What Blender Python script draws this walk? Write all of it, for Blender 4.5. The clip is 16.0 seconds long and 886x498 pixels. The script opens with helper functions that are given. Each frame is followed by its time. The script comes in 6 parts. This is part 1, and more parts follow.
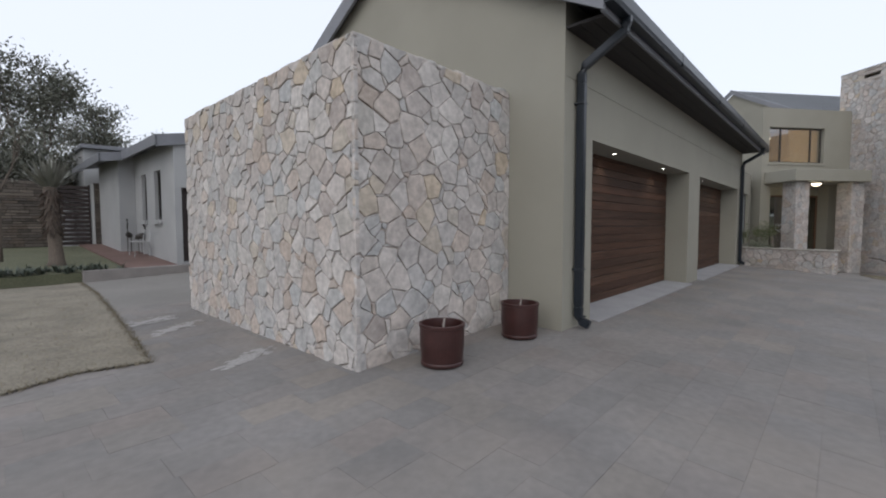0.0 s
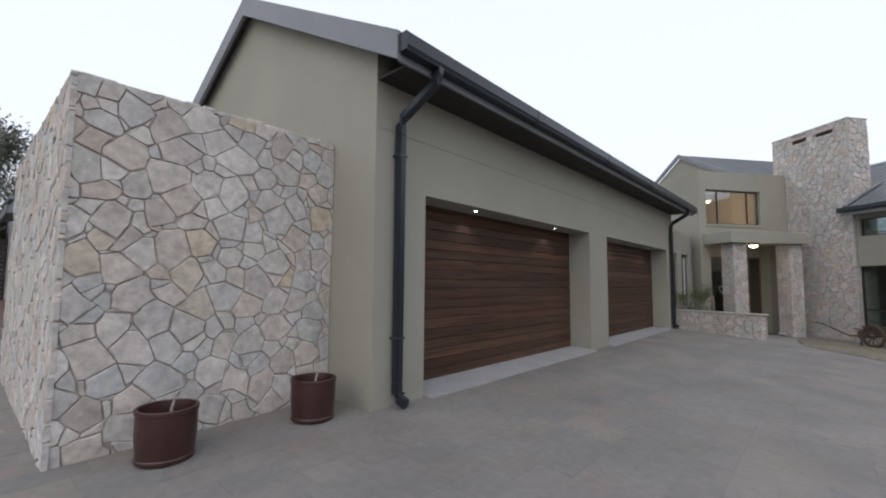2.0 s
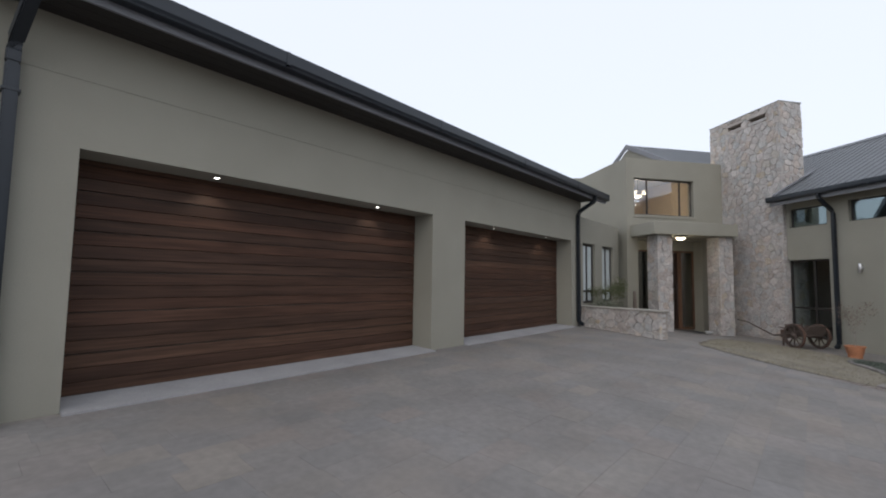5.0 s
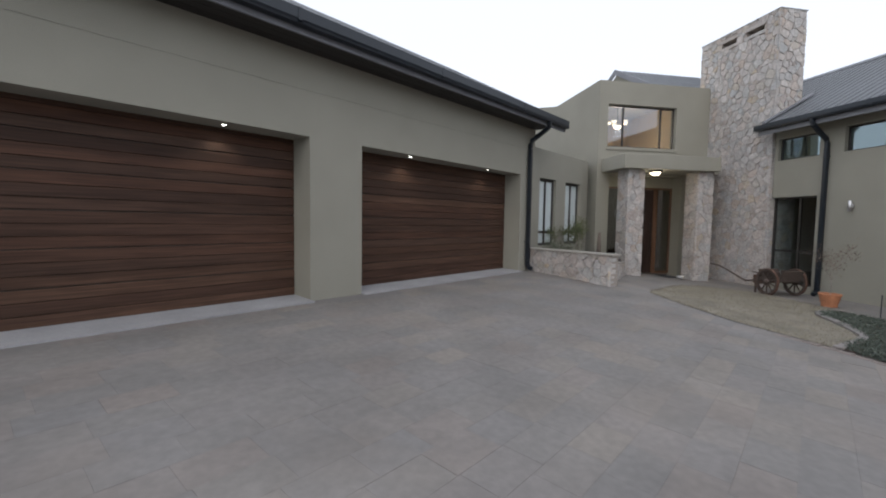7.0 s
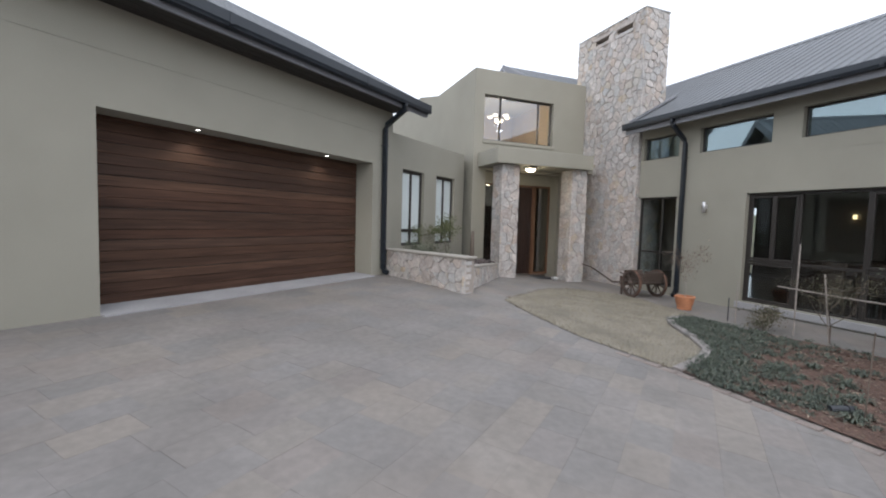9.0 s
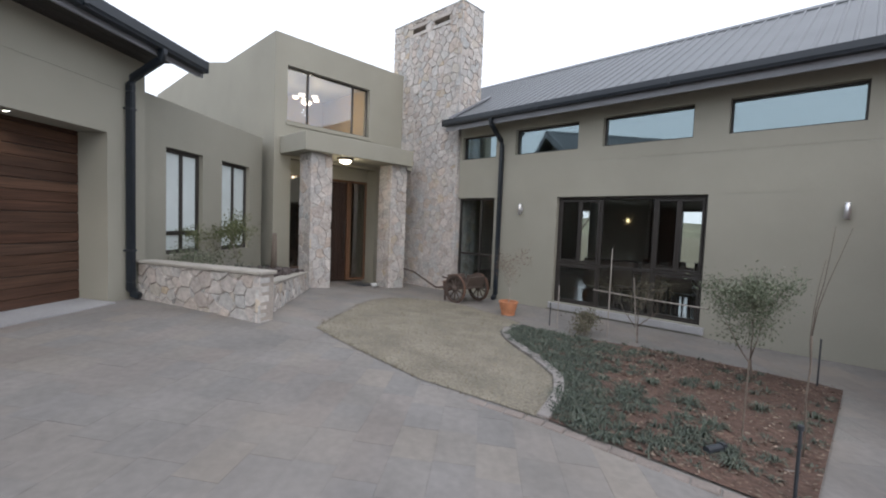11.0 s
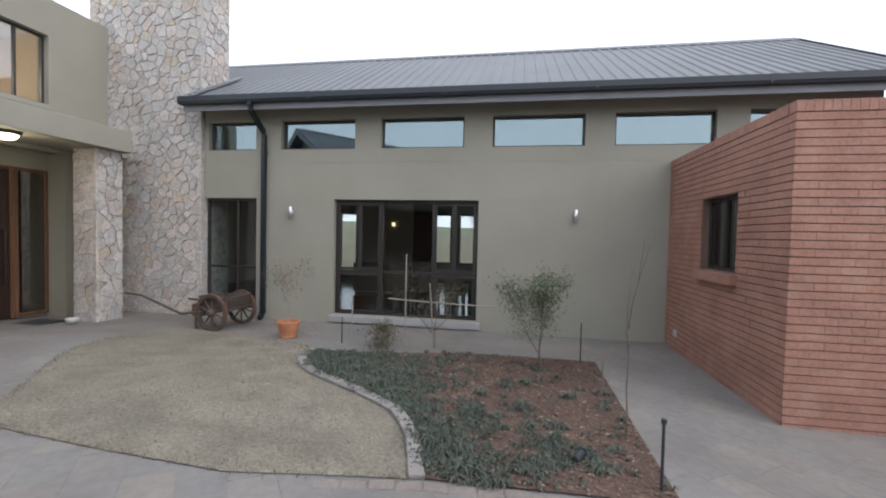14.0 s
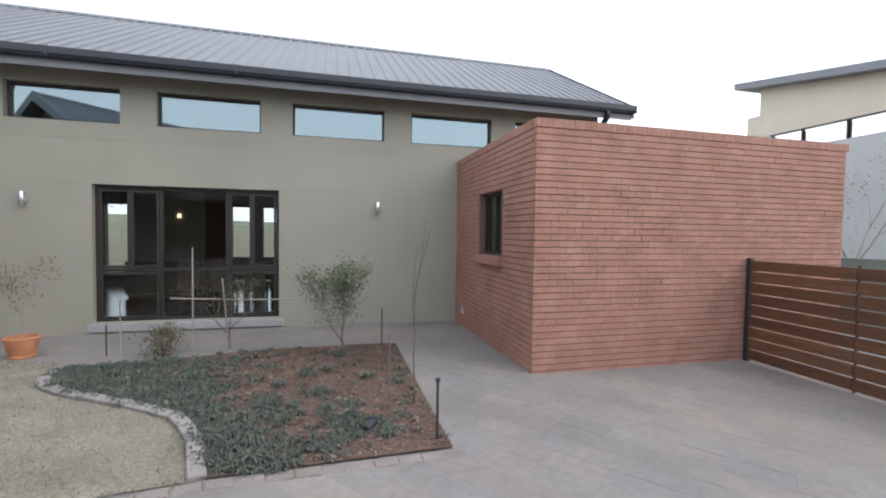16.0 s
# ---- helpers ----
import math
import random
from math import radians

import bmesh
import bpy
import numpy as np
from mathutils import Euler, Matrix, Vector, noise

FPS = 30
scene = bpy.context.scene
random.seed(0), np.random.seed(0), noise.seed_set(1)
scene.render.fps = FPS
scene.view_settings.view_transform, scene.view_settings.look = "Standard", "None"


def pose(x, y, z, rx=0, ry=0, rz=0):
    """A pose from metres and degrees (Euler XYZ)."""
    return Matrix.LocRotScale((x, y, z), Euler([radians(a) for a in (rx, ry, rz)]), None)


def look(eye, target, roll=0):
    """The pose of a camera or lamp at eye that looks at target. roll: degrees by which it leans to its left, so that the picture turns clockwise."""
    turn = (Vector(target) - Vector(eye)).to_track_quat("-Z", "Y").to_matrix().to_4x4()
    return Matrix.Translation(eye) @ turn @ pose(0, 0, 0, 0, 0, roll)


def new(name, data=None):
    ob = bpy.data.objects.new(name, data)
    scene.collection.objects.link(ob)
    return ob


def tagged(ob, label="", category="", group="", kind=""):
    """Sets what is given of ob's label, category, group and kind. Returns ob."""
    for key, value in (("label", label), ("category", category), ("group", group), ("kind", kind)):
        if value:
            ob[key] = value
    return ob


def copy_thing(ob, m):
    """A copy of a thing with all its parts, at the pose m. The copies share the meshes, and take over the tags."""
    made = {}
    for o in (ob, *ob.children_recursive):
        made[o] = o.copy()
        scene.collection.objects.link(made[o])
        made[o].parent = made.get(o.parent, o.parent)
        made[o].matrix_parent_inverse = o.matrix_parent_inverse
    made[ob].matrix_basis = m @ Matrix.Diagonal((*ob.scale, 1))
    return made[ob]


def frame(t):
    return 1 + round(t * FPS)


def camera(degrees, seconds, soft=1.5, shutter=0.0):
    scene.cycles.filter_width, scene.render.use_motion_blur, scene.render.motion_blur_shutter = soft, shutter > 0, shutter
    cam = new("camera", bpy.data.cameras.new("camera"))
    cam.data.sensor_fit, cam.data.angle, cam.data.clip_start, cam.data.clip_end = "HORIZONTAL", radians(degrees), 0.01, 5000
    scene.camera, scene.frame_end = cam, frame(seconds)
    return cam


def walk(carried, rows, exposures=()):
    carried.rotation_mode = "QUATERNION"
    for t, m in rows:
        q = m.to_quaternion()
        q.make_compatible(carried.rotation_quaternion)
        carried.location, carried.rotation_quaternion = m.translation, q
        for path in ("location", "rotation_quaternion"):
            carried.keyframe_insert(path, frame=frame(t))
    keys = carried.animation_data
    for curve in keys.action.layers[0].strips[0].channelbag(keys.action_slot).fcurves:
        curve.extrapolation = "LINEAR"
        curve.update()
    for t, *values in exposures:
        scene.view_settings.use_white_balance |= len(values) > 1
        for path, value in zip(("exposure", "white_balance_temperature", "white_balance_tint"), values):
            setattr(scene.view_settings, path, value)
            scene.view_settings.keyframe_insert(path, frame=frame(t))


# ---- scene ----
cam = camera(91.75, 16.0, soft=2.0)
# seconds, x, y, z, tilt, roll, heading
ROWS = [
    (0.0, -0.000, 0.000, 1.660, 86.88, 0.11, -47.14),
    (0.5, 0.535, -0.235, 1.682, 86.93, -0.05, -47.02),
    (1.0, 0.972, -0.548, 1.702, 87.74, -0.23, -48.05),
    (1.5, 1.381, -0.859, 1.718, 93.19, -0.41, -48.30),
    (2.0, 1.808, -1.146, 1.721, 94.49, -0.48, -48.51),
    (2.5, 2.288, -1.419, 1.713, 94.34, -0.63, -49.09),
    (3.0, 2.786, -1.682, 1.697, 94.28, -0.76, -49.40),
    (3.5, 3.259, -1.973, 1.677, 94.35, -0.80, -49.63),
    (4.0, 3.728, -2.254, 1.655, 94.39, -0.88, -49.47),
    (6.5, 6.453, -3.038, 1.580, 90.84, -0.95, -48.77),
    (7.0, 6.983, -3.157, 1.584, 86.35, -0.90, -48.79),
    (7.5, 7.517, -3.290, 1.597, 86.28, -0.99, -49.04),
    (8.0, 8.046, -3.397, 1.609, 86.30, -1.26, -52.05),
    (8.5, 8.565, -3.491, 1.603, 86.33, -1.35, -55.84),
    (9.0, 9.084, -3.463, 1.593, 86.30, -1.66, -59.89),
    (9.5, 9.531, -3.373, 1.599, 86.28, -1.91, -65.77),
    (12.0, 11.269, -2.439, 1.750, 87.13, -1.97, -95.01),
    (12.5, 11.499, -2.292, 1.771, 87.31, -1.71, -99.29),
    (13.0, 11.652, -2.223, 1.759, 87.66, -1.58, -104.02),
    (13.5, 11.740, -2.177, 1.726, 87.98, -1.49, -111.11),
    (14.0, 11.752, -2.161, 1.714, 88.13, -1.28, -118.56),
    (14.5, 11.730, -2.159, 1.703, 88.17, -1.19, -124.93),
    (15.0, 11.682, -2.185, 1.693, 88.10, -1.11, -131.17),
    (15.5, 11.623, -2.187, 1.675, 87.97, -0.97, -137.61),
    (16.0, 11.489, -2.201, 1.651, 87.86, -0.81, -142.91),
]
EXPOSURES = [(0.0, 0.75, 6050, 10), (1.0, 0.80, 6050, 10), (1.5, 0.84, 6050, 10), (3.0, 0.83, 6050, 10), (4.0, 0.75, 6050, 10), (6.5, 0.79, 6050, 10), (7.0, 0.92, 6050, 10), (7.5, 1.18, 6050, 10), (8.5, 1.42, 6050, 10), (9.5, 1.4, 6050, 10), (12.0, 1.35, 6050, 10), (13.5, 1.42, 6050, 10), (14.5, 1.58, 6050, 10), (16.0, 1.75, 6050, 10)]
walk(cam, [(t, pose(x, y, z, rx, ry, rz)) for t, x, y, z, rx, ry, rz in ROWS], EXPOSURES)

# ---- light: a bright, hazy sky after sunset ----
world = bpy.data.worlds.new("world")
scene.world = world
world.use_nodes = True
wn = world.node_tree.nodes
sky = wn.new("ShaderNodeTexSky")
sky.sky_type, sky.sun_disc = "NISHITA", False
sky.sun_elevation, sky.sun_rotation = radians(45), radians(246)
sky.air_density, sky.dust_density, sky.ozone_density = 1.0, 5.0, 1.0
SKY_STRENGTH = 0.15
wn["Background"].inputs["Strength"].default_value = SKY_STRENGTH
# a thin, even veil of cloud over the clear sky
veil = wn.new("ShaderNodeMix")
veil.data_type, veil.inputs[0].default_value, veil.inputs[7].default_value = "RGBA", 0.86, (4.0, 4.0, 4.1, 1)
world.node_tree.links.new(sky.outputs["Color"], veil.inputs[6])
world.node_tree.links.new(veil.outputs[2], wn["Background"].inputs["Color"])
sun = new("sun", bpy.data.lights.new("sun", "SUN"))
sun.data.energy, sun.data.angle, sun.data.color = 0.12, radians(70), (1.0, 0.96, 0.92)
sun.matrix_world = look((0, 0, 30), (-30 * math.sin(radians(246)), -30 * math.cos(radians(246)), 0))

# ---- frames of reference: the garage runs along x, the house is turned ----
PHI = 38.49
GARAGE = Matrix.Identity(4)
HOUSE = pose(0, 0, 0, 0, 0, -PHI)      # house: x is the depth towards the long wing, y runs along it


def house(w, s, z=0.0):
    """A world place from the house's own axes."""
    return HOUSE @ Vector((w, s, z))


def ground_z(x, y):
    """The height of the ground: a drive that falls away from the garages."""
    z = 0.40 + 0.062 * (y - 2.4) - 0.07 * max(0.0, x - 16.5)
    top = 0.41 - 0.035 * min(4.0, max(0.0, 5.0 - x)) - 0.07 * max(0.0, x - 16.5)
    d = top - z
    z = top - 0.5 * (d + math.sqrt(d * d + 0.004))
    d = z + 0.2
    return -0.2 + 0.5 * (d + math.sqrt(d * d + 0.002))


# ---- materials ----
def material(name, colour, rough=0.7, metal=0.0, grain=0.0, grain_scale=40.0, stain=0.0, stain_scale=1.5, bump=0.0, bump_scale=60.0,
             random_tint=0.0, spec=0.5, tint=None, stretch=(1, 1, 1), coord="Object", patch=None, patch_scale=0.6, patch_amount=0.6):
    """A procedural surface: a base colour varied by fine grain, by broad stains and from piece to piece."""
    m = bpy.data.materials.new(name)
    m.use_nodes = True
    nt = m.node_tree
    bsdf = nt.nodes["Principled BSDF"]
    bsdf.inputs["Roughness"].default_value = rough
    bsdf.inputs["Metallic"].default_value = metal
    bsdf.inputs["Specular IOR Level"].default_value = spec
    geo = nt.nodes.new("ShaderNodeNewGeometry") if coord == "World" else None
    tex = nt.nodes.new("ShaderNodeTexCoord")
    mp = nt.nodes.new("ShaderNodeMapping")
    mp.inputs["Scale"].default_value = stretch
    nt.links.new(geo.outputs["Position"] if geo else tex.outputs["Object"], mp.inputs["Vector"])

    def noise_node(scale, detail):
        n = nt.nodes.new("ShaderNodeTexNoise")
        n.inputs["Scale"].default_value, n.inputs["Detail"].default_value = scale, detail
        nt.links.new(mp.outputs["Vector"], n.inputs["Vector"])
        return n

    def mix(a, b, fac, mode="MIX"):
        n = nt.nodes.new("ShaderNodeMix")
        n.data_type, n.blend_type = "RGBA", mode
        for socket, value in ((n.inputs[0], fac), (n.inputs[6], a), (n.inputs[7], b)):
            if isinstance(value, bpy.types.NodeSocket):
                nt.links.new(value, socket)
            else:
                socket.default_value = value if not isinstance(value, tuple) else (*value, 1.0)[:4]
        return n.outputs[2]

    def ramp(src, lo, hi):
        n = nt.nodes.new("ShaderNodeMapRange")
        n.inputs[1].default_value, n.inputs[2].default_value = 0.3, 0.7
        n.inputs[3].default_value, n.inputs[4].default_value = lo, hi
        nt.links.new(src, n.inputs[0])
        return n.outputs[0]

    def grey(v):
        n = nt.nodes.new("ShaderNodeCombineColor")
        for k in range(3):
            nt.links.new(v, n.inputs[k])
        return n.outputs[0]

    col = tuple(colour)
    if random_tint and tint:
        info = nt.nodes.new("ShaderNodeObjectInfo")
        island = geo or nt.nodes.new("ShaderNodeNewGeometry")
        add = nt.nodes.new("ShaderNodeMath")
        add.operation = "ADD"
        nt.links.new(info.outputs["Random"], add.inputs[0])
        nt.links.new(island.outputs["Random Per Island"], add.inputs[1])
        fr = nt.nodes.new("ShaderNodeMath")
        fr.operation = "FRACT"
        nt.links.new(add.outputs[0], fr.inputs[0])
        cr = nt.nodes.new("ShaderNodeValToRGB")
        cr.color_ramp.interpolation = "LINEAR"
        el = cr.color_ramp.elements
        cols = list(tint)
        el[0].position, el[0].color = 0.0, (*cols[0], 1)
        el[1].position, el[1].color = 1.0, (*cols[-1], 1)
        for k, c in enumerate(cols[1:-1]):
            e = el.new((k + 1) / (len(cols) - 1))
            e.color = (*c, 1)
        nt.links.new(fr.outputs[0], cr.inputs[0])
        col = mix(col, cr.outputs[0], random_tint)
    if grain:
        g = noise_node(grain_scale, 4.0)
        col = mix(col, grey(ramp(g.outputs["Fac"], 1 - grain, 1 + grain)), 1.0, "MULTIPLY")
    if stain:
        s = noise_node(stain_scale, 5.0)
        col = mix(col, grey(ramp(s.outputs["Fac"], 1 - stain, 1 + stain * 0.6)), 1.0, "MULTIPLY")
    if patch:
        # blotches of another colour
        s = noise_node(patch_scale, 6.0)
        n = nt.nodes.new("ShaderNodeMapRange")
        n.inputs[1].default_value, n.inputs[2].default_value = 0.52, 0.72
        n.inputs[3].default_value, n.inputs[4].default_value = 0.0, patch_amount
        nt.links.new(s.outputs["Fac"], n.inputs[0])
        col = mix(col, patch, n.outputs[0])
    if isinstance(col, tuple):
        bsdf.inputs["Base Color"].default_value = (*col, 1.0)
    else:
        nt.links.new(col, bsdf.inputs["Base Color"])
    if bump:
        b = noise_node(bump_scale, 6.0)
        bn = nt.nodes.new("ShaderNodeBump")
        bn.inputs["Strength"].default_value, bn.inputs["Distance"].default_value = 1.0, bump
        nt.links.new(b.outputs["Fac"], bn.inputs["Height"])
        nt.links.new(bn.outputs["Normal"], bsdf.inputs["Normal"])
    return m


def glass(name, colour=(0.8, 0.85, 0.85), rough=0.0, base=0.04, sheen=(1, 1, 1)):
    m = bpy.data.materials.new(name)
    m.use_nodes = True
    nt = m.node_tree
    nt.nodes.remove(nt.nodes["Principled BSDF"])
    out = nt.nodes["Material Output"]
    clear, gloss, mixer, fres = (nt.nodes.new("ShaderNode" + k) for k in ("BsdfTransparent", "BsdfGlossy", "MixShader", "LayerWeight"))
    curve, span = nt.nodes.new("ShaderNodeMath"), nt.nodes.new("ShaderNodeMapRange")
    clear.inputs[0].default_value = (*colour, 1)
    gloss.inputs["Color"].default_value = (*sheen, 1)
    gloss.inputs["Roughness"].default_value = rough
    # gloss that rises towards grazing sight
    curve.operation, curve.inputs[1].default_value = "POWER", 4.0
    span.inputs[3].default_value, span.inputs[4].default_value = base, 0.75
    fres.inputs["Blend"].default_value = 0.5
    nt.links.new(fres.outputs["Facing"], curve.inputs[0])
    nt.links.new(curve.outputs[0], span.inputs[0])
    nt.links.new(span.outputs[0], mixer.inputs[0])
    nt.links.new(clear.outputs[0], mixer.inputs[1])
    nt.links.new(gloss.outputs[0], mixer.inputs[2])
    nt.links.new(mixer.outputs[0], out.inputs[0])
    return m


def glow(name, colour, strength):
    m = bpy.data.materials.new(name)
    m.use_nodes = True
    b = m.node_tree.nodes["Principled BSDF"]
    b.inputs["Base Color"].default_value = (*colour, 1)
    b.inputs["Emission Color"].default_value = (*colour, 1)
    b.inputs["Emission Strength"].default_value = strength
    return m


PLASTER = material("plaster_olive", (0.297, 0.286, 0.238), 0.85, grain=0.06, grain_scale=120, stain=0.07, stain_scale=0.9, bump=0.0015, bump_scale=180, coord="World")
PLASTER_PALE = material("plaster_pale", (0.44, 0.445, 0.44), 0.85, grain=0.05, grain_scale=90, stain=0.06, stain_scale=0.8, bump=0.001, coord="World")
STONE_TINTS = [(0.465, 0.428, 0.400), (0.41, 0.406, 0.396), (0.515, 0.48, 0.45), (0.455, 0.388, 0.334), (0.475, 0.46, 0.442), (0.405, 0.36, 0.33), (0.54, 0.515, 0.486), (0.48, 0.438, 0.404), (0.43, 0.434, 0.43), (0.485, 0.408, 0.312)]
STONE = material("field_stone", (0.46, 0.43, 0.402), 0.9, grain=0.19, grain_scale=16, stain=0.16, stain_scale=4.5, bump=0.008, bump_scale=17, random_tint=0.98, tint=STONE_TINTS, coord="World")
MORTAR = material("mortar", (0.36, 0.322, 0.287), 0.95, grain=0.15, grain_scale=60, stain=0.15, stain_scale=3, bump=0.004, bump_scale=70, coord="World")
BRICK_TINTS = [(0.335, 0.170, 0.125), (0.30, 0.152, 0.112), (0.37, 0.20, 0.155), (0.34, 0.185, 0.145), (0.285, 0.148, 0.115), (0.345, 0.172, 0.120)]
BRICK = material("face_brick", (0.335, 0.176, 0.128), 0.85, grain=0.15, grain_scale=30, stain=0.16, stain_scale=2.6, bump=0.0015, bump_scale=120, random_tint=0.42, patch=(0.41, 0.27, 0.215), patch_scale=3.5, patch_amount=0.35, tint=BRICK_TINTS, coord="World")
BRICK_JOINT = material("brick_joint", (0.17, 0.115, 0.095), 0.95, grain=0.15, grain_scale=60, coord="World")
WOOD_TINTS = [(0.080, 0.044, 0.030), (0.062, 0.034, 0.023), (0.098, 0.055, 0.036), (0.054, 0.031, 0.022), (0.084, 0.042, 0.027), (0.074, 0.044, 0.031)]
WOOD = material("stained_door_wood", (0.078, 0.043, 0.030), 0.55, spec=0.2, grain=0.42, grain_scale=7, stain=0.28, stain_scale=1.2, bump=0.0012, bump_scale=18, random_tint=0.9, tint=WOOD_TINTS, stretch=(0.25, 1, 9), coord="World")
FENCE_WOOD = material("oiled_fence_wood", (0.20, 0.095, 0.045), 0.5, grain=0.30, grain_scale=9, stain=0.22, stain_scale=1.5, bump=0.001, bump_scale=20, random_tint=0.85,
                      tint=[(0.085, 0.040, 0.022), (0.12, 0.060, 0.030), (0.10, 0.045, 0.024), (0.14, 0.075, 0.040), (0.075, 0.034, 0.020)], stretch=(0.5, 0.5, 8), coord="World")
DARK_METAL = material("charcoal_paint", (0.028, 0.033, 0.040), 0.45, grain=0.06, grain_scale=30, stain=0.12, stain_scale=2, coord="World")
FASCIA = material("grey_fascia", (0.19, 0.196, 0.215), 0.5, grain=0.05, grain_scale=30, stain=0.10, stain_scale=2, coord="World")
# dark soffit boards, deepened to near black with the eave's shade
SOFFIT = material("shaded_soffit", (0.022, 0.019, 0.018), 0.7, grain=0.1, grain_scale=30, stain=0.1, coord="World")
GUTTER = material("charcoal_gutter", (0.014, 0.019, 0.026), 0.35, grain=0.05, grain_scale=30, stain=0.12, stain_scale=3, coord="World")
ROOF = material("grey_roof_sheet", (0.112, 0.12, 0.129), 0.45, metal=0.25, grain=0.05, grain_scale=30, stain=0.12, stain_scale=0.7, coord="World")
FRAME = material("bronze_aluminium", (0.030, 0.026, 0.023), 0.45, grain=0.05, grain_scale=40, stain=0.08, coord="World")
GLASS = glass("window_glass", (0.78, 0.82, 0.82), base=0.035)
SOLAR_GLASS = glass("solar_glass", (0.7, 0.74, 0.74), base=0.24, sheen=(0.66, 0.80, 0.84))
PAVE_TINTS = [(0.198, 0.184, 0.172), (0.172, 0.166, 0.162), (0.232, 0.205, 0.176), (0.160, 0.155, 0.152), (0.212, 0.192, 0.176), (0.186, 0.180, 0.178), (0.206, 0.176, 0.158), (0.176, 0.172, 0.172)]
PAVING = material("paving_slab", (0.192, 0.182, 0.170), 0.8, grain=0.09, grain_scale=14, stain=0.17, stain_scale=1.1, bump=0.001, bump_scale=30, random_tint=0.56, patch=(0.245, 0.212, 0.180), patch_scale=0.5, patch_amount=0.55, tint=PAVE_TINTS, coord="World")
CONCRETE = material("pale_concrete", (0.32, 0.32, 0.325), 0.8, grain=0.08, grain_scale=40, stain=0.12, stain_scale=2, bump=0.001, coord="World")
LAWN = material("dry_lawn", (0.246, 0.222, 0.176), 0.95, grain=0.24, grain_scale=32, stain=0.24, stain_scale=2.0, patch=(0.165, 0.158, 0.122), patch_scale=1.3, patch_amount=0.4, bump=0.02, bump_scale=90, coord="World")
SOIL = material("red_soil", (0.100, 0.061, 0.046), 0.95, grain=0.35, grain_scale=22, stain=0.22, stain_scale=2.5, bump=0.03, bump_scale=30, coord="World")
EARTH = material("veld", (0.16, 0.14, 0.085), 0.95, grain=0.25, grain_scale=12, stain=0.22, stain_scale=0.3, bump=0.02, coord="World")
INTERIOR = material("interior_wall", (0.32, 0.29, 0.25), 0.9, grain=0.04, stain=0.05, coord="World")
# dark base colour that holds the shade inside rooms, flues and gaps
SHADED_INSIDE = material("shaded_inside", (0.09, 0.08, 0.072), 0.8, grain=0.06, stain=0.10, coord="World")


# ---- mesh helpers ----
def box(bm, x0, y0, z0, x1, y1, z1, bevel=0.0, m=None):
    """Adds an axis-aligned block, optionally turned by m and with rounded edges."""
    vs = [bm.verts.new((x, y, z)) for x in (x0, x1) for y in (y0, y1) for z in (z0, z1)]
    a, b, c, d, e, f, g, h = vs
    faces = [bm.faces.new(q) for q in ((a, b, d, c), (e, g, h, f), (a, e, f, b), (c, d, h, g), (a, c, g, e), (b, f, h, d))]
    if bevel:
        edges = list({ed for fc in faces for ed in fc.edges})
        made = bmesh.ops.bevel(bm, geom=edges, offset=bevel, segments=1, affect="EDGES")
        vs = list({v for fc in made["faces"] for v in fc.verts} | {v for v in vs if v.is_valid})
    if m is not None:
        for v in vs:
            v.co = m @ v.co
    return vs


def tube(bm, points, radius, sides=10, cap=True, squash=1.0, phase=0.0):
    """Adds a tube along a line of points; radius may be one number or one per point."""
    pts = [Vector(p) for p in points]
    rad = radius if isinstance(radius, (list, tuple)) else [radius] * len(pts)
    rings = []
    for i, p in enumerate(pts):
        d = (pts[min(i + 1, len(pts) - 1)] - pts[max(i - 1, 0)]).normalized()
        up = Vector((0, 0, 1)) if abs(d.z) < 0.95 else Vector((1, 0, 0))
        u = d.cross(up).normalized()
        v = d.cross(u).normalized()
        rings.append([bm.verts.new(p + rad[i] * (u * math.cos(2 * math.pi * k / sides + phase) + v * squash * math.sin(2 * math.pi * k / sides + phase))) for k in range(sides)])
    for r0, r1 in zip(rings, rings[1:]):
        for k in range(sides):
            bm.faces.new((r0[k], r0[(k + 1) % sides], r1[(k + 1) % sides], r1[k]))
    if cap:
        bm.faces.new(rings[0][::-1])
        bm.faces.new(rings[-1])


def lathe(bm, profile, sides=32, centre=(0, 0, 0), closed=False):
    """Turns a profile of (radius, height) about the upright axis."""
    c = Vector(centre)
    rings = [[bm.verts.new(c + Vector((r * math.cos(2 * math.pi * k / sides), r * math.sin(2 * math.pi * k / sides), z))) for k in range(sides)] for r, z in profile]
    pairs = list(zip(rings, rings[1:])) + ([(rings[-1], rings[0])] if closed else [])
    for r0, r1 in pairs:
        for k in range(sides):
            bm.faces.new((r0[k], r0[(k + 1) % sides], r1[(k + 1) % sides], r1[k]))
    if not closed:
        bm.faces.new(rings[0][::-1])
        bm.faces.new(rings[-1])


def prism(bm, outline, axis, lo, hi):
    """Pushes a flat outline of (u, v) pairs along an axis from lo to hi."""
    def at(u, v, d):
        return {"x": (d, u, v), "y": (u, d, v), "z": (u, v, d)}[axis]
    a = [bm.verts.new(at(u, v, lo)) for u, v in outline]
    b = [bm.verts.new(at(u, v, hi)) for u, v in outline]
    bm.faces.new(a)
    bm.faces.new(b[::-1])
    for k in range(len(a)):
        n = (k + 1) % len(a)
        bm.faces.new((a[k], b[k], b[n], a[n]))


def finish(bm, smooth=False):
    bmesh.ops.recalc_face_normals(bm, faces=bm.faces)
    me = bpy.data.meshes.new("mesh")
    bm.to_mesh(me)
    bm.free()
    if smooth:
        me.shade_smooth()
    return me


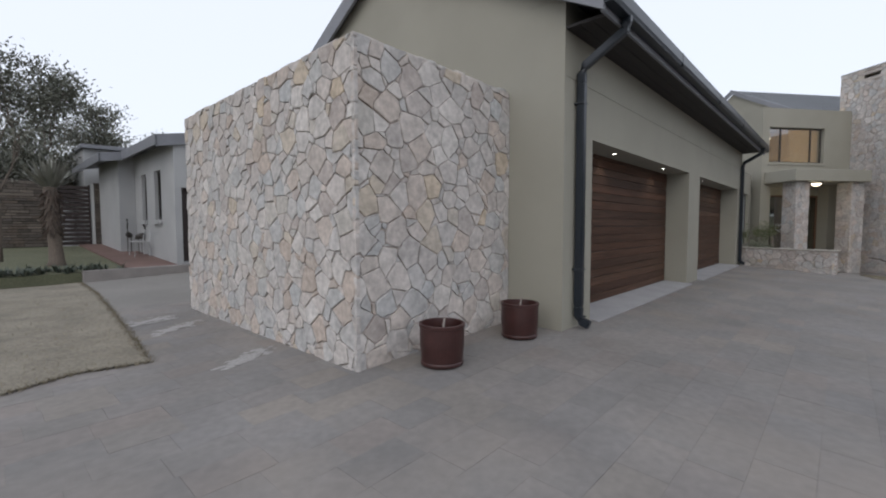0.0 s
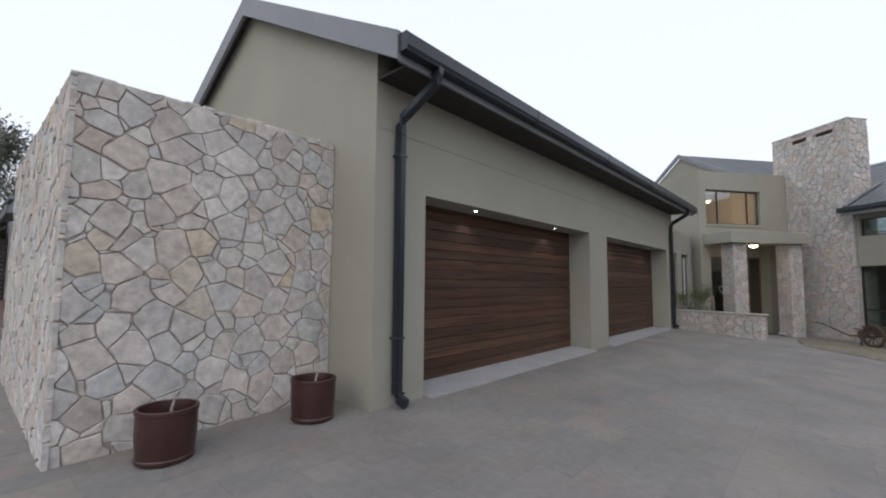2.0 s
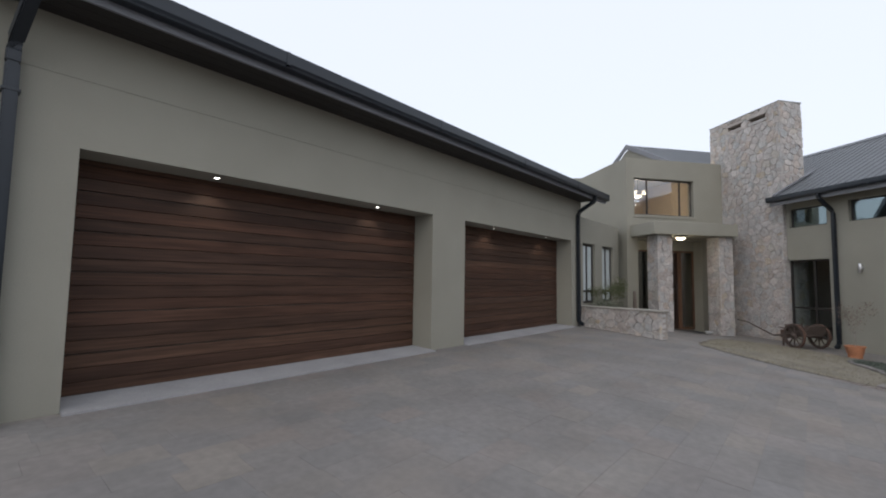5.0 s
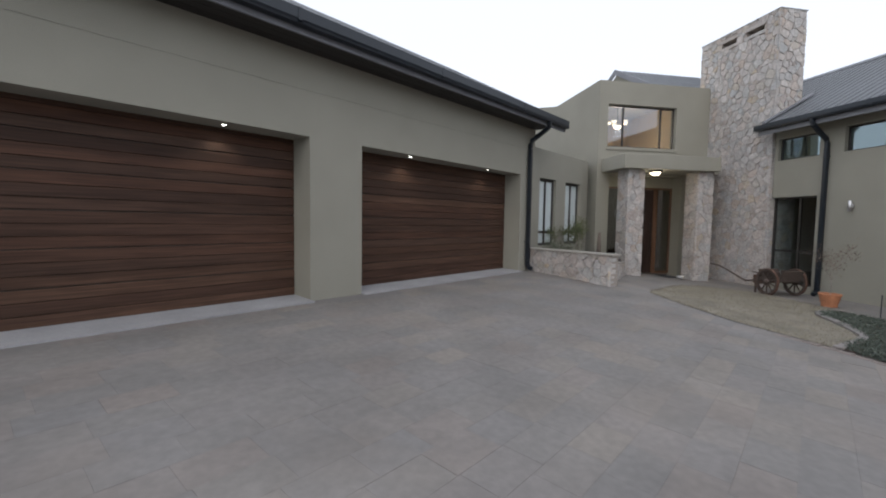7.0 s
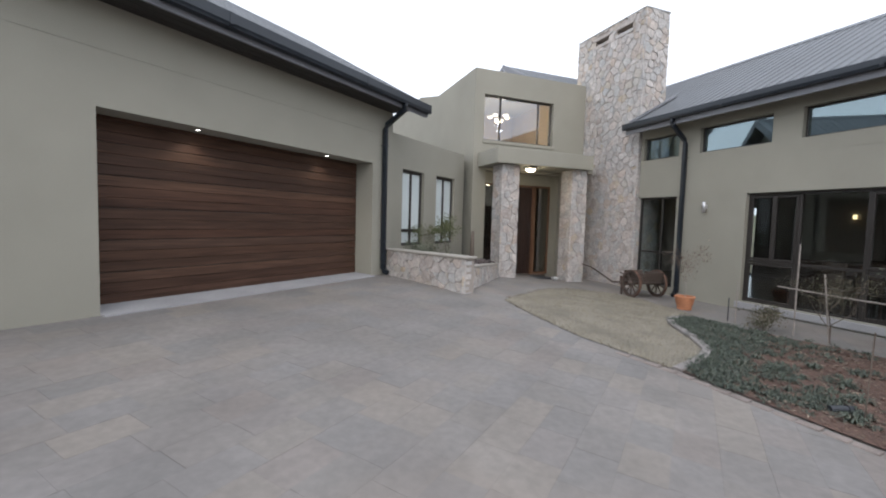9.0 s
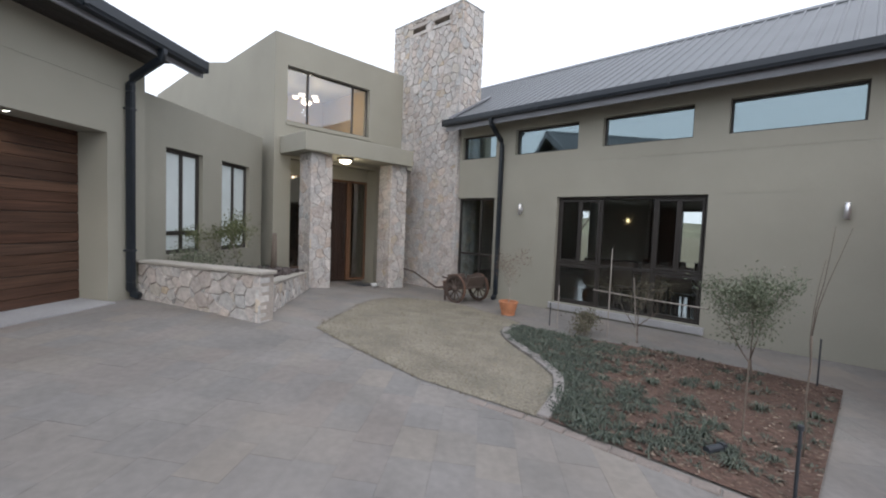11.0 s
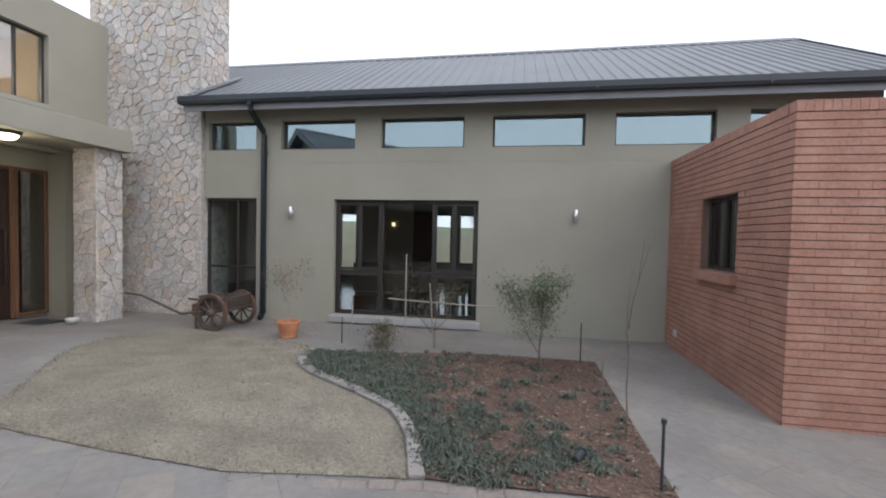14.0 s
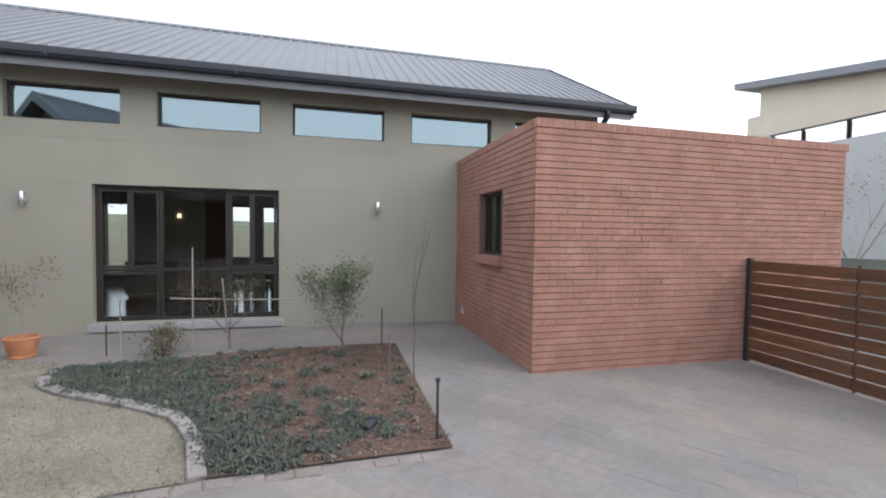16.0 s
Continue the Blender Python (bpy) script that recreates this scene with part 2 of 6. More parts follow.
def thing(name, m, label, category="", group="", kind=""):
    """An empty at the thing's base that carries its parts."""
    ob = new(name)
    ob.matrix_world = m
    ob.empty_display_size = 0.1
    return tagged(ob, label, category, group, kind)


def part(name, bm, mat, parent, label="", smooth=False):
    """One mesh under a thing or a part. A ready mesh may be given in place of a bmesh."""
    me = bm if isinstance(bm, bpy.types.Mesh) else finish(bm, smooth)
    if not me.materials:
        me.materials.append(mat)
    ob = new(name, me)
    ob.parent = parent
    return tagged(ob, label)


def solid(name, bm, mat, m, label, category="", group="", kind="", smooth=False):
    """A top-level thing that is one mesh."""
    me = finish(bm, smooth)
    me.materials.append(mat)
    ob = new(name, me)
    ob.matrix_world = m
    return tagged(ob, label, category, group, kind)


def wall_with_holes(bm, u0, u1, z0, z1, holes, d0, d1, along="x"):
    """A wall from u0 to u1 and z0 to z1, d0 to d1 thick, with rectangular openings (u0, u1, z0, z1) that go through it."""
    us = sorted({u0, u1, *[h[0] for h in holes], *[h[1] for h in holes]})
    zs = sorted({z0, z1, *[h[2] for h in holes], *[h[3] for h in holes]})
    us = [u for u in us if u0 <= u <= u1]
    zs = [z for z in zs if z0 <= z <= z1]
    nu, nz = len(us) - 1, len(zs) - 1
    full = [[not any(h[0] < (us[i] + us[i + 1]) / 2 < h[1] and h[2] < (zs[j] + zs[j + 1]) / 2 < h[3] for h in holes) for j in range(nz)] for i in range(nu)]
    grid = {}

    def v(i, j, k):
        if (i, j, k) not in grid:
            d = (d0, d1)[k]
            grid[i, j, k] = bm.verts.new((us[i], d, zs[j]) if along == "x" else (d, us[i], zs[j]))
        return grid[i, j, k]
    for i in range(nu):
        for j in range(nz):
            if not full[i][j]:
                continue
            for k in (0, 1):
                bm.faces.new((v(i, j, k), v(i + 1, j, k), v(i + 1, j + 1, k), v(i, j + 1, k)))
            for di, dj, e in ((-1, 0, ((i, j), (i, j + 1))), (1, 0, ((i + 1, j), (i + 1, j + 1))), (0, -1, ((i, j), (i + 1, j))), (0, 1, ((i, j + 1), (i + 1, j + 1)))):
                a, b = i + di, j + dj
                if 0 <= a < nu and 0 <= b < nz and full[a][b]:
                    continue
                (p, q), (r, t) = e
                bm.faces.new((v(p, q, 0), v(r, t, 0), v(r, t, 1), v(p, q, 1)))


GROOVE = 0.007


def grooved_wall(bm, u0, u1, z0, z1, holes, d0, d1, lines, along="x"):
    """A wall whose face is parted by shallow joints. lines: (u0, u1, z0, z1) slits, filled again 5 mm behind the face."""
    wall_with_holes(bm, u0, u1, z0, z1, holes + lines, d0, d1, along)
    for a, b, c, e in lines:
        a, b, c, e = a - 0.001, b + 0.001, c - 0.001, e + 0.001
        if along == "x":
            box(bm, a, d0 + 0.005, c, b, d1 - 0.005, e)
        else:
            box(bm, d0 + 0.005, a, c, d1 - 0.005, b, e)


def sheet(bm, inside, x0, x1, y0, y1, step, lift):
    """A sheet laid on the ground, lift above it, over the grid cells whose centre is inside."""
    nx, ny = max(1, round((x1 - x0) / step)), max(1, round((y1 - y0) / step))
    vs = {}

    def v(i, j):
        if (i, j) not in vs:
            x, y = x0 + (x1 - x0) * i / nx, y0 + (y1 - y0) * j / ny
            vs[i, j] = bm.verts.new((x, y, ground_z(x, y) + lift))
        return vs[i, j]
    for i in range(nx):
        for j in range(ny):
            if inside(x0 + (x1 - x0) * (i + .5) / nx, y0 + (y1 - y0) * (j + .5) / ny):
                bm.faces.new((v(i, j), v(i + 1, j), v(i + 1, j + 1), v(i, j + 1)))


# ================= the large structure =================
# ---- ground, one sheet to the horizon ----
def build_ground():
    steps = [-1500, -600, -250, -100, -50] + [-30 + 1.0 * k for k in range(81)] + [70, 120, 250, 600, 1500]
    bm = bmesh.new()
    grid = [[bm.verts.new((x, y, ground_z(x, y) - 0.03)) for y in steps] for x in steps]
    for i in range(len(steps) - 1):
        for j in range(len(steps) - 1):
            bm.faces.new((grid[i][j], grid[i + 1][j], grid[i + 1][j + 1], grid[i][j + 1]))
    solid("ground", bm, EARTH, Matrix.Identity(4), "dry veld earth that reaches the horizon", "ground", kind="structure", smooth=True)


build_ground()

# plan of the court, in house axes (w, s)
CURVE = [(13.35, 6.26), (13.92, 6.43), (14.4, 6.68), (14.74, 7.12), (14.98, 7.58), (15.3, 8.0), (15.64, 8.33), (16.1, 8.55), (16.55, 8.62)]
BED = [(13.56, 4.5)] + CURVE + [(16.83, 7.53), (17.1, 6.8), (17.25, 6.2), (17.3, 4.42)]
LAWN_EDGE = [(13.2, 6.9), (13.05, 7.5), (13.05, 8.6), (13.1, 9.6), (13.6, 10.05), (14.24, 10.6), (15.0, 11.3), (15.65, 11.75), (16.3, 11.98), (16.96, 11.95), (17.35, 11.6), (17.5, 11.2),
             (17.45, 10.5), (17.3, 9.9), (17.1, 9.3), (16.85, 8.85)] + CURVE[::-1]


def smooth_ring(points, times=2):
    for _ in range(times):
        out = []
        for k, a in enumerate(points):
            b = points[(k + 1) % len(points)]
            out += [(0.75 * a[0] + 0.25 * b[0], 0.75 * a[1] + 0.25 * b[1]), (0.25 * a[0] + 0.75 * b[0], 0.25 * a[1] + 0.75 * b[1])]
        points = out
    return points


def inside_ring(ring, x, y):
    hit = False
    for k, (ax, ay) in enumerate(ring):
        bx, by = ring[(k + 1) % len(ring)]
        if (ay > y) != (by > y) and x < ax + (bx - ax) * (y - ay) / (by - ay):
            hit = not hit
    return hit


def to_house(x, y):
    v = HOUSE.inverted() @ Vector((x, y, 0))
    return v.x, v.y


def laid_polygon(name, ring, mat, lift, label, category, kind="structure", step=0.5, rough=0.0):
    """A flat area on the ground with a clean outline, cut into strips so that it follows the slope."""
    bm = bmesh.new()
    face = bm.faces.new([bm.verts.new((x, y, 0)) for x, y in ring])
    lo = min(ring)[0]
    hi = max(ring)[0]
    ylo, yhi = min(p[1] for p in ring), max(p[1] for p in ring)
    x = lo + step
    while x < hi:
        bmesh.ops.bisect_plane(bm, geom=bm.verts[:] + bm.edges[:] + bm.faces[:], plane_co=(x, 0, 0), plane_no=(1, 0, 0))
        x += step
    y = ylo + step
    while y < yhi:
        bmesh.ops.bisect_plane(bm, geom=bm.verts[:] + bm.edges[:] + bm.faces[:], plane_co=(0, y, 0), plane_no=(0, 1, 0))
        y += step
    for v in bm.verts:
        v.co.z = ground_z(v.co.x, v.co.y) + lift
        if rough and not v.is_boundary:
            v.co.z += rough * (0.6 * noise.noise(v.co * 2.3) + 0.7 * noise.noise(v.co * 6.0) + 0.5 * noise.noise(v.co * 13.0))
    return solid(name, bm, mat, Matrix.Identity(4), label, category, kind=kind, smooth=True)


def world_ring(ring):
    return [tuple(house(w, s).xy) for w, s in ring]


# ---- garage ----
GX0, GX1, GY, GB = 4.75, 16.93, 2.45, 8.75
DOORS = [(5.54, 10.44), (11.38, 16.26)]
DOOR_TOP = 2.78


def build_garage():
    bm = bmesh.new()
    grooved_wall(bm, GX0, GX1, -0.2, 4.32, [(a, b, -0.2, DOOR_TOP) for a, b in DOORS], GY, GY + 0.47, [(GX0 + 0.01, GX1 - 0.01, 3.42, 3.42 + GROOVE)])
    solid("wall_garage_front", bm, PLASTER, GARAGE, "olive beige plastered garage wall with two deep door openings", "wall", kind="structure")
    for x0, x1, nm in ((GX0, GX0 + 0.25, "wall_garage_gable"), (GX1 - 0.25, GX1, "wall_garage_end")):
        bm = bmesh.new()
        prism(bm, [(GY + 0.47, -0.2), (GB, -0.2), (GB, 4.42), (5.6, 6.1), (GY + 0.47, 4.68)], "x", x0, x1)
        if nm == "wall_garage_gable":
            prism(bm, [(GY, 4.323), (GY + 0.467, 4.323), (GY + 0.467, 4.67), (GY, 4.42)], "x", x0, x1)
        solid(nm, bm, PLASTER, GARAGE, "olive beige plastered gable wall of the garage", "wall", kind="structure")
    bm = bmesh.new()
    box(bm, GX0 + 0.25, GB - 0.25, -0.2, GX1 - 0.25, GB, 4.3)
    solid("wall_garage_back", bm, PLASTER, GARAGE, "plain plastered back wall of the garage", "wall", kind="structure")
    bm = bmesh.new()
    box(bm, GX0 + 0.25, GY + 0.47, 2.95, GX1 - 0.25, GB - 0.25, 3.05)
    solid("ceiling_garage", bm, INTERIOR, GARAGE, "plain garage ceiling above the doors", "ceiling", kind="structure")


build_garage()


def roof_slope(bm, u0, u1, eave, ridge, rib=0.25, axis="x", thick=0.03, rib_h=0.024):
    """A ribbed sheet roof slope. u runs along the eave; eave and ridge are (d, z)."""
    n = max(1, round((u1 - u0) / rib))
    prof = []
    for k in range(n):
        a = u0 + (u1 - u0) * k / n
        st = (u1 - u0) / n
        prof += [(a, 0), (a + st * 0.70, 0), (a + st * 0.78, rib_h), (a + st * 0.92, rib_h)]
    prof.append((u1, 0))
    d = Vector((ridge[0] - eave[0], ridge[1] - eave[1])).normalized()
    nrm = Vector((-d.y, d.x))
    if nrm.y < 0:
        nrm = -nrm

    def at(u, p, h):
        q = Vector(p) + nrm * h
        return (u, q.x, q.y) if axis == "x" else (q.x, u, q.y)
    lo = [bm.verts.new(at(u, eave, h)) for u, h in prof]
    hi = [bm.verts.new(at(u, ridge, h)) for u, h in prof]
    for k in range(len(prof) - 1):
        bm.faces.new((lo[k], lo[k + 1], hi[k + 1], hi[k]))
    c = [bm.verts.new(at(u, p, -thick)) for u, p in ((u0, eave), (u1, eave), (u1, ridge), (u0, ridge))]
    bm.faces.new(c)


def gutter_run(bm, u0, u1, back, z0, z1, axis="x", out=-1, width=0.13):
    """A square-lipped gutter with an open top, along u; back is the fascia's plane and out the side it stands on."""
    f = back + out * width
    ring = [(back, z0), (back, z1 + 0.02), (back + out * 0.006, z1 + 0.02), (back + out * 0.006, z0 + 0.008), (f - out * 0.015, z0 + 0.008), (f - out * 0.008, z1 - 0.02),
            (f - out * 0.02, z1 - 0.02), (f - out * 0.02, z1), (f, z1), (f, z0 + 0.05), (f - out * 0.02, z0)]
    a, b = [], []
    for d, z in ring:
        a.append(bm.verts.new((u0, d, z) if axis == "x" else (d, u0, z)))
        b.append(bm.verts.new((u1, d, z) if axis == "x" else (d, u1, z)))
    for k in range(len(ring)):
        n = (k + 1) % len(ring)
        bm.faces.new((a[k], b[k], b[n], a[n]))
    # closed ends
    for s in (0, 1):
        u = (u0, u1)[s]
        q = [(back, z0), (back, z1), (f, z1), (f, z0)]
        bm.faces.new([bm.verts.new((u, d, z) if axis == "x" else (d, u, z)) for d, z in q])


def build_garage_roof():
    eave, ridge, far = (1.95, 4.22), (5.6, 6.23), (9.25, 4.22)
    r = thing("garage_roof", GARAGE, "grey ribbed metal gable roof with charcoal fascias", "roof", kind="structure")
    for e, nm in ((eave, "front_slope"), (far, "back_slope")):
        bm = bmesh.new()
        roof_slope(bm, 4.62, 17.5, e, ridge)
        part(nm, bm, ROOF, r)
    bm = bmesh.new()
    prism(bm, [(5.4, 6.15), (5.6, 6.27), (5.8, 6.15), (5.8, 6.13), (5.6, 6.25), (5.4, 6.13)], "x", 4.6, 17.52)
    part("ridge_cap", bm, ROOF, r)
    for x0, x1, nm in ((4.57, 4.62, "barge_board"), (17.5, 17.55, "barge_board")):
        bm = bmesh.new()
        prism(bm, [(1.93, 4.24), (5.6, 6.26), (9.27, 4.24), (9.27, 3.94), (5.6, 5.95), (1.93, 3.94)], "x", x0, x1)
        part(nm, bm, FASCIA, r, "grey painted barge board")
    bm = bmesh.new()
    box(bm, 4.62, 1.95, 3.945, 17.5, 1.98, 4.19)
    part("fascia_board", bm, FASCIA, r)
    # the boxed underside, its dark boards coloured near black to hold eave shade
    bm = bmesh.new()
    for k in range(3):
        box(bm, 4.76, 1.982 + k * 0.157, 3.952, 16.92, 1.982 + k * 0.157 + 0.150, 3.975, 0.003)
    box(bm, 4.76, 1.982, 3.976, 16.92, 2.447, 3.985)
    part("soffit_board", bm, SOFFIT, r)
    g = thing("gutter", GARAGE, "charcoal metal gutter along the garage eave", "gutter")
    bm = bmesh.new()
    gutter_run(bm, 4.60, 17.52, 1.95, 4.02, 4.20)
    part("channel", bm, GUTTER, g)
    for x in (4.592, 17.515):
        bm = bmesh.new()
        box(bm, x, 1.815, 4.015, x + 0.012, 1.955, 4.205)
        part("end_cap", bm, GUTTER, g)
    for x in (7.2, 9.9, 12.6, 15.3):
        bm = bmesh.new()
        box(bm, x, 1.815, 4.016, x + 0.05, 1.949, 4.05)
        box(bm, x, 1.815, 4.02, x + 0.05, 1.822, 4.203)
        part("joint_sleeve", bm, GUTTER, g)


build_garage_roof()

# ---- the house: entrance block, chimney, long wing ----
FS = 14.9                  # entrance facade
WW = 19.05                 # front of the long wing
WING_HOLES = [(11.23, 12.5, 0.0, 2.42), (6.41, 9.44, 0.0, 2.41)]
CLERE = [(11.25, 12.4), (9.0, 10.66), (6.73, 8.44), (4.43, 6.17), (2.16, 3.89), (-0.1, 1.62)]
CZ = (3.46, 4.07)
UPPER_WIN = (15.2, 17.7, 4.12, 5.49)


def build_wing():
    bm = bmesh.new()
    grooved_wall(bm, -0.4, 12.5, -0.35, 4.5, [(a, b, max(z0, -0.02), z1) for a, b, z0, z1 in WING_HOLES] + [(a, b, *CZ) for a, b in CLERE], WW, WW + 0.28,
                 [(-0.3, 6.40, 2.414, 2.414 + GROOVE), (9.45, 11.22, 2.414, 2.414 + GROOVE), (-0.3, 12.4, 3.17, 3.17 + GROOVE), (3.98, 3.98 + GROOVE, -0.1, 3.16)], along="y")
    solid("wall_wing_front", bm, PLASTER, HOUSE, "olive plastered wall with a row of high windows", "wall", kind="structure")
    bm = bmesh.new()
    prism(bm, [(WW + 0.28, -0.3), (25.95, -0.3), (25.95, 4.5), (22.5, 6.45), (WW + 0.28, 4.5)], "y", -0.4, -0.15)
    solid("wall_wing_gable", bm, PLASTER, HOUSE, "olive plastered gable wall of the long wing", "wall", kind="structure")
    eave, ridge, far = (18.55, 4.46), (22.5, 6.68), (26.45, 4.46)
    r = thing("wing_roof", HOUSE, "long grey ribbed metal gable roof with charcoal edges", "roof", kind="structure")
    bm = bmesh.new()
    roof_slope(bm, -0.9, 12.55, eave, ridge, axis="y", rib=0.23)
    part("front_slope", bm, ROOF, r)
    bm = bmesh.new()
    roof_slope(bm, 12.55, 24.0, (20.0, 4.46 + 1.45 * 0.562), ridge, axis="y", rib=0.23)
    part("front_slope", bm, ROOF, r)
    bm = bmesh.new()
    roof_slope(bm, -0.9, 24.0, far, ridge, axis="y", rib=0.23)
    part("back_slope", bm, ROOF, r)
    bm = bmesh.new()
    prism(bm, [(22.28, 6.59), (22.5, 6.73), (22.72, 6.59), (22.72, 6.57), (22.5, 6.71), (22.28, 6.57)], "y", -0.92, 24.0)
    part("ridge_cap", bm, ROOF, r)
    bm = bmesh.new()
    prism(bm, [(18.53, 4.48), (22.5, 6.72), (26.47, 4.48), (26.47, 4.2), (22.5, 6.44), (18.53, 4.2)], "y", -0.95, -0.9)
    part("barge_board", bm, DARK_METAL, r)
    bm = bmesh.new()
    box(bm, 18.55, -0.9, 4.175, 18.58, 12.6, 4.44)
    part("fascia_board", bm, FASCIA, r)
    bm = bmesh.new()
    prism(bm, [(18.58, 4.28), (WW, 4.50), (WW, 4.46), (18.58, 4.24)], "y", -0.9, 12.5)
    part("soffit_board", bm, DARK_METAL, r)
    # pale flashing where the sheets meet the chimney, and a stop below the ridge
    bm = bmesh.new()
    prism(bm, [(18.56, 4.50), (20.2, 5.422), (20.2, 5.475), (18.56, 4.553)], "y", 12.40, 12.515)
    part("flashing", bm, FASCIA, r, "grey metal flashing against the chimney")
    g = thing("gutter", HOUSE, "charcoal metal gutter along the long wing's eave", "gutter")
    bm = bmesh.new()
    gutter_run(bm, -0.92, 12.62, 18.55, 4.30, 4.455, axis="y")
    part("channel", bm, GUTTER, g)
    for y in (-0.93, 12.618):
        bm = bmesh.new()
        box(bm, 18.415, y, 4.295, 18.555, y + 0.012, 4.46)
        part("end_cap", bm, GUTTER, g)
    for y in (1.6, 4.3, 7.0, 9.7):
        bm = bmesh.new()
        box(bm, 18.415, y, 4.296, 18.549, y + 0.05, 4.33)
        box(bm, 18.415, y, 4.30, 18.422, y + 0.05, 4.458)
        part("joint_sleeve", bm, GUTTER, g)


build_wing()


def build_entrance():
    bm = bmesh.new()
    wall_with_holes(bm, 14.88, 18.95, 3.2, 6.22, [UPPER_WIN], FS, FS + 0.28)
    solid("wall_entrance_upper", bm, PLASTER, HOUSE, "olive plastered upper wall above the porch", "wall", kind="structure")
    bm = bmesh.new()
    prism(bm, [(FS + 0.28, -0.2), (26, -0.2), (26, 6.66), (20.2, 6.66), (18.1, 6.19), (FS + 0.28, 6.22)], "x", 14.88, 15.16)
    solid("wall_entrance_side", bm, PLASTER, HOUSE, "olive plastered side wall with a sloping parapet", "wall", kind="structure")
    bm = bmesh.new()
    box(bm, 14.88, FS, -0.2, 15.32, FS + 0.55, 3.2)
    box(bm, 18.0, FS, -0.2, 18.95, FS + 0.55, 3.2)
    solid("wall_entrance_jambs", bm, PLASTER, HOUSE, "olive plastered jambs of the entrance recess", "wall", kind="structure")
    bm = bmesh.new()
    box(bm, 15.02, 13.60, 3.27, 18.32, FS, 3.70, 0.01)
    box(bm, 18.318, 14.36, 3.272, 18.95, FS, 3.698)
    solid("porch_slab", bm, PLASTER, HOUSE, "plastered flat porch roof slab on stone pillars", "porch roof", kind="structure")
    # low link wall between the garage and the entrance
    bm = bmesh.new()
    wall_with_holes(bm, GX1, 20.95, -0.2, 3.63, [(17.72, 18.70, 0.95, 2.84), (19.32, 20.38, 0.95, 2.84)], 2.72, 2.97)
    solid("wall_link", bm, PLASTER, GARAGE, "low olive plastered wall with two upright windows", "wall", kind="structure")
    # higher roof further back
    r = thing("back_roof", HOUSE, "grey metal roof of the upper storey behind", "roof", kind="structure")
    bm = bmesh.new()
    roof_slope(bm, 19.45, 34.0, (15.5, 5.8), (21.5, 9.05), axis="x", rib=0.25)
    part("front_slope", bm, ROOF, r)
    bm = bmesh.new()
    prism(bm, [(15.5, 5.85), (21.5, 9.1), (27.5, 5.85), (27.5, 5.6), (21.5, 8.85), (15.5, 5.6)], "x", 19.38, 19.45)
    part("barge_board", bm, FASCIA, r, "pale grey barge board")
    bm = bmesh.new()
    prism(bm, [(15.6, 3.3), (27.4, 3.3), (27.4, 5.66), (21.5, 8.84), (15.6, 5.66)], "x", 19.5, 19.75)
    solid("wall_back_gable", bm, PLASTER, HOUSE, "olive plastered gable wall under the higher roof", "wall", kind="structure")


build_entrance()


# ================= masonry =================
def clip_poly(poly, nx, ny, d):
    """Keeps the part of a polygon where nx * u + ny * v <= d."""
    out = []
    for k, p in enumerate(poly):
        q = poly[(k + 1) % len(poly)]
        a, b = nx * p[0] + ny * p[1] - d, nx * q[0] + ny * q[1] - d
        if a <= 0:
            out.append(p)
        if a * b < 0:
            t = a / (a - b)
            out.append((p[0] + t * (q[0] - p[0]), p[1] + t * (q[1] - p[1])))
    return out


def stone_cells(u0, u1, v0, v1, size, joint, rng):
    """Random rubble: big and small stones that share a rectangle, parted by uneven joints."""
    pts = []
    span = (u1 - u0) * (v1 - v0)
    for wanted, r in ((0.30, 0.62), (0.9, 0.46), (1.5, 0.33), (1.6, 0.23)):
        for _ in range(int(14 * wanted * span / (size * size)) + 8):
            p = (rng.uniform(u0 - 0.3 * size, u1 + 0.3 * size), rng.uniform(v0 - 0.3 * size, v1 + 0.3 * size), r * size * rng.uniform(0.88, 1.12))
            if all(abs(p[1] - q[1]) > size * 1.3 or math.hypot(p[0] - q[0], (p[1] - q[1]) * 1.12) > 0.74 * (p[2] + q[2]) for q in pts):
                pts.append(p)
    cells = []
    for p in pts:
        poly = [(u0, v0), (u1, v0), (u1, v1), (u0, v1)]
        near = sorted((q for q in pts if q is not p and abs(q[0] - p[0]) < 2.2 * size and abs(q[1] - p[1]) < 2.2 * size), key=lambda q: math.hypot(q[0] - p[0], q[1] - p[1]) - q[2])[:20]
        for q in near:
            dx, dy = q[0] - p[0], q[1] - p[1]
            ln = math.hypot(dx, dy)
            dx, dy = dx / ln, dy / ln
            at = (ln * ln + p[2] ** 2 - q[2] ** 2) / (2 * ln)
            poly = clip_poly(poly, dx, dy, dx * p[0] + dy * p[1] + at - joint * rng.uniform(0.2, 0.75))
            if len(poly) < 3:
                break
        if len(poly) < 3:
            continue
        # shift the shared corners alike, so that neighbours stay fitted
        moved = []
        for u, v in poly:
            k = Vector((u / size * 1.7, v / size * 1.7, 0.37 * u0))
            du, dv = noise.noise(k) * 0.42 * size, noise.noise(k + Vector((31.7, 8.3, 4.1))) * 0.34 * size
            moved.append((min(u1, max(u0, u + (du if u0 + 0.01 < u < u1 - 0.01 else 0))), min(v1, max(v0, v + (dv if v0 + 0.01 < v < v1 - 0.01 else 0)))))
        poly = moved
        area = 0.5 * abs(sum(poly[i][0] * poly[(i + 1) % len(poly)][1] - poly[(i + 1) % len(poly)][0] * poly[i][1] for i in range(len(poly))))
        if area > 0.0012:
            cells.append(poly)
    return cells


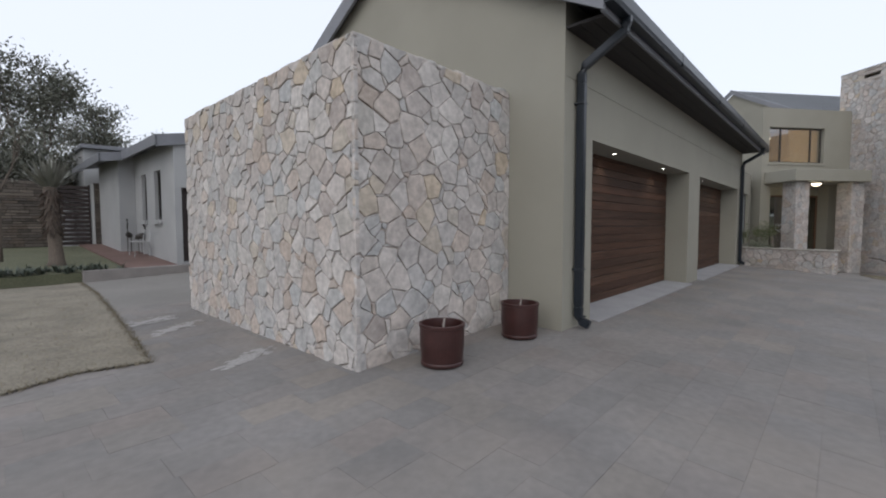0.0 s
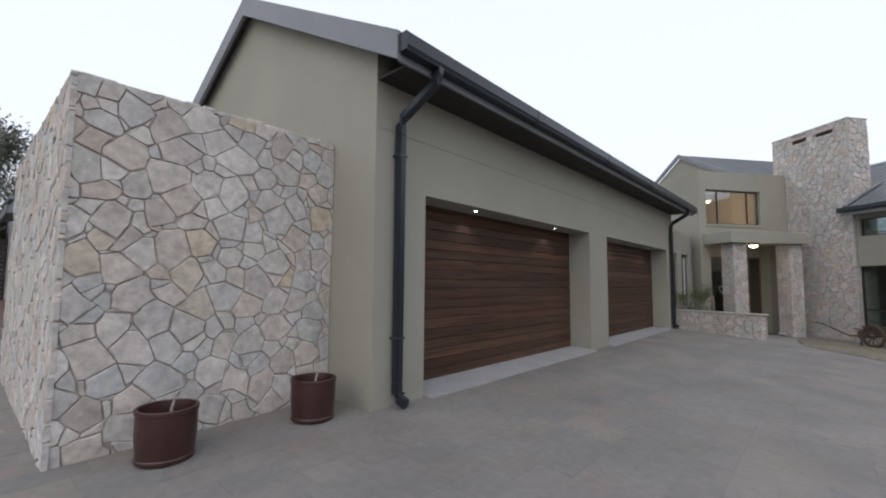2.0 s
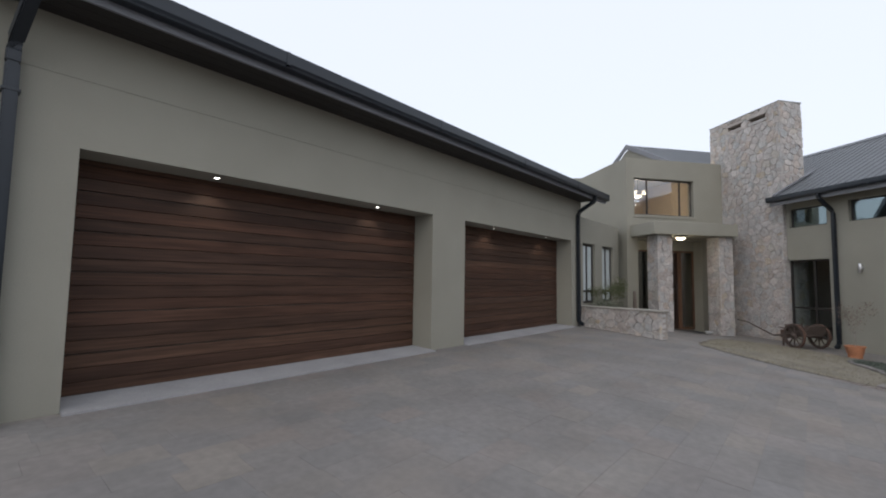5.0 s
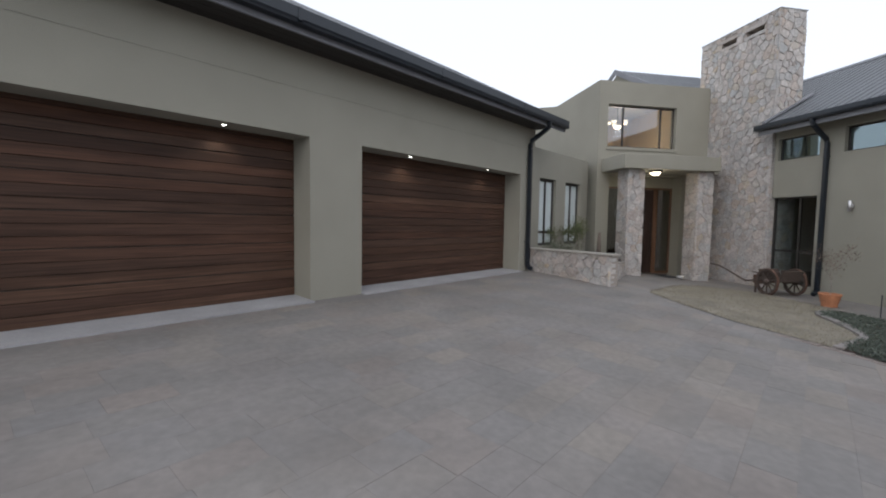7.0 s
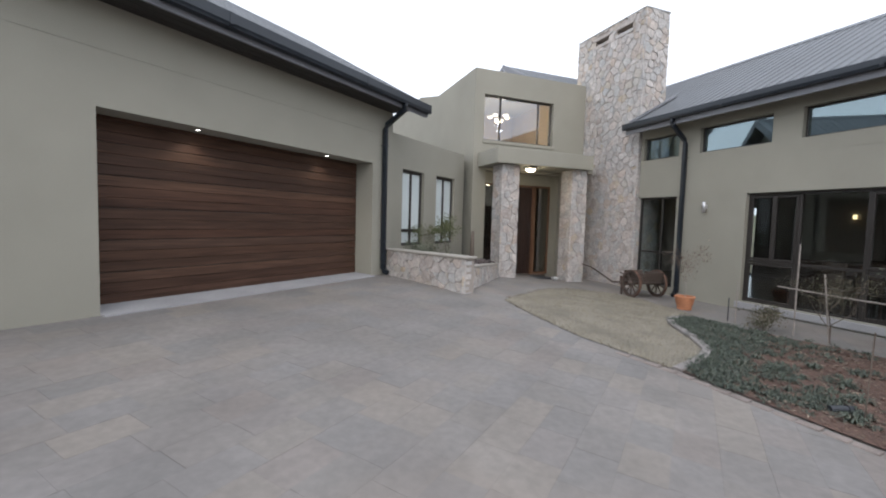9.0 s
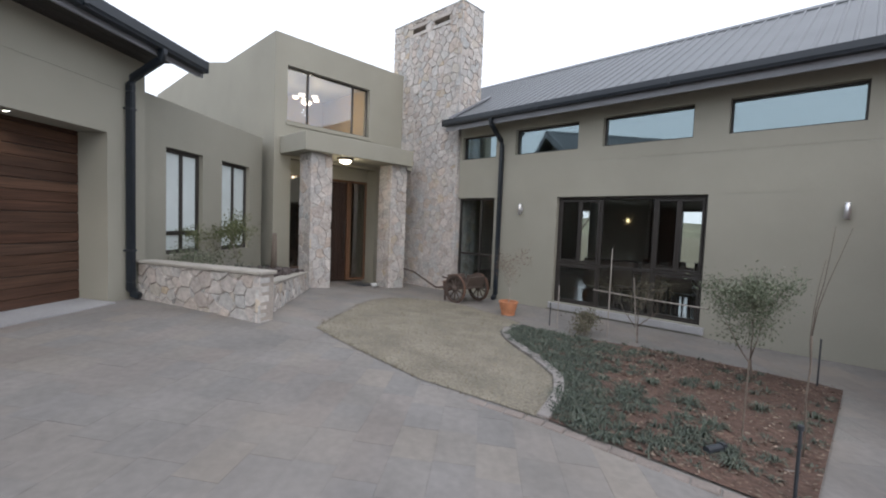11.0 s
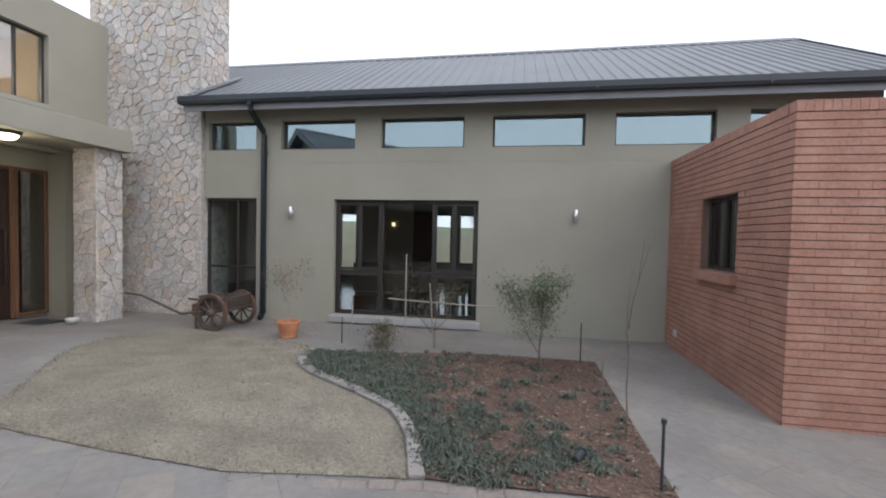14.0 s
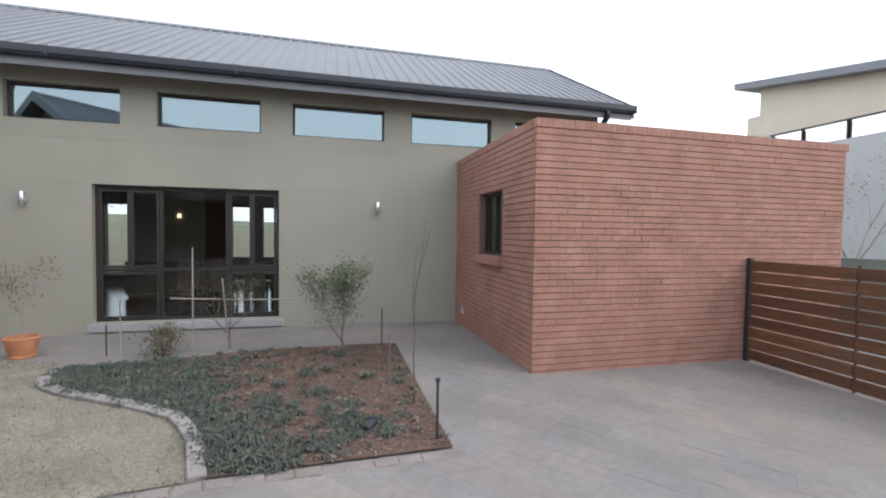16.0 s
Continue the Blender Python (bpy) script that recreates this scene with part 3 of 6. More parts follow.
def stone_mesh(poly, thick, rng, place):
    """A stone with blunt corners, uneven sides and a slightly tilted, domed face. place maps (u, v, d) into space about the stone's centre."""
    cu, cv = sum(p[0] for p in poly) / len(poly), sum(p[1] for p in poly) / len(poly)
    ring = []
    for k, p in enumerate(poly):
        q = poly[(k + 1) % len(poly)]
        ln = math.hypot(q[0] - p[0], q[1] - p[1])
        if ln < 0.022:
            ring.append(((p[0] + q[0]) / 2, (p[1] + q[1]) / 2))
            continue
        r = min(0.3, rng.uniform(0.006, 0.017) / ln)
        ring.append((p[0] + r * (q[0] - p[0]), p[1] + r * (q[1] - p[1])))
        if ln > 0.10:
            t, o = rng.uniform(0.35, 0.65), rng.uniform(-0.002, 0.007) / ln
            ring.append((p[0] + t * (q[0] - p[0]) - o * (q[1] - p[1]), p[1] + t * (q[1] - p[1]) + o * (q[0] - p[0])))
        ring.append((q[0] - r * (q[0] - p[0]), q[1] - r * (q[1] - p[1])))
    n = len(ring)
    t = thick * rng.uniform(0.7, 1.3)
    tu, tv = rng.uniform(-0.04, 0.04), rng.uniform(-0.04, 0.04)
    verts = []
    for scale, d in ((1.0, -0.02), (1.0, t * 0.62), (0.93, t)):
        for u, v in ring:
            du, dv = (u - cu) * scale, (v - cv) * scale
            verts.append(place(du, dv, d + (tu * du + tv * dv + rng.uniform(-0.0025, 0.0025) if d > 0 else 0)))
    faces = [tuple(range(2 * n, 3 * n))]
    for a in (0, n):
        faces += [(a + k, a + (k + 1) % n, a + n + (k + 1) % n, a + n + k) for k in range(n)]
    me = bpy.data.meshes.new("stone")
    me.from_pydata(verts, [], faces)
    me.materials.append(STONE)
    return me, cu, cv


def stone_face(parent, u0, u1, v0, v1, place, size=0.25, joint=0.016, thick=0.028, seed=1, joined=None):
    """Covers one face of a wall with stones, each a part of it. place(u, v, d) gives the point d in front of the face."""
    rng = random.Random(seed)
    base = Vector(place(0, 0, 0))
    verts, faces = [], []
    for poly in stone_cells(u0, u1, v0, v1, size, joint, rng):
        me, cu, cv = stone_mesh(poly, thick, rng, lambda u, v, d: Vector(place(u, v, d)) - base)
        if joined and joined(cu, cv):
            c = Vector(place(cu, cv, 0))
            n = len(verts)
            verts += [tuple(v.co + c) for v in me.vertices]
            faces += [tuple(n + k for k in f.vertices) for f in me.polygons]
            bpy.data.meshes.remove(me)
            continue
        ob = new("stone", me)
        ob.parent = parent
        ob.location = place(cu, cv, 0)
    if verts:
        me = bpy.data.meshes.new("stonework")
        me.from_pydata(verts, [], faces)
        tagged(part("stonework", me, STONE, parent), kind="stuff")


def face_y(y0):
    return lambda u, v, d: (u, y0 - d, v)


def face_x(x0):
    return lambda u, v, d: (x0 - d, u, v)


def core(name, bm, m, label, category="wall", mat=None):
    return solid(name, bm, mat or MORTAR, m, label, category, kind="structure")


def build_stone_screen():
    bm = bmesh.new()
    box(bm, 2.33, 3.24, -0.1, 4.745, 7.8, 3.34)
    w = core("wall_stone_screen", bm, GARAGE, "tall wall clad in pale crazy-paved field stone")
    stone_face(w, 2.305, 4.745, 0.2, 3.375, face_y(3.235), size=0.24, joint=0.009, thick=0.015, seed=3)
    stone_face(w, 3.21, 7.8, 0.15, 3.375, face_x(2.325), size=0.225, joint=0.009, thick=0.018, seed=4, joined=lambda u, v: u > 4.9)
    # ragged stones bedded along the top
    rng = random.Random(9)
    for along, start, stop in (("y", 3.24, 7.8), ("x", 2.36, 4.72)):
        u = start
        while u < stop - 0.12:
            ln = min(rng.uniform(0.13, 0.36), stop - u)
            h, back = rng.uniform(0.0, 0.028), rng.uniform(0.15, 0.3)
            bm = bmesh.new()
            if along == "y":
                box(bm, 2.312 + rng.uniform(0, 0.012), u, 3.33, 2.31 + back, u + ln - 0.012, 3.378 + h, 0.012)
            else:
                box(bm, u, 3.222 + rng.uniform(0, 0.012), 3.33, u + ln - 0.012, 3.22 + back, 3.378 + h, 0.012)
            part("top_stone", bm, STONE, w)
            u += ln


build_stone_screen()


def build_chimney():
    bm = bmesh.new()
    slots = [(13.02, 13.62, 7.38, 7.52), (13.98, 14.58, 7.38, 7.52)]
    wall_with_holes(bm, 12.53, 15.37, -0.3, 7.75, slots, 18.98, 19.4, along="y")
    box(bm, 19.4, 12.53, 4.0, 19.86, 15.37, 7.75)
    c = core("chimney", bm, HOUSE, "broad stone chimney with two flue slots near its top", "chimney")
    rng = random.Random(5)
    up_v, up_f = [], []
    for poly in stone_cells(12.5, 15.4, -0.25, 7.78, 0.225, 0.010, rng):
        cu, cv = sum(p[0] for p in poly) / len(poly), sum(p[1] for p in poly) / len(poly)
        if any(a - 0.06 < cu < b + 0.06 and z0 - 0.09 < cv < z1 + 0.09 for a, b, z0, z1 in slots):
            continue
        place = face_x(18.975)
        b0 = Vector(place(0, 0, 0))
        me, cu, cv = stone_mesh(poly, 0.02, rng, lambda u, v, d: Vector(place(u, v, d)) - b0)
        if cv > 3.3:
            n, c0 = len(up_v), Vector(place(cu, cv, 0))
            up_v += [tuple(v.co + c0) for v in me.vertices]
            up_f += [tuple(n + k for k in f.vertices) for f in me.polygons]
            bpy.data.meshes.remove(me)
            continue
        ob = new("stone", me)
        ob.parent, ob.location = c, place(cu, cv, 0)
    me = bpy.data.meshes.new("stonework")
    me.from_pydata(up_v, [], up_f)
    tagged(part("stonework", me, STONE, c), kind="stuff")
    for a, b, z0, z1 in slots:
        bm = bmesh.new()
        box(bm, 18.945, a - 0.06, z0 - 0.10, 18.99, b + 0.06, z0 - 0.004, 0.008)
        part("stone", bm, STONE, c)
        bm = bmesh.new()
        box(bm, 18.945, a - 0.06, z1 + 0.004, 18.99, b + 0.06, z1 + 0.10, 0.008)
        part("stone", bm, STONE, c)
        # dark plate that stands for the shade deep in the slot
        bm = bmesh.new()
        box(bm, 19.3, a - 0.02, z0 - 0.02, 19.39, b + 0.02, z1 + 0.02)
        part("flue_back", bm, SHADED_INSIDE, c)
    stone_face(c, 18.945, 19.86, -0.25, 7.78, face_y(12.525), size=0.225, joint=0.010, thick=0.02, seed=6, joined=lambda u, v: True)
    bm = bmesh.new()
    box(bm, 18.94, 12.49, 7.75, 19.88, 15.41, 7.785, 0.01)
    part("top_slab", bm, STONE, c)


build_chimney()


def build_pillars():
    for k, w in enumerate((15.28, 17.70)):
        bm = bmesh.new()
        box(bm, w + 0.03, 13.83, -0.35, w + 0.55, 14.33, 3.268)
        p = solid("stone_pillar", bm, MORTAR, HOUSE, "square porch pillar clad in pale field stone", "pillar", "porch pillars")
        stone_face(p, w, w + 0.58, -0.3, 3.262, face_y(13.825), size=0.27, joint=0.009, thick=0.018, seed=20 + k)
        stone_face(p, 13.795, 14.35, -0.3, 3.262, face_x(w + 0.025), size=0.27, joint=0.009, thick=0.018, seed=30 + k)


build_pillars()

PLANTER = [(16.75, 2.42), (16.12, 0.12), (20.35, 1.2)]     # garage end, front corner, pillar


COPING = material("cement_coping", (0.33, 0.31, 0.275), 0.85, grain=0.08, grain_scale=50, stain=0.12, stain_scale=3, bump=0.001, coord="World")


def build_planter():
    """A low stone planter with a plastered coping, built on the slope."""
    p = thing("planter", GARAGE, "low stone planter with a smooth plastered coping", "planter")
    z = 0.95
    for (a, b), seed, inset in ((PLANTER[:2], 41, 0), (PLANTER[1:], 42, 0)):
        d = Vector((b[0] - a[0], b[1] - a[1], 0))
        ln = d.length
        d.normalize()
        n = Vector((-d.y, d.x, 0))
        centre = Vector((18.6, 2.0, 0)) - Vector((*a, 0))
        if n.dot(centre) > 0:
            n = -n
        top1, fall = (z, 0.0) if seed == 41 else (0.76, 0.30 / ln)
        bm = bmesh.new()
        m = Matrix(((d.x, -n.x, 0, a[0]), (d.y, -n.y, 0, a[1]), (0, 0, 1, 0), (0, 0, 0, 1)))
        for v in box(bm, 0.02 if seed == 41 else 0.33, 0.03, -0.3, ln, 0.26, top1 - 0.05):
            v.co.z -= fall * v.co.x if v.co.z > 0 else 0
            v.co = m @ v.co
        part("core", bm, MORTAR, p)
        rng = random.Random(seed)
        o = Vector((*a, 0))
        for poly in stone_cells(0, ln, -0.25 if seed == 42 else 0.2, top1 - 0.05, 0.215, 0.010, rng):
            poly = clip_poly(poly, fall, 1.0, top1 - 0.05)
            if len(poly) < 3:
                continue
            me, cu, cv = stone_mesh(poly, 0.03, rng, lambda u, v, e: d * u + Vector((0, 0, v)) + n * e)
            ob = new("stone", me)
            ob.parent, ob.location = p, o + d * cu + Vector((0, 0, cv)) - n * 0.028
        bm = bmesh.new()
        for v in box(bm, -0.03 if seed == 41 else 0.30, -0.025 if seed == 41 else 0.0, top1 - 0.05, ln + (0.04 if seed == 41 else -0.05), 0.30 if seed == 41 else 0.26, top1, 0.012):
            v.co.z -= fall * v.co.x
            v.co = m @ v.co
        part("coping", bm, COPING, p, "smooth plastered coping")
    # quoins at the front corner
    rng = random.Random(44)
    z0 = 0.18
    d = Vector((PLANTER[1][0] - PLANTER[0][0], PLANTER[1][1] - PLANTER[0][1], 0)).normalized()
    m = Matrix(((d.x, -d.y, 0, PLANTER[1][0]), (d.y, d.x, 0, PLANTER[1][1]), (0, 0, 1, 0), (0, 0, 0, 1)))
    while z0 < 0.88:
        h = min(rng.uniform(0.09, 0.18), 0.90 - z0)
        bm = bmesh.new()
        a = rng.uniform(0.10, 0.2)
        box(bm, -a, -0.001, z0, 0.001, rng.uniform(0.14, 0.22), z0 + h - 0.012, 0.02, m=m)
        part("quoin_stone", bm, STONE, p)
        z0 += h
    bm = bmesh.new()
    prism(bm, [(16.95, 2.68), (16.45, 0.5), (20.2, 1.45), (20.7, 2.68)], "z", 0.0, 0.66)
    for v in bm.verts:
        v.co.z -= 0.072 * (v.co.x - 16.5) if v.co.z > 0.5 else 0
    part("soil", bm, SOIL, p)


build_planter()


# ---- brick room ----
COURSE = 0.0859


def brick_mesh():
    bm = bmesh.new()
    box(bm, 0, 0, 0, 0.2314, 0.03, COURSE - 0.011, 0.003)
    me = finish(bm)
    me.materials.append(BRICK)
    return me


def build_brick_room():
    top = 3.15
    bm = bmesh.new()
    # shell, standing back from the brick faces
    wall_with_holes(bm, 15.62, 19.05, -0.4, top - 0.02, [(16.55, 17.62, 1.30, 2.33)], 2.72, 2.885)
    box(bm, 15.465, -2.5, -0.4, 15.62, 2.885, top - 0.02)
    box(bm, 15.62, -2.5, -0.4, 19.05, -2.3, top - 0.02)
    box(bm, 15.62, -2.3, top - 0.2, 19.05, 2.72, top - 0.05)
    room = core("wall_brick_room", bm, HOUSE, "flat-roofed red face-brick outbuilding with raked joints", "wall", BRICK_JOINT)
    long_me = brick_mesh()
    rng = random.Random(77)
    rest = bmesh.new()
    n = int((top - 0.115 + 0.35) / COURSE)
    z_top = top - 0.115
    singles = 0
    for j in range(n):
        z = z_top - (j + 1) * COURSE
        off = (0, 0.116)[j % 2]
        # front face runs along y at x = 15.45, side face along x at y = 2.9
        for face, length in (("front", 5.4), ("side", 3.6)):
            u = -off
            while u < length - 0.01:
                a, b = max(u, 0.0), min(u + 0.2314, length)
                u += 0.2323
                if b - a < 0.03:
                    continue
                d = rng.uniform(-0.0015, 0.0025)
                if face == "front":
                    lo, hi = (15.45 - d, 2.9 - b, z), (15.48, 2.9 - a, z + COURSE - 0.011)
                    near = a < 1.9 and 0.55 < z < 2.3
                else:
                    if z + COURSE > 1.30 and z < 2.33 and 15.45 + b > 16.55 and 15.45 + a < 17.62:
                        if 15.45 + a < 16.55 - 0.03:
                            b = 16.55 - 15.45
                        elif 15.45 + b > 17.62 + 0.03:
                            a = 17.62 - 15.45
                        else:
                            continue
                    lo, hi = (15.45 + a, 2.87, z), (15.45 + b, 2.9 + d, z + COURSE - 0.011)
                    near = a < 1.05 and 0.7 < z < 2.2
                if near and singles < 300 and abs(b - a - 0.2314) < 0.002:
                    ob = new("brick", long_me)
                    ob.parent = room
                    if face == "front":
                        ob.matrix_local = Matrix.Translation((lo[0], hi[1], z)) @ Matrix.Rotation(-math.pi / 2, 4, "Z")
                    else:
                        ob.matrix_local = Matrix.Translation((hi[0], hi[1], z)) @ Matrix.Rotation(math.pi, 4, "Z")
                    singles += 1
                else:
                    box(rest, *lo, *hi)
    # top course of bricks on end
    u = 0.0
    while u < 5.38:
        box(rest, 15.445 - rng.uniform(0, 0.003), 2.9 - u - 0.075, z_top, 15.57, 2.9 - u, top + rng.uniform(-0.003, 0.003))
        u += 0.079
    u = 0.125
    while u < 3.55:
        box(rest, 15.45 + u, 2.775, z_top, 15.45 + u + 0.075, 2.905 + rng.uniform(0, 0.003), top + rng.uniform(-0.003, 0.003))
        u += 0.079
    tagged(part("brickwork", rest, BRICK, room), kind="stuff")
    bm = bmesh.new()
    for k in range(10):
        u = 16.50 + k * 0.117
        box(bm, u, 2.80, 1.15, u + 0.110, 2.985, 1.285, 0.004)
    part("brick_sill", bm, BRICK, room)
    # drain outlet low on the side wall
    bm = bmesh.new()
    box(bm, 18.43, 2.9, 0.05, 18.56, 2.93, 0.18, 0.01)
    solid("vent_cover", bm, PLASTER_PALE, HOUSE, "small white plastic vent cover on brick", "vent")


build_brick_room()


# ================= doors and windows =================
def pane(name, parent, x0, y0, z0, x1, y1, z1, mat=None, label=""):
    bm = bmesh.new()
    box(bm, x0, y0, z0, x1, y1, z1)
    ob = part(name, bm, mat or GLASS, parent, label)
    ob.visible_shadow = False
    return ob


def window(name, m, u0, u1, z0, z1, d, along, uprights, rails, label, out=-1, bar=0.05, glass_mat=None, thick=0.06, frame_mat=None, sashes=()):
    """A window in the plane d: outer frame, uprights at u, rails at z, a pane in each field. sashes: (u0, u1, z0, z1) inner frames."""
    w = thing(name, m, label, "window", kind="structure")
    fm = frame_mat or FRAME

    def block(a0, a1, b0, b1, t0, t1, nm, mat):
        bm = bmesh.new()
        if along == "x":
            box(bm, a0, d + t0, b0, a1, d + t1, b1, 0.004)
        else:
            box(bm, d + t0, a0, b0, d + t1, a1, b1, 0.004)
        return part(nm, bm, mat, w)
    block(u0, u0 + bar, z0, z1, 0, thick, "frame_post", fm)
    block(u1 - bar, u1, z0, z1, 0, thick, "frame_post", fm)
    block(u0 + bar, u1 - bar, z0, z0 + bar, 0, thick, "frame_rail", fm)
    block(u0 + bar, u1 - bar, z1 - bar, z1, 0, thick, "frame_rail", fm)
    for u in uprights:
        block(u - bar / 2, u + bar / 2, z0 + bar, z1 - bar, 0.002, thick - 0.002, "mullion", fm)
    us = [u0 + bar, *uprights, u1 - bar]
    for z in rails:
        for k in range(len(us) - 1):
            block(us[k] + (bar / 2 if k else 0), us[k + 1] - (bar / 2 if k < len(us) - 2 else 0), z - bar / 2, z + bar / 2, 0.004, thick - 0.004, "transom", fm)
    for a, b, c, e in sashes:
        s = 0.045
        block(a, a + s, c, e, -0.01, 0.03, "sash", fm)
        block(b - s, b, c, e, -0.01, 0.03, "sash", fm)
        block(a + s, b - s, c, c + s, -0.01, 0.03, "sash", fm)
        block(a + s, b - s, e - s, e, -0.01, 0.03, "sash", fm)
    if along == "x":
        pane("pane", w, u0 + bar / 2, d + thick / 2, z0 + bar / 2, u1 - bar / 2, d + thick / 2 + 0.006, z1 - bar / 2, glass_mat)
    else:
        pane("pane", w, d + thick / 2, u0 + bar / 2, z0 + bar / 2, d + thick / 2 + 0.006, u1 - bar / 2, z1 - bar / 2, glass_mat)
    return w


FROSTED = material("frosted_pane", (0.62, 0.68, 0.68), 0.22, grain=0.02, grain_scale=5, stain=0.04, stain_scale=1.0, coord="World")
PORCH_GLASS = glass("porch_glass", (0.6, 0.6, 0.58), base=0.2, sheen=(0.8, 0.78, 0.74))

# long wing
window("window_1", HOUSE, 11.23, 12.5, -0.02, 2.42, WW + 0.10, "y", [11.75], [0.91], "tall bronze-framed window beside the stone chimney")
window("window_2", HOUSE, 6.41, 9.44, -0.02, 2.41, WW + 0.10, "y", [7.33, 8.42], [0.91], "wide bronze-framed folding window with dark panes", bar=0.055,
       sashes=[(8.90, 9.38, 0.95, 2.34), (8.45, 8.90, 0.95, 2.34), (6.90, 7.30, 0.95, 2.34), (6.47, 6.90, 0.95, 2.34), (6.47, 7.30, 0.04, 0.87), (8.45, 9.38, 0.04, 0.87)])
for k, (a, b) in enumerate(CLERE):
    window("window_%d" % (k + 3), HOUSE, a, b, CZ[0], CZ[1], WW + 0.10, "y", [], [], "long low clerestory window under the eave", bar=0.035, glass_mat=SOLAR_GLASS)
bm = bmesh.new()
box(bm, WW - 0.05, 6.33, -0.16, WW + 0.10, 9.52, -0.02, 0.008)
solid("window_sill", bm, CONCRETE, HOUSE, "pale concrete sill below the wide window", "sill", kind="structure")
# upper window over the porch
window("window_9", HOUSE, UPPER_WIN[0], UPPER_WIN[1], UPPER_WIN[2], UPPER_WIN[3], FS + 0.12, "x", [15.82, 17.2], [], "large upper window with a lit room behind", bar=0.045, glass_mat=glass("upper_glass", (0.86, 0.87, 0.87), base=0.15, sheen=(0.60, 0.68, 0.78)))
bm = bmesh.new()
box(bm, UPPER_WIN[0] - 0.03, FS - 0.03, UPPER_WIN[2] - 0.10, UPPER_WIN[1] + 0.06, FS + 0.1, UPPER_WIN[2], 0.008)
solid("window_sill", bm, PLASTER, HOUSE, "plastered sill below the upper window", "sill", kind="structure")
# link wall
window("window_10", GARAGE, 17.72, 18.70, 0.95, 2.84, 2.80, "x", [18.21], [1.33], "narrow upright window with frosted panes", glass_mat=FROSTED, bar=0.075)
window("window_11", GARAGE, 19.32, 20.38, 0.95, 2.84, 2.80, "x", [19.85], [1.33], "narrow upright window with frosted panes", glass_mat=FROSTED, bar=0.075)
# brick room
window("window_12", HOUSE, 16.55, 17.62, 1.30, 2.33, 2.79, "x", [17.08], [], "small bronze window with burglar bars in brick", thick=-0.05)
for k in range(5):
    bm = bmesh.new()
    tube(bm, [(16.7 + 0.18 * k, 2.80, 1.33), (16.7 + 0.18 * k, 2.80, 2.30)], 0.006, 6)
    solid("burglar_bar", bm, FRAME, HOUSE, "thin dark burglar bar behind glass", "bar", "burglar bars")


def garage_door(m, width):
    """A sectional door of stained planks, open joints between them."""
    g = thing("garage_door", m, "dark stained timber-plank garage door, closed", "garage door", "garage doors")
    n, h = 18, 2.50
    bm = bmesh.new()
    box(bm, -0.05, 0.03, -0.05, width + 0.05, 0.06, h)
    part("backing", bm, SHADED_INSIDE, g)
    rng = random.Random(round(width * 100))
    ph = (h - 0.05) / n
    for k in range(n):
        seam = 0.014 if k % 3 == 0 else 0.006
        bm = bmesh.new()
        box(bm, 0.0, 0.004 + rng.uniform(0, 0.004), k * ph + seam, width, 0.03, (k + 1) * ph, 0.003)
        part("plank", bm, WOOD, g)
    bm = bmesh.new()
    box(bm, 0.0, -0.005, -0.02, width, 0.03, 0.012)
    part("bottom_seal", bm, DARK_METAL, g)
    return g


DOWNLIGHT = glow("downlight_lamp", (1.0, 0.93, 0.82), 6.0)
for a, b in DOORS:
    garage_door(pose(a, GY + 0.44, 0.41), b - a)
    bm = bmesh.new()
    prism(bm, [(GY - 0.12, 0.30), (GY - 0.12, 0.395), (GY + 0.44, 0.425), (GY + 0.44, 0.30)], "x", a, b)
    solid("threshold", bm, CONCRETE, GARAGE, "pale concrete threshold ramp under the garage door", "threshold", kind="structure")
    for f in (0.265, 0.775):
        d = thing("downlight", pose(a + f * (b - a), GY + 0.22, DOOR_TOP), "small round recessed downlight, lit", "downlight", "garage downlights")
        bm = bmesh.new()
        lathe(bm, [(0.036, -0.002), (0.05, -0.006), (0.05, 0.002), (0.036, 0.002)], 20, closed=True)
        part("trim_ring", bm, CONCRETE, d)
        bm = bmesh.new()
        lathe(bm, [(0.001, -0.001), (0.030, -0.001), (0.030, 0.004), (0.001, 0.004)], 20)
        part("lamp", bm, DOWNLIGHT, d)
        spot = new("downlight_beam", bpy.data.lights.new("downlight_beam", "SPOT"))
        spot.data.energy, spot.data.color, spot.data.spot_size, spot.data.spot_blend, spot.data.shadow_soft_size = 3.0, (1.0, 0.88, 0.70), radians(120), 0.6, 0.03
        spot.matrix_world = pose(a + f * (b - a), GY + 0.22, DOOR_TOP - 0.02)


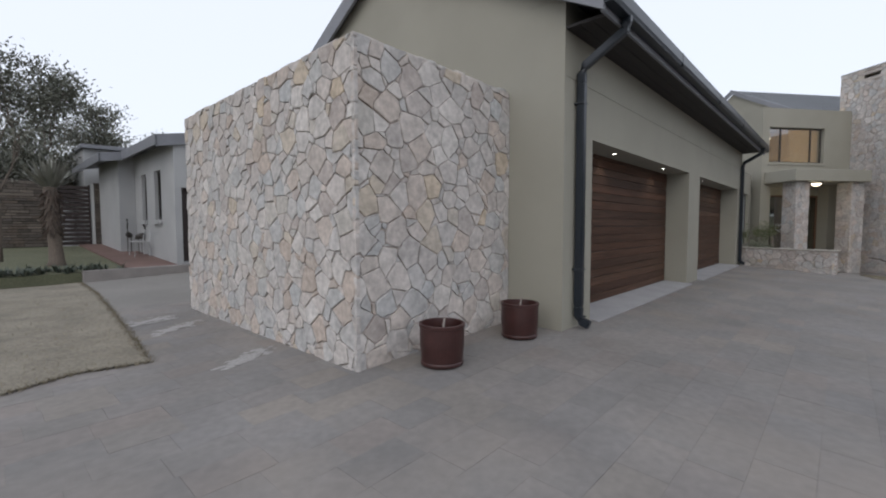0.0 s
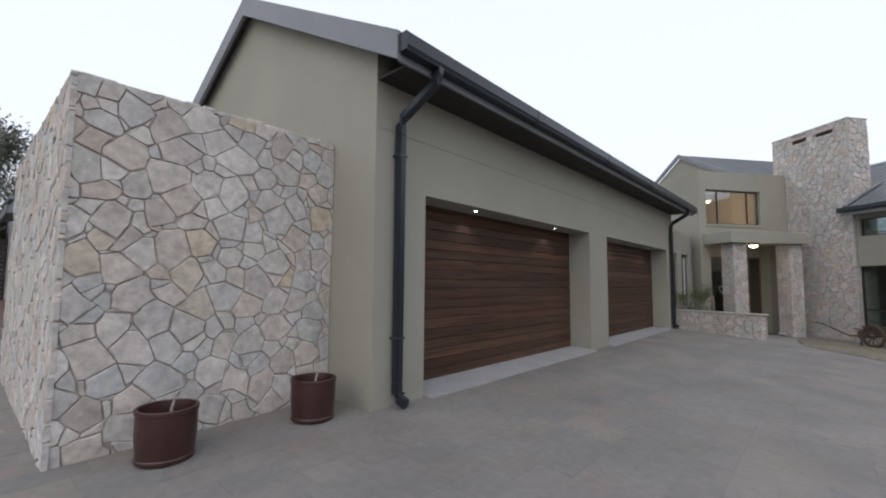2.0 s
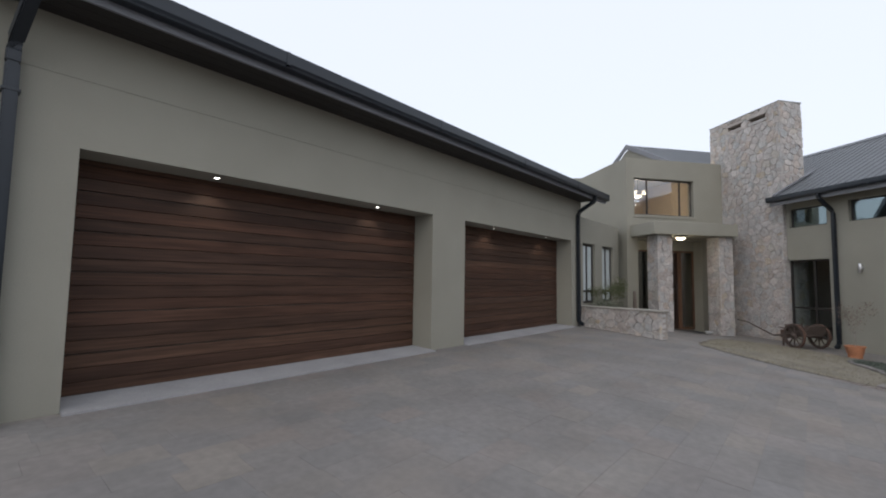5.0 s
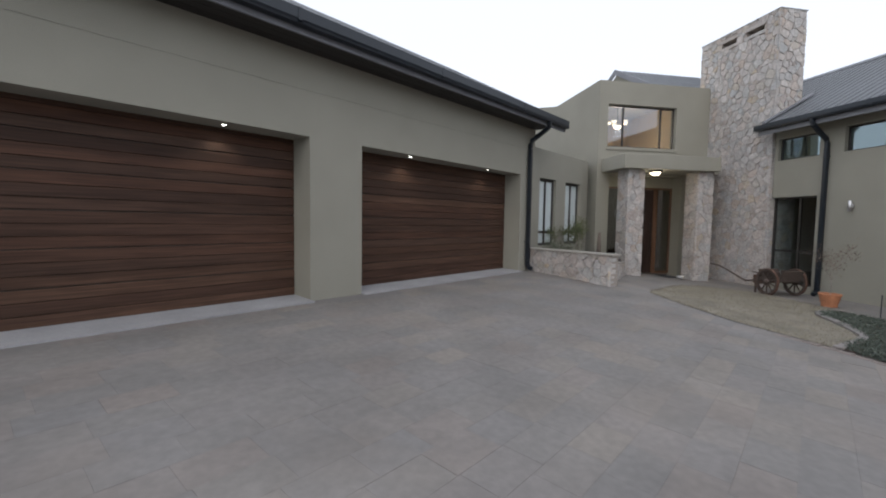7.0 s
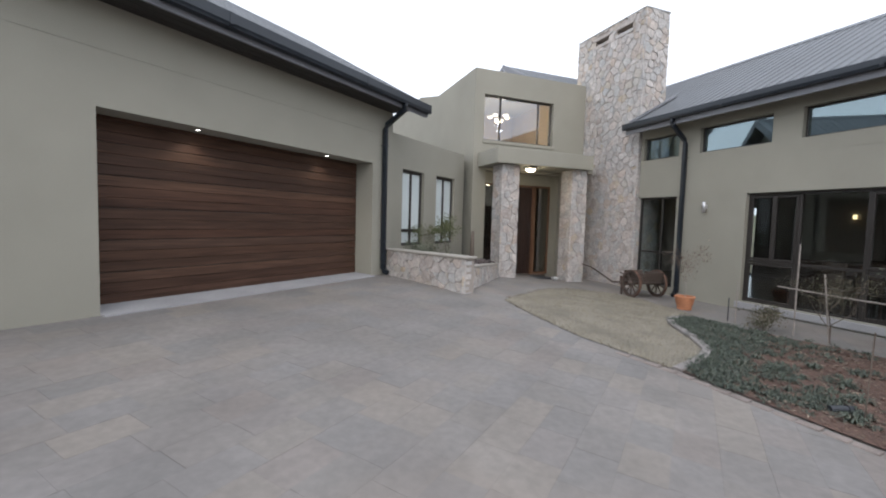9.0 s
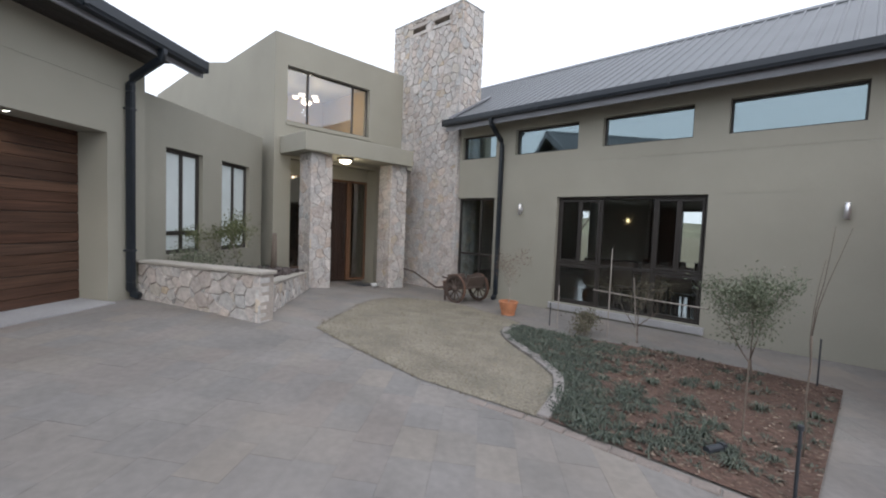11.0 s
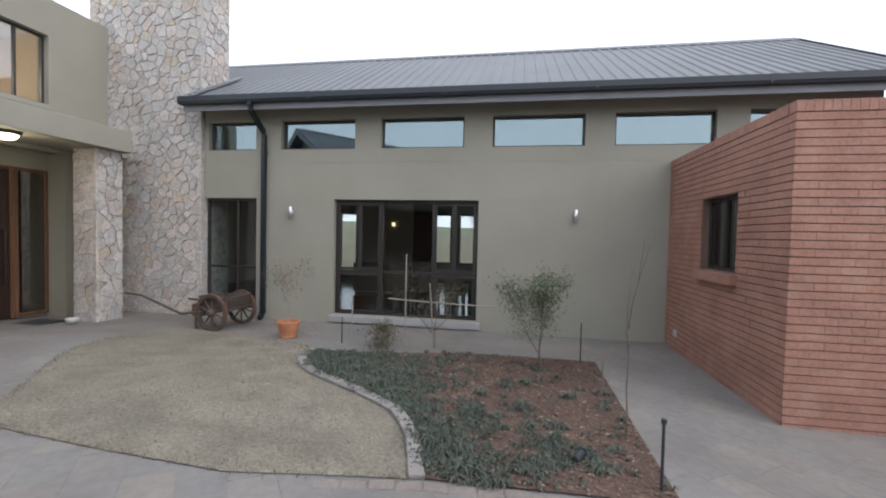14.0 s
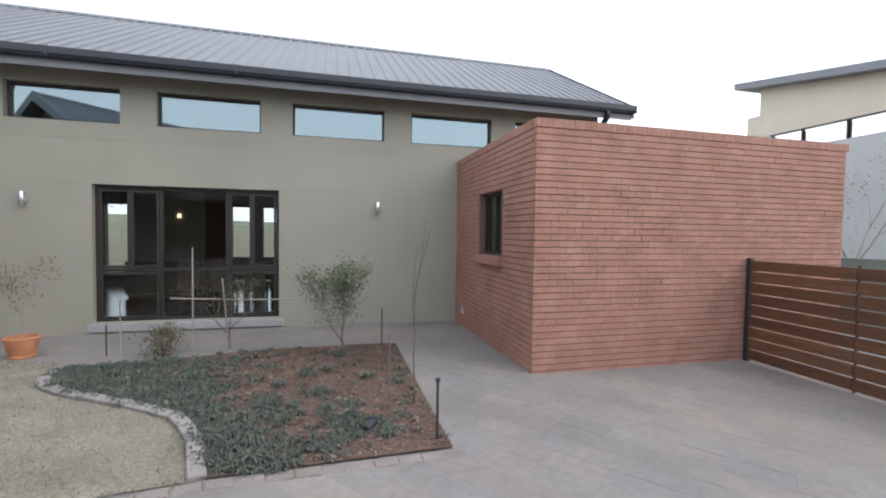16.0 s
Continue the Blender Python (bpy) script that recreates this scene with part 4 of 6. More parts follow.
# entrance: door, side lights, lamp
def build_entrance_door():
    s = FS + 0.42
    door_wood = material("entrance_door_wood", (0.034, 0.019, 0.014), 0.4, grain=0.3, grain_scale=10, stain=0.2, bump=0.001, stretch=(6, 6, 0.4), coord="World")
    fw = material("varnished_frame_wood", (0.13, 0.068, 0.038), 0.4, grain=0.3, grain_scale=10, stain=0.2, bump=0.001, stretch=(6, 6, 0.4), coord="World")
    window("window_13", HOUSE, 15.32, 16.45, -0.1, 2.86, s, "x", [], [0.35], "tall dark glazed side light by the front door", glass_mat=PORCH_GLASS, frame_mat=fw, bar=0.06)
    window("window_14", HOUSE, 17.38, 18.0, -0.1, 2.86, s, "x", [], [], "narrow glazed side light in a timber frame", glass_mat=PORCH_GLASS, frame_mat=fw, bar=0.07)
    d = thing("front_door", HOUSE, "tall dark timber pivot door, closed", "door", kind="structure")
    for k in range(6):
        bm = bmesh.new()
        box(bm, 16.52 + k * 0.129, s + 0.02, -0.08, 16.52 + k * 0.129 + 0.125, s + 0.065, 2.78, 0.004)
        part("board", bm, door_wood, d)
    bm = bmesh.new()
    box(bm, 16.455, s, -0.1, 16.515, s + 0.08, 2.86, 0.004)
    box(bm, 17.30, s, -0.1, 17.375, s + 0.08, 2.86, 0.004)
    box(bm, 16.515, s, 2.79, 17.30, s + 0.08, 2.86, 0.004)
    part("door_frame", bm, fw, d, "varnished brown door frame")
    bm = bmesh.new()
    tube(bm, [(17.18, s + 0.02, 0.55), (17.18, s - 0.05, 0.58), (17.18, s - 0.05, 1.62), (17.18, s + 0.02, 1.65)], 0.014, 8)
    part("pull_handle", bm, FRAME, d, "long dark pull handle", smooth=True)
    bm = bmesh.new()
    box(bm, 15.32, s + 0.0, 2.86, 18.0, s + 0.12, 3.27)
    solid("wall_over_door", bm, PLASTER, HOUSE, "plastered wall above the front door", "wall", kind="structure")
    bm = bmesh.new()
    box(bm, 16.5, 14.25, -0.13, 17.5, 14.85, -0.105, 0.005)
    solid("door_mat", bm, DARK_METAL, HOUSE, "dark door mat before the front door", "mat")
    lamp = thing("porch_lamp", HOUSE @ Matrix.Translation((16.33, 13.98, 3.268)), "round ceiling lamp with an alabaster bowl, lit", "ceiling lamp")
    bm = bmesh.new()
    lathe(bm, [(0.01, 0.0), (0.20, 0.0), (0.20, -0.03), (0.17, -0.06), (0.15, -0.05), (0.01, -0.02)], 28)
    part("rim", bm, FRAME, lamp, smooth=True)
    bm = bmesh.new()
    lathe(bm, [(0.155, -0.05), (0.145, -0.085), (0.11, -0.12), (0.06, -0.14), (0.01, -0.145)], 28)
    part("bowl", bm, glow("lamp_bowl", (1.0, 0.86, 0.62), 2.5), lamp, smooth=True)
    # small bowl and wreath
    bowl = bmesh.new()
    lathe(bowl, [(0.05, 0), (0.09, 0.03), (0.115, 0.10), (0.105, 0.10), (0.08, 0.035), (0.02, 0.02)], 20)
    b = house(17.35, 13.95)
    solid("water_bowl", bowl, PLASTER_PALE, Matrix.Translation((b.x, b.y, ground_z(b.x, b.y) + 0.012)), "small white bowl on the porch paving", "bowl", smooth=True)
    wreath = bmesh.new()
    pts = []
    for k in range(25):
        t = 2 * math.pi * k / 24
        pts.append((16.18 + 0.011 * 16 * math.sin(t) ** 3, s - 0.03, 1.55 + 0.011 * (13 * math.cos(t) - 5 * math.cos(2 * t) - 2 * math.cos(3 * t) - math.cos(4 * t))))
    tube(wreath, pts, 0.022, 7)
    solid("heart_wreath", wreath, PLASTER_PALE, HOUSE, "white heart-shaped wreath hung on the side light", "wreath", smooth=True)


build_entrance_door()


# ---- rooms behind the glass ----
def build_rooms():
    # wing room: front is the glazed wall, the back wall opens on the far garden
    bm = bmesh.new()
    box(bm, WW + 0.28, -0.15, -0.2, 25.9, 15.37, -0.06)
    solid("floor_wing", bm, material("dark_tiles", (0.085, 0.075, 0.068), 0.18, grain=0.08, stain=0.1, coord="World"), HOUSE, "dark polished tiled floor", "floor", kind="structure")
    # the unlit room's dimness is put into this wall's dark colour
    bm = bmesh.new()
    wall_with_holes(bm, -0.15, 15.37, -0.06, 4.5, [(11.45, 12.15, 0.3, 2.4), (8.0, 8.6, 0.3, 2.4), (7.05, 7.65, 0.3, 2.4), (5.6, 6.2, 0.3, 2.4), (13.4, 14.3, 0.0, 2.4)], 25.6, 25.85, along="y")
    solid("wall_wing_back", bm, SHADED_INSIDE, HOUSE, "living room back wall with garden doors, coloured dark for room shade", "wall", kind="structure")
    bm = bmesh.new()
    box(bm, WW + 0.28, -0.15, 4.1, 25.6, 15.37, 4.2)
    solid("ceiling_wing", bm, material("ceiling_board", (0.5, 0.5, 0.48), 0.9, stain=0.04), HOUSE, "plain board ceiling of the living room", "ceiling", kind="structure")
    bm = bmesh.new()
    box(bm, 23.0, 8.75, -0.06, 23.2, 10.5, 4.1)
    box(bm, WW + 0.4, 15.1, -0.06, 25.6, 15.37, 4.1)
    solid("wall_wing_inner", bm, INTERIOR, HOUSE, "inner partition of the living room", "wall", kind="structure")
    bm = bmesh.new()
    box(bm, 19.5, 13.4, -0.06, 20.4, 13.9, 4.1)
    solid("fireplace_breast", bm, STONE, HOUSE, "inner stone chimney breast beside the window", "fireplace", kind="structure")
    # dining table with chairs
    wood = material("dining_wood", (0.06, 0.035, 0.024), 0.4, grain=0.2)
    t = thing("dining_table", HOUSE @ Matrix.Translation((20.9, 7.6, -0.06)), "dark wooden dining table behind the window", "table")
    bm = bmesh.new()
    box(bm, -0.5, -1.0, 0.72, 0.5, 1.0, 0.76, 0.006)
    part("tabletop", bm, wood, t)
    for x in (-0.42, 0.42):
        for y in (-0.9, 0.9):
            bm = bmesh.new()
            box(bm, x - 0.04, y - 0.04, 0, x + 0.04, y + 0.04, 0.72, 0.006)
            part("leg", bm, wood, t)
    c = thing("dining_chair", HOUSE @ Matrix.Translation((20.2, 7.0, -0.06)), "dark high-backed dining chair at the table", "chair", "dining chairs")
    bm = bmesh.new()
    box(bm, -0.22, -0.22, 0.43, 0.22, 0.22, 0.48, 0.01)
    part("seat", bm, wood, c)
    bm = bmesh.new()
    box(bm, -0.22, -0.21, 0.5, -0.18, 0.21, 1.05, 0.01)
    part("backrest", bm, wood, c)
    for x in (-0.19, 0.19):
        for y in (-0.19, 0.19):
            bm = bmesh.new()
            box(bm, x - 0.02, y - 0.02, 0, x + 0.02, y + 0.02, 0.43)
            part("leg", bm, wood, c)
    for w, s, r in ((20.2, 7.6, 0), (20.2, 8.2, 0), (21.6, 7.0, 180), (21.6, 7.6, 180), (21.6, 8.2, 180)):
        copy_thing(c, HOUSE @ pose(w, s, -0.06, 0, 0, r))
    b = thing("sideboard", HOUSE @ Matrix.Translation((22.78, 9.6, -0.06)), "dark wooden sideboard against the inner wall", "sideboard")
    bm = bmesh.new()
    box(bm, -0.2, -0.8, 0.08, 0.2, 0.8, 0.9, 0.008)
    part("body", bm, wood, b)
    for k in range(3):
        bm = bmesh.new()
        box(bm, -0.215, -0.78 + k * 0.53, 0.12, -0.2, -0.28 + k * 0.53, 0.86, 0.004)
        part("door", bm, wood, b)
    # small lamp on the inner wall
    wl = thing("wall_lamp", HOUSE @ Matrix.Translation((22.99, 9.3, 2.0)), "small warm wall lamp, lit", "wall lamp")
    bm = bmesh.new()
    box(bm, -0.05, -0.035, -0.05, 0.0, 0.035, 0.05, 0.01)
    part("shade", bm, glow("warm_lamp", (1.0, 0.72, 0.35), 1.2), wl)
    # upper room with its chandelier
    bm = bmesh.new()
    box(bm, 15.17, FS + 0.28, 3.7, 19.0, 19.4, 3.8)
    solid("floor_upper", bm, INTERIOR, HOUSE, "floor of the upper room", "floor", kind="structure")
    bm = bmesh.new()
    box(bm, 15.17, FS + 0.28, 6.10, 19.0, 19.4, 6.18)
    solid("ceiling_upper", bm, material("warm_ceiling", (0.62, 0.58, 0.5), 0.9, stain=0.04), HOUSE, "pale ceiling of the lit upper room", "ceiling", kind="structure")
    bm = bmesh.new()
    box(bm, 15.17, 19.4, 3.7, 19.0, 19.6, 6.18)
    box(bm, 18.8, FS + 0.28, 3.8, 19.0, 19.4, 6.1)
    solid("wall_upper_room", bm, material("warm_wall", (0.5, 0.38, 0.24), 0.9, stain=0.05), HOUSE, "warm ochre wall of the upper room", "wall", kind="structure")
    ch = thing("chandelier", HOUSE @ Matrix.Translation((16.84, 17.0, 6.10)), "brass chandelier with glowing glass shades", "chandelier")
    bm = bmesh.new()
    tube(bm, [(0, 0, 0), (0, 0, -0.75)], 0.012, 8)
    part("stem", bm, FRAME, ch)
    lit = glow("chandelier_glass", (1.0, 0.86, 0.62), 0.9)
    bm = bmesh.new()
    lathe(bm, [(0.02, -0.90), (0.09, -0.885), (0.155, -0.83), (0.165, -0.79), (0.02, -0.79)], 20)
    part("bowl", bm, lit, ch, smooth=True)
    for k in range(5):
        t = 2 * math.pi * k / 5
        x, y = 0.33 * math.cos(t), 0.33 * math.sin(t)
        bm = bmesh.new()
        tube(bm, [(0, 0, -0.72), (x * 0.5, y * 0.5, -0.80), (x, y, -0.72)], 0.01, 6)
        arm = part("arm", bm, FRAME, ch)
        bm = bmesh.new()
        lathe(bm, [(0.02, -0.73), (0.07, -0.715), (0.105, -0.66), (0.10, -0.645), (0.02, -0.67)], 16, centre=(x, y, 0))
        part("shade", bm, lit, ch, smooth=True)
    lamp = new("chandelier_light", bpy.data.lights.new("chandelier_light", "POINT"))
    lamp.data.energy, lamp.data.color, lamp.data.shadow_soft_size = 42.0, (1.0, 0.85, 0.64), 0.15
    lamp.matrix_world = HOUSE @ Matrix.Translation((16.84, 17.0, 5.0))
    # porch lamp's light
    pl = new("porch_light", bpy.data.lights.new("porch_light", "POINT"))
    pl.data.energy, pl.data.color, pl.data.shadow_soft_size = 5.0, (1.0, 0.82, 0.55), 0.12
    pl.matrix_world = HOUSE @ Matrix.Translation((16.33, 13.98, 3.02))
    # hall behind the front door, link room behind frosted panes, brick room inside
    bm = bmesh.new()
    box(bm, 15.17, 17.6, -0.3, 19.0, 17.8, 3.3)
    box(bm, 15.17, FS + 0.56, -0.3, 18.9, 17.6, -0.12)
    box(bm, 18.9, FS + 0.56, -0.3, 19.0, 17.6, 3.3)
    box(bm, 15.17, FS + 0.56, 3.3, 19.0, 17.8, 3.4)
    solid("wall_hall", bm, INTERIOR, HOUSE, "dark entrance hall behind the front door", "wall", kind="structure")
    bm = bmesh.new()
    box(bm, GX1, 5.2, -0.2, 21.5, 5.4, 3.6)
    box(bm, GX1, 2.97, 3.4, 21.5, 5.2, 3.6)
    solid("wall_link_back", bm, INTERIOR, GARAGE, "plain back wall and roof of the link", "wall", kind="structure")


build_rooms()


# ---- rainwater pipes and wall lamps ----
def downpipe(m, offset, z_top, z_out, z_bend, z_foot, label, mirror=1):
    """A square downpipe: an outlet under the gutter, a slanted offset back to the wall, a long drop and a kicked-out shoe."""
    p = thing("downpipe", m, label, "downpipe", "downpipes")

    def run(points, nm, r=0.068):
        bm = bmesh.new()
        tube(bm, points, r, 4, phase=math.pi / 4)
        bmesh.ops.bevel(bm, geom=bm.edges[:], offset=0.012, segments=2, affect="EDGES")
        return part(nm, bm, GUTTER, p)
    dx, dy = offset
    run([(dx, dy, z_top), (dx, dy, z_out + 0.10), (dx * 0.97, dy * 0.97, z_out + 0.03), (dx * 0.06, dy * 0.06, z_bend + 0.10), (0, 0, z_bend + 0.02), (0, 0, z_bend - 0.1)], "offset_bend")
    run([(0, 0, z_bend - 0.1), (0, 0, z_foot + 0.25)], "pipe")
    run([(0, 0, z_foot + 0.25), (0, 0, z_foot + 0.12), (0.0, -0.03 * mirror, z_foot + 0.07), (0.01, -0.14 * mirror, z_foot + 0.03)], "shoe")
    for z in (z_foot + 0.7, z_bend - 0.35):
        bm = bmesh.new()
        box(bm, -0.062, -0.052, z, 0.062, 0.07, z + 0.025, 0.003)
        part("bracket", bm, DARK_METAL, p)
    return p


downpipe(pose(5.055, GY - 0.07, 0), (0.07, -0.50), 4.05, 3.86, 3.48, 0.40, "charcoal downpipe with a swan-neck bend on the garage wall")
downpipe(pose(16.58, GY - 0.07, 0), (0.0, -0.50), 4.05, 3.86, 3.52, 0.40, "charcoal downpipe at the far garage corner")
downpipe(HOUSE @ pose(WW - 0.07, 11.02, 0, 0, 0, -90), (0.0, -0.50), 4.30, 4.14, 3.72, -0.18, "charcoal downpipe on the long wing's wall")
downpipe(HOUSE @ pose(WW - 0.07, -0.25, 0, 0, 0, -90), (0.0, -0.50), 4.30, 4.14, 3.72, -0.18, "charcoal downpipe at the long wing's end")

STEEL = material("satin_aluminium", (0.62, 0.62, 0.64), 0.35, metal=0.9, grain=0.03)
for s in (10.39, 4.56):
    l = thing("wall_light", HOUSE @ Matrix.Translation((WW, s, 2.12)), "small silver cylinder wall light on olive plaster", "wall light", "wing wall lights")
    bm = bmesh.new()
    lathe(bm, [(0.03, -0.125), (0.038, -0.12), (0.038, 0.12), (0.03, 0.125)], 20, centre=(-0.075, 0, 0))
    part("barrel", bm, STEEL, l, smooth=True)
    bm = bmesh.new()
    box(bm, -0.05, -0.035, -0.05, 0.0, 0.035, 0.05, 0.004)
    part("bracket", bm, STEEL, l)


# ================= the court: paving, lawn, bed =================
SAND = material("joint_sand", (0.205, 0.195, 0.18), 0.95, grain=0.15, grain_scale=60, stain=0.12, stain_scale=0.8, coord="World")
LIME = material("lime_bloom", (0.33, 0.32, 0.31), 0.9, grain=0.2, grain_scale=30, coord="World")
BED_W, LAWN_W = world_ring(BED), world_ring(LAWN_EDGE)
LEFT_LAWN = [(1.12, 5.1), (0.54, 5.22), (0.06, 5.0), (-4.0, 4.6), (-14.0, 4.0), (-14.0, 13.4), (1.6, 13.4), (1.55, 11.0), (1.35, 8.0)]


def build_paving():
    bm = bmesh.new()
    sheet(bm, lambda x, y: True, -12, 26, -24, 16, 0.25, 0.0)
    pav = solid("pavement", bm, SAND, GARAGE, "drive of worn rectangular paving slabs, warm grey", "pavement", kind="structure", smooth=True)
    rng = random.Random(12)
    lx, ly = 0.44, 0.29
    verts, faces = [], []
    singles = 0
    for j in range(int((9.0 + 13.0) / ly)):
        y = -13.0 + j * ly
        x = -9.0 - (j % 2) * lx * 0.5 - 0.1 * (j % 3)
        while x < 24.5:
            gap = rng.choice((0.0003, 0.0005, 0.0008, 0.0016))
            x0, x1, y0, y1 = x + gap / 2, x + lx - gap / 2, y + gap / 2, y + ly - gap / 2
            x += lx
            cx, cy = (x0 + x1) / 2, (y0 + y1) / 2
            w, s = to_house(cx, cy)
            if (cx > 4.7 and cy > 2.7) or (2.4 < cx < 4.8 and cy > 3.4) or w > 19.0 or s > 15.2 or (w > 15.5 and -2.4 < s < 2.8) or cx < -9 or (cx > 16.8 and cy > 2.5):
                continue
            if inside_ring(BED_W, cx, cy) and inside_ring(BED, w - 0.3, s) and inside_ring(BED, w + 0.3, s):
                continue
            if cy > 5.4 and inside_ring(LEFT_LAWN, cx, cy) and inside_ring(LEFT_LAWN, cx + 0.4, cy):
                continue
            if cy < 3.4 and (cx + 2) ** 2 + (cy + 2) ** 2 > 700:
                continue
            lift = 0.003 + rng.uniform(-0.001, 0.001)
            top = [(px, py, ground_z(px, py) + lift) for px, py in ((x0 + 0.0003, y0 + 0.0003), (x1 - 0.0003, y0 + 0.0003), (x1 - 0.0003, y1 - 0.0003), (x0 + 0.0003, y1 - 0.0003))]
            low = [(px, py, ground_z(px, py) - 0.015) for px, py in ((x0, y0), (x1, y0), (x1, y1), (x0, y1))]
            if singles < 300 and 0.6 < cx < 6.2 and -1.9 < cy < 2.4:
                zc = ground_z(cx, cy)
                me = bpy.data.meshes.new("slab")
                pts = [(p[0] - cx, p[1] - cy, p[2] - zc) for p in top + low]
                me.from_pydata(pts, [], [(0, 1, 2, 3)] + [(4 + k, 4 + (k + 1) % 4, (k + 1) % 4, k) for k in range(4)])
                me.materials.append(PAVING)
                ob = new("paving_slab", me)
                ob.parent, ob.location = pav, (cx, cy, zc)
                singles += 1
            else:
                n = len(verts)
                verts += top + low
                faces += [(n, n + 1, n + 2, n + 3)] + [(n + 4 + k, n + 4 + (k + 1) % 4, n + (k + 1) % 4, n + k) for k in range(4)]
    me = bpy.data.meshes.new("slabs")
    me.from_pydata(verts, [], faces)
    me.materials.append(PAVING)
    ob = new("paving_slabs", me)
    ob.parent = pav
    tagged(ob, kind="stuff")


def lime_bloom(x, y, length, width, turn, seed):
    """A thin, broken film of lime that has dried on the slabs."""
    rng = random.Random(seed)
    verts, faces = [], []
    for layer in range(90):
        u, v = rng.gauss(0, 0.42) * length, rng.gauss(0, 0.42) * width
        cx, cy = x + u * math.cos(turn) - v * math.sin(turn), y + u * math.sin(turn) + v * math.cos(turn)
        r, n, k = rng.uniform(0.01, 0.045), 7, len(verts)
        for q in range(n):
            a = 6.283 * q / n
            px, py = cx + r * rng.uniform(0.5, 1.5) * math.cos(a) * 1.6, cy + r * rng.uniform(0.4, 1.2) * math.sin(a)
            verts.append((px, py, ground_z(px, py) + 0.0045 + 0.00004 * layer))
        faces.append(tuple(range(k, k + n)))
    me = bpy.data.meshes.new("bloom")
    me.from_pydata(verts, [], faces)
    me.materials.append(LIME)
    tagged(new("lime_stain", me), "dried white lime stain on the paving", "stain", kind="stuff")


def blades(name, ring, n, height, mat, label, seed, lift, spread=0.5):
    """Short grass: single upright blades scattered over an area."""
    rng = random.Random(seed)
    xs, ys = [p[0] for p in ring], [p[1] for p in ring]
    verts, faces = [], []
    while len(faces) < n:
        x, y = rng.uniform(min(xs), max(xs)), rng.uniform(min(ys), max(ys))
        if not inside_ring(ring, x, y):
            continue
        z = ground_z(x, y) + lift
        a, h, wd = rng.uniform(0, 6.28), height * rng.uniform(0.5, 1.3), 0.0035
        dx, dy = math.cos(a), math.sin(a)
        lx, ly = rng.uniform(-spread, spread) * h, rng.uniform(-spread, spread) * h
        k = len(verts)
        verts += [(x - dx * wd, y - dy * wd, z), (x + dx * wd, y + dy * wd, z), (x + lx, y + ly, z + h)]
        faces.append((k, k + 1, k + 2))
    me = bpy.data.meshes.new("blades")
    me.from_pydata(verts, [], faces)
    me.materials.append(mat)
    return tagged(new(name, me), label, "grass", kind="stuff")


DRY_BLADE = material("dry_grass_blade", (0.27, 0.235, 0.14), 0.9, random_tint=0.8, tint=[(0.27, 0.24, 0.175), (0.20, 0.18, 0.13), (0.31, 0.28, 0.21), (0.16, 0.15, 0.105)])
GREEN_BLADE = material("green_grass_blade", (0.12, 0.14, 0.06), 0.9, random_tint=0.8, tint=[(0.10, 0.13, 0.05), (0.15, 0.16, 0.07), (0.18, 0.17, 0.09)])
GREEN_LAWN = material("green_lawn", (0.125, 0.13, 0.08), 0.95, grain=0.25, grain_scale=30, stain=0.2, stain_scale=0.8, bump=0.02, bump_scale=70, coord="World")
KERB = material("kerb_stone", (0.24, 0.222, 0.21), 0.9, grain=0.1, grain_scale=40, stain=0.12, stain_scale=3, bump=0.0006, coord="World")

laid_polygon("lawn", LAWN_W, LAWN, 0.012, "small dry winter lawn, straw coloured and clipped", "lawn")
laid_polygon("flower_bed", BED_W, SOIL, 0.022, "bed of bare red soil with scattered litter", "flower bed", step=0.09, rough=0.028)
laid_polygon("lawn_beyond", LEFT_LAWN, LAWN, 0.022, "dry straw-coloured lawn beside the paved path", "lawn")
def fringe(name, ring, n, mat, label, seed):
    """Grass that spills over the edge of a lawn."""
    rng = random.Random(seed)
    verts, faces = [], []
    for _ in range(n):
        k = rng.randrange(len(ring))
        (ax, ay), (bx, by) = ring[k], ring[(k + 1) % len(ring)]
        ln = math.hypot(bx - ax, by - ay)
        if rng.random() * 2.5 > ln:
            continue
        t = rng.random()
        x, y = ax + t * (bx - ax) + rng.gauss(0, 0.025), ay + t * (by - ay) + rng.gauss(0, 0.025)
        z = ground_z(x, y) + 0.012
        a = rng.uniform(0, 6.28)
        h = rng.uniform(0.02, 0.055)
        q = len(verts)
        verts += [(x - 0.005 * math.cos(a), y - 0.005 * math.sin(a), z), (x + 0.005 * math.cos(a), y + 0.005 * math.sin(a), z), (x + rng.uniform(-1, 1) * h, y + rng.uniform(-1, 1) * h, z + h * 0.7)]
        faces.append((q, q + 1, q + 2))
    me = bpy.data.meshes.new("fringe")
    me.from_pydata(verts, [], faces)
    me.materials.append(mat)
    return tagged(new(name, me), label, "grass", kind="stuff")


EDGE_BLADE = material("edge_grass_blade", (0.15, 0.125, 0.085), 0.9, random_tint=0.8, tint=[(0.20, 0.175, 0.125), (0.14, 0.125, 0.085), (0.25, 0.215, 0.155)])
fringe("grass_edge", LAWN_W, 3500, EDGE_BLADE, "ragged dry grass along the lawn's edge", 71)
fringe("grass_edge", LEFT_LAWN, 9000, EDGE_BLADE, "ragged dark grass along the path's edge", 72)
blades("grass", LAWN_W, 9000, 0.03, DRY_BLADE, "dry clipped blades of winter grass", 3, 0.01)
blades("grass", [(1.1, 5.15), (-5.0, 4.6), (-5.0, 11.0), (1.3, 11.0)], 6000, 0.035, DRY_BLADE, "dry blades of winter grass beside the path", 4, 0.02)


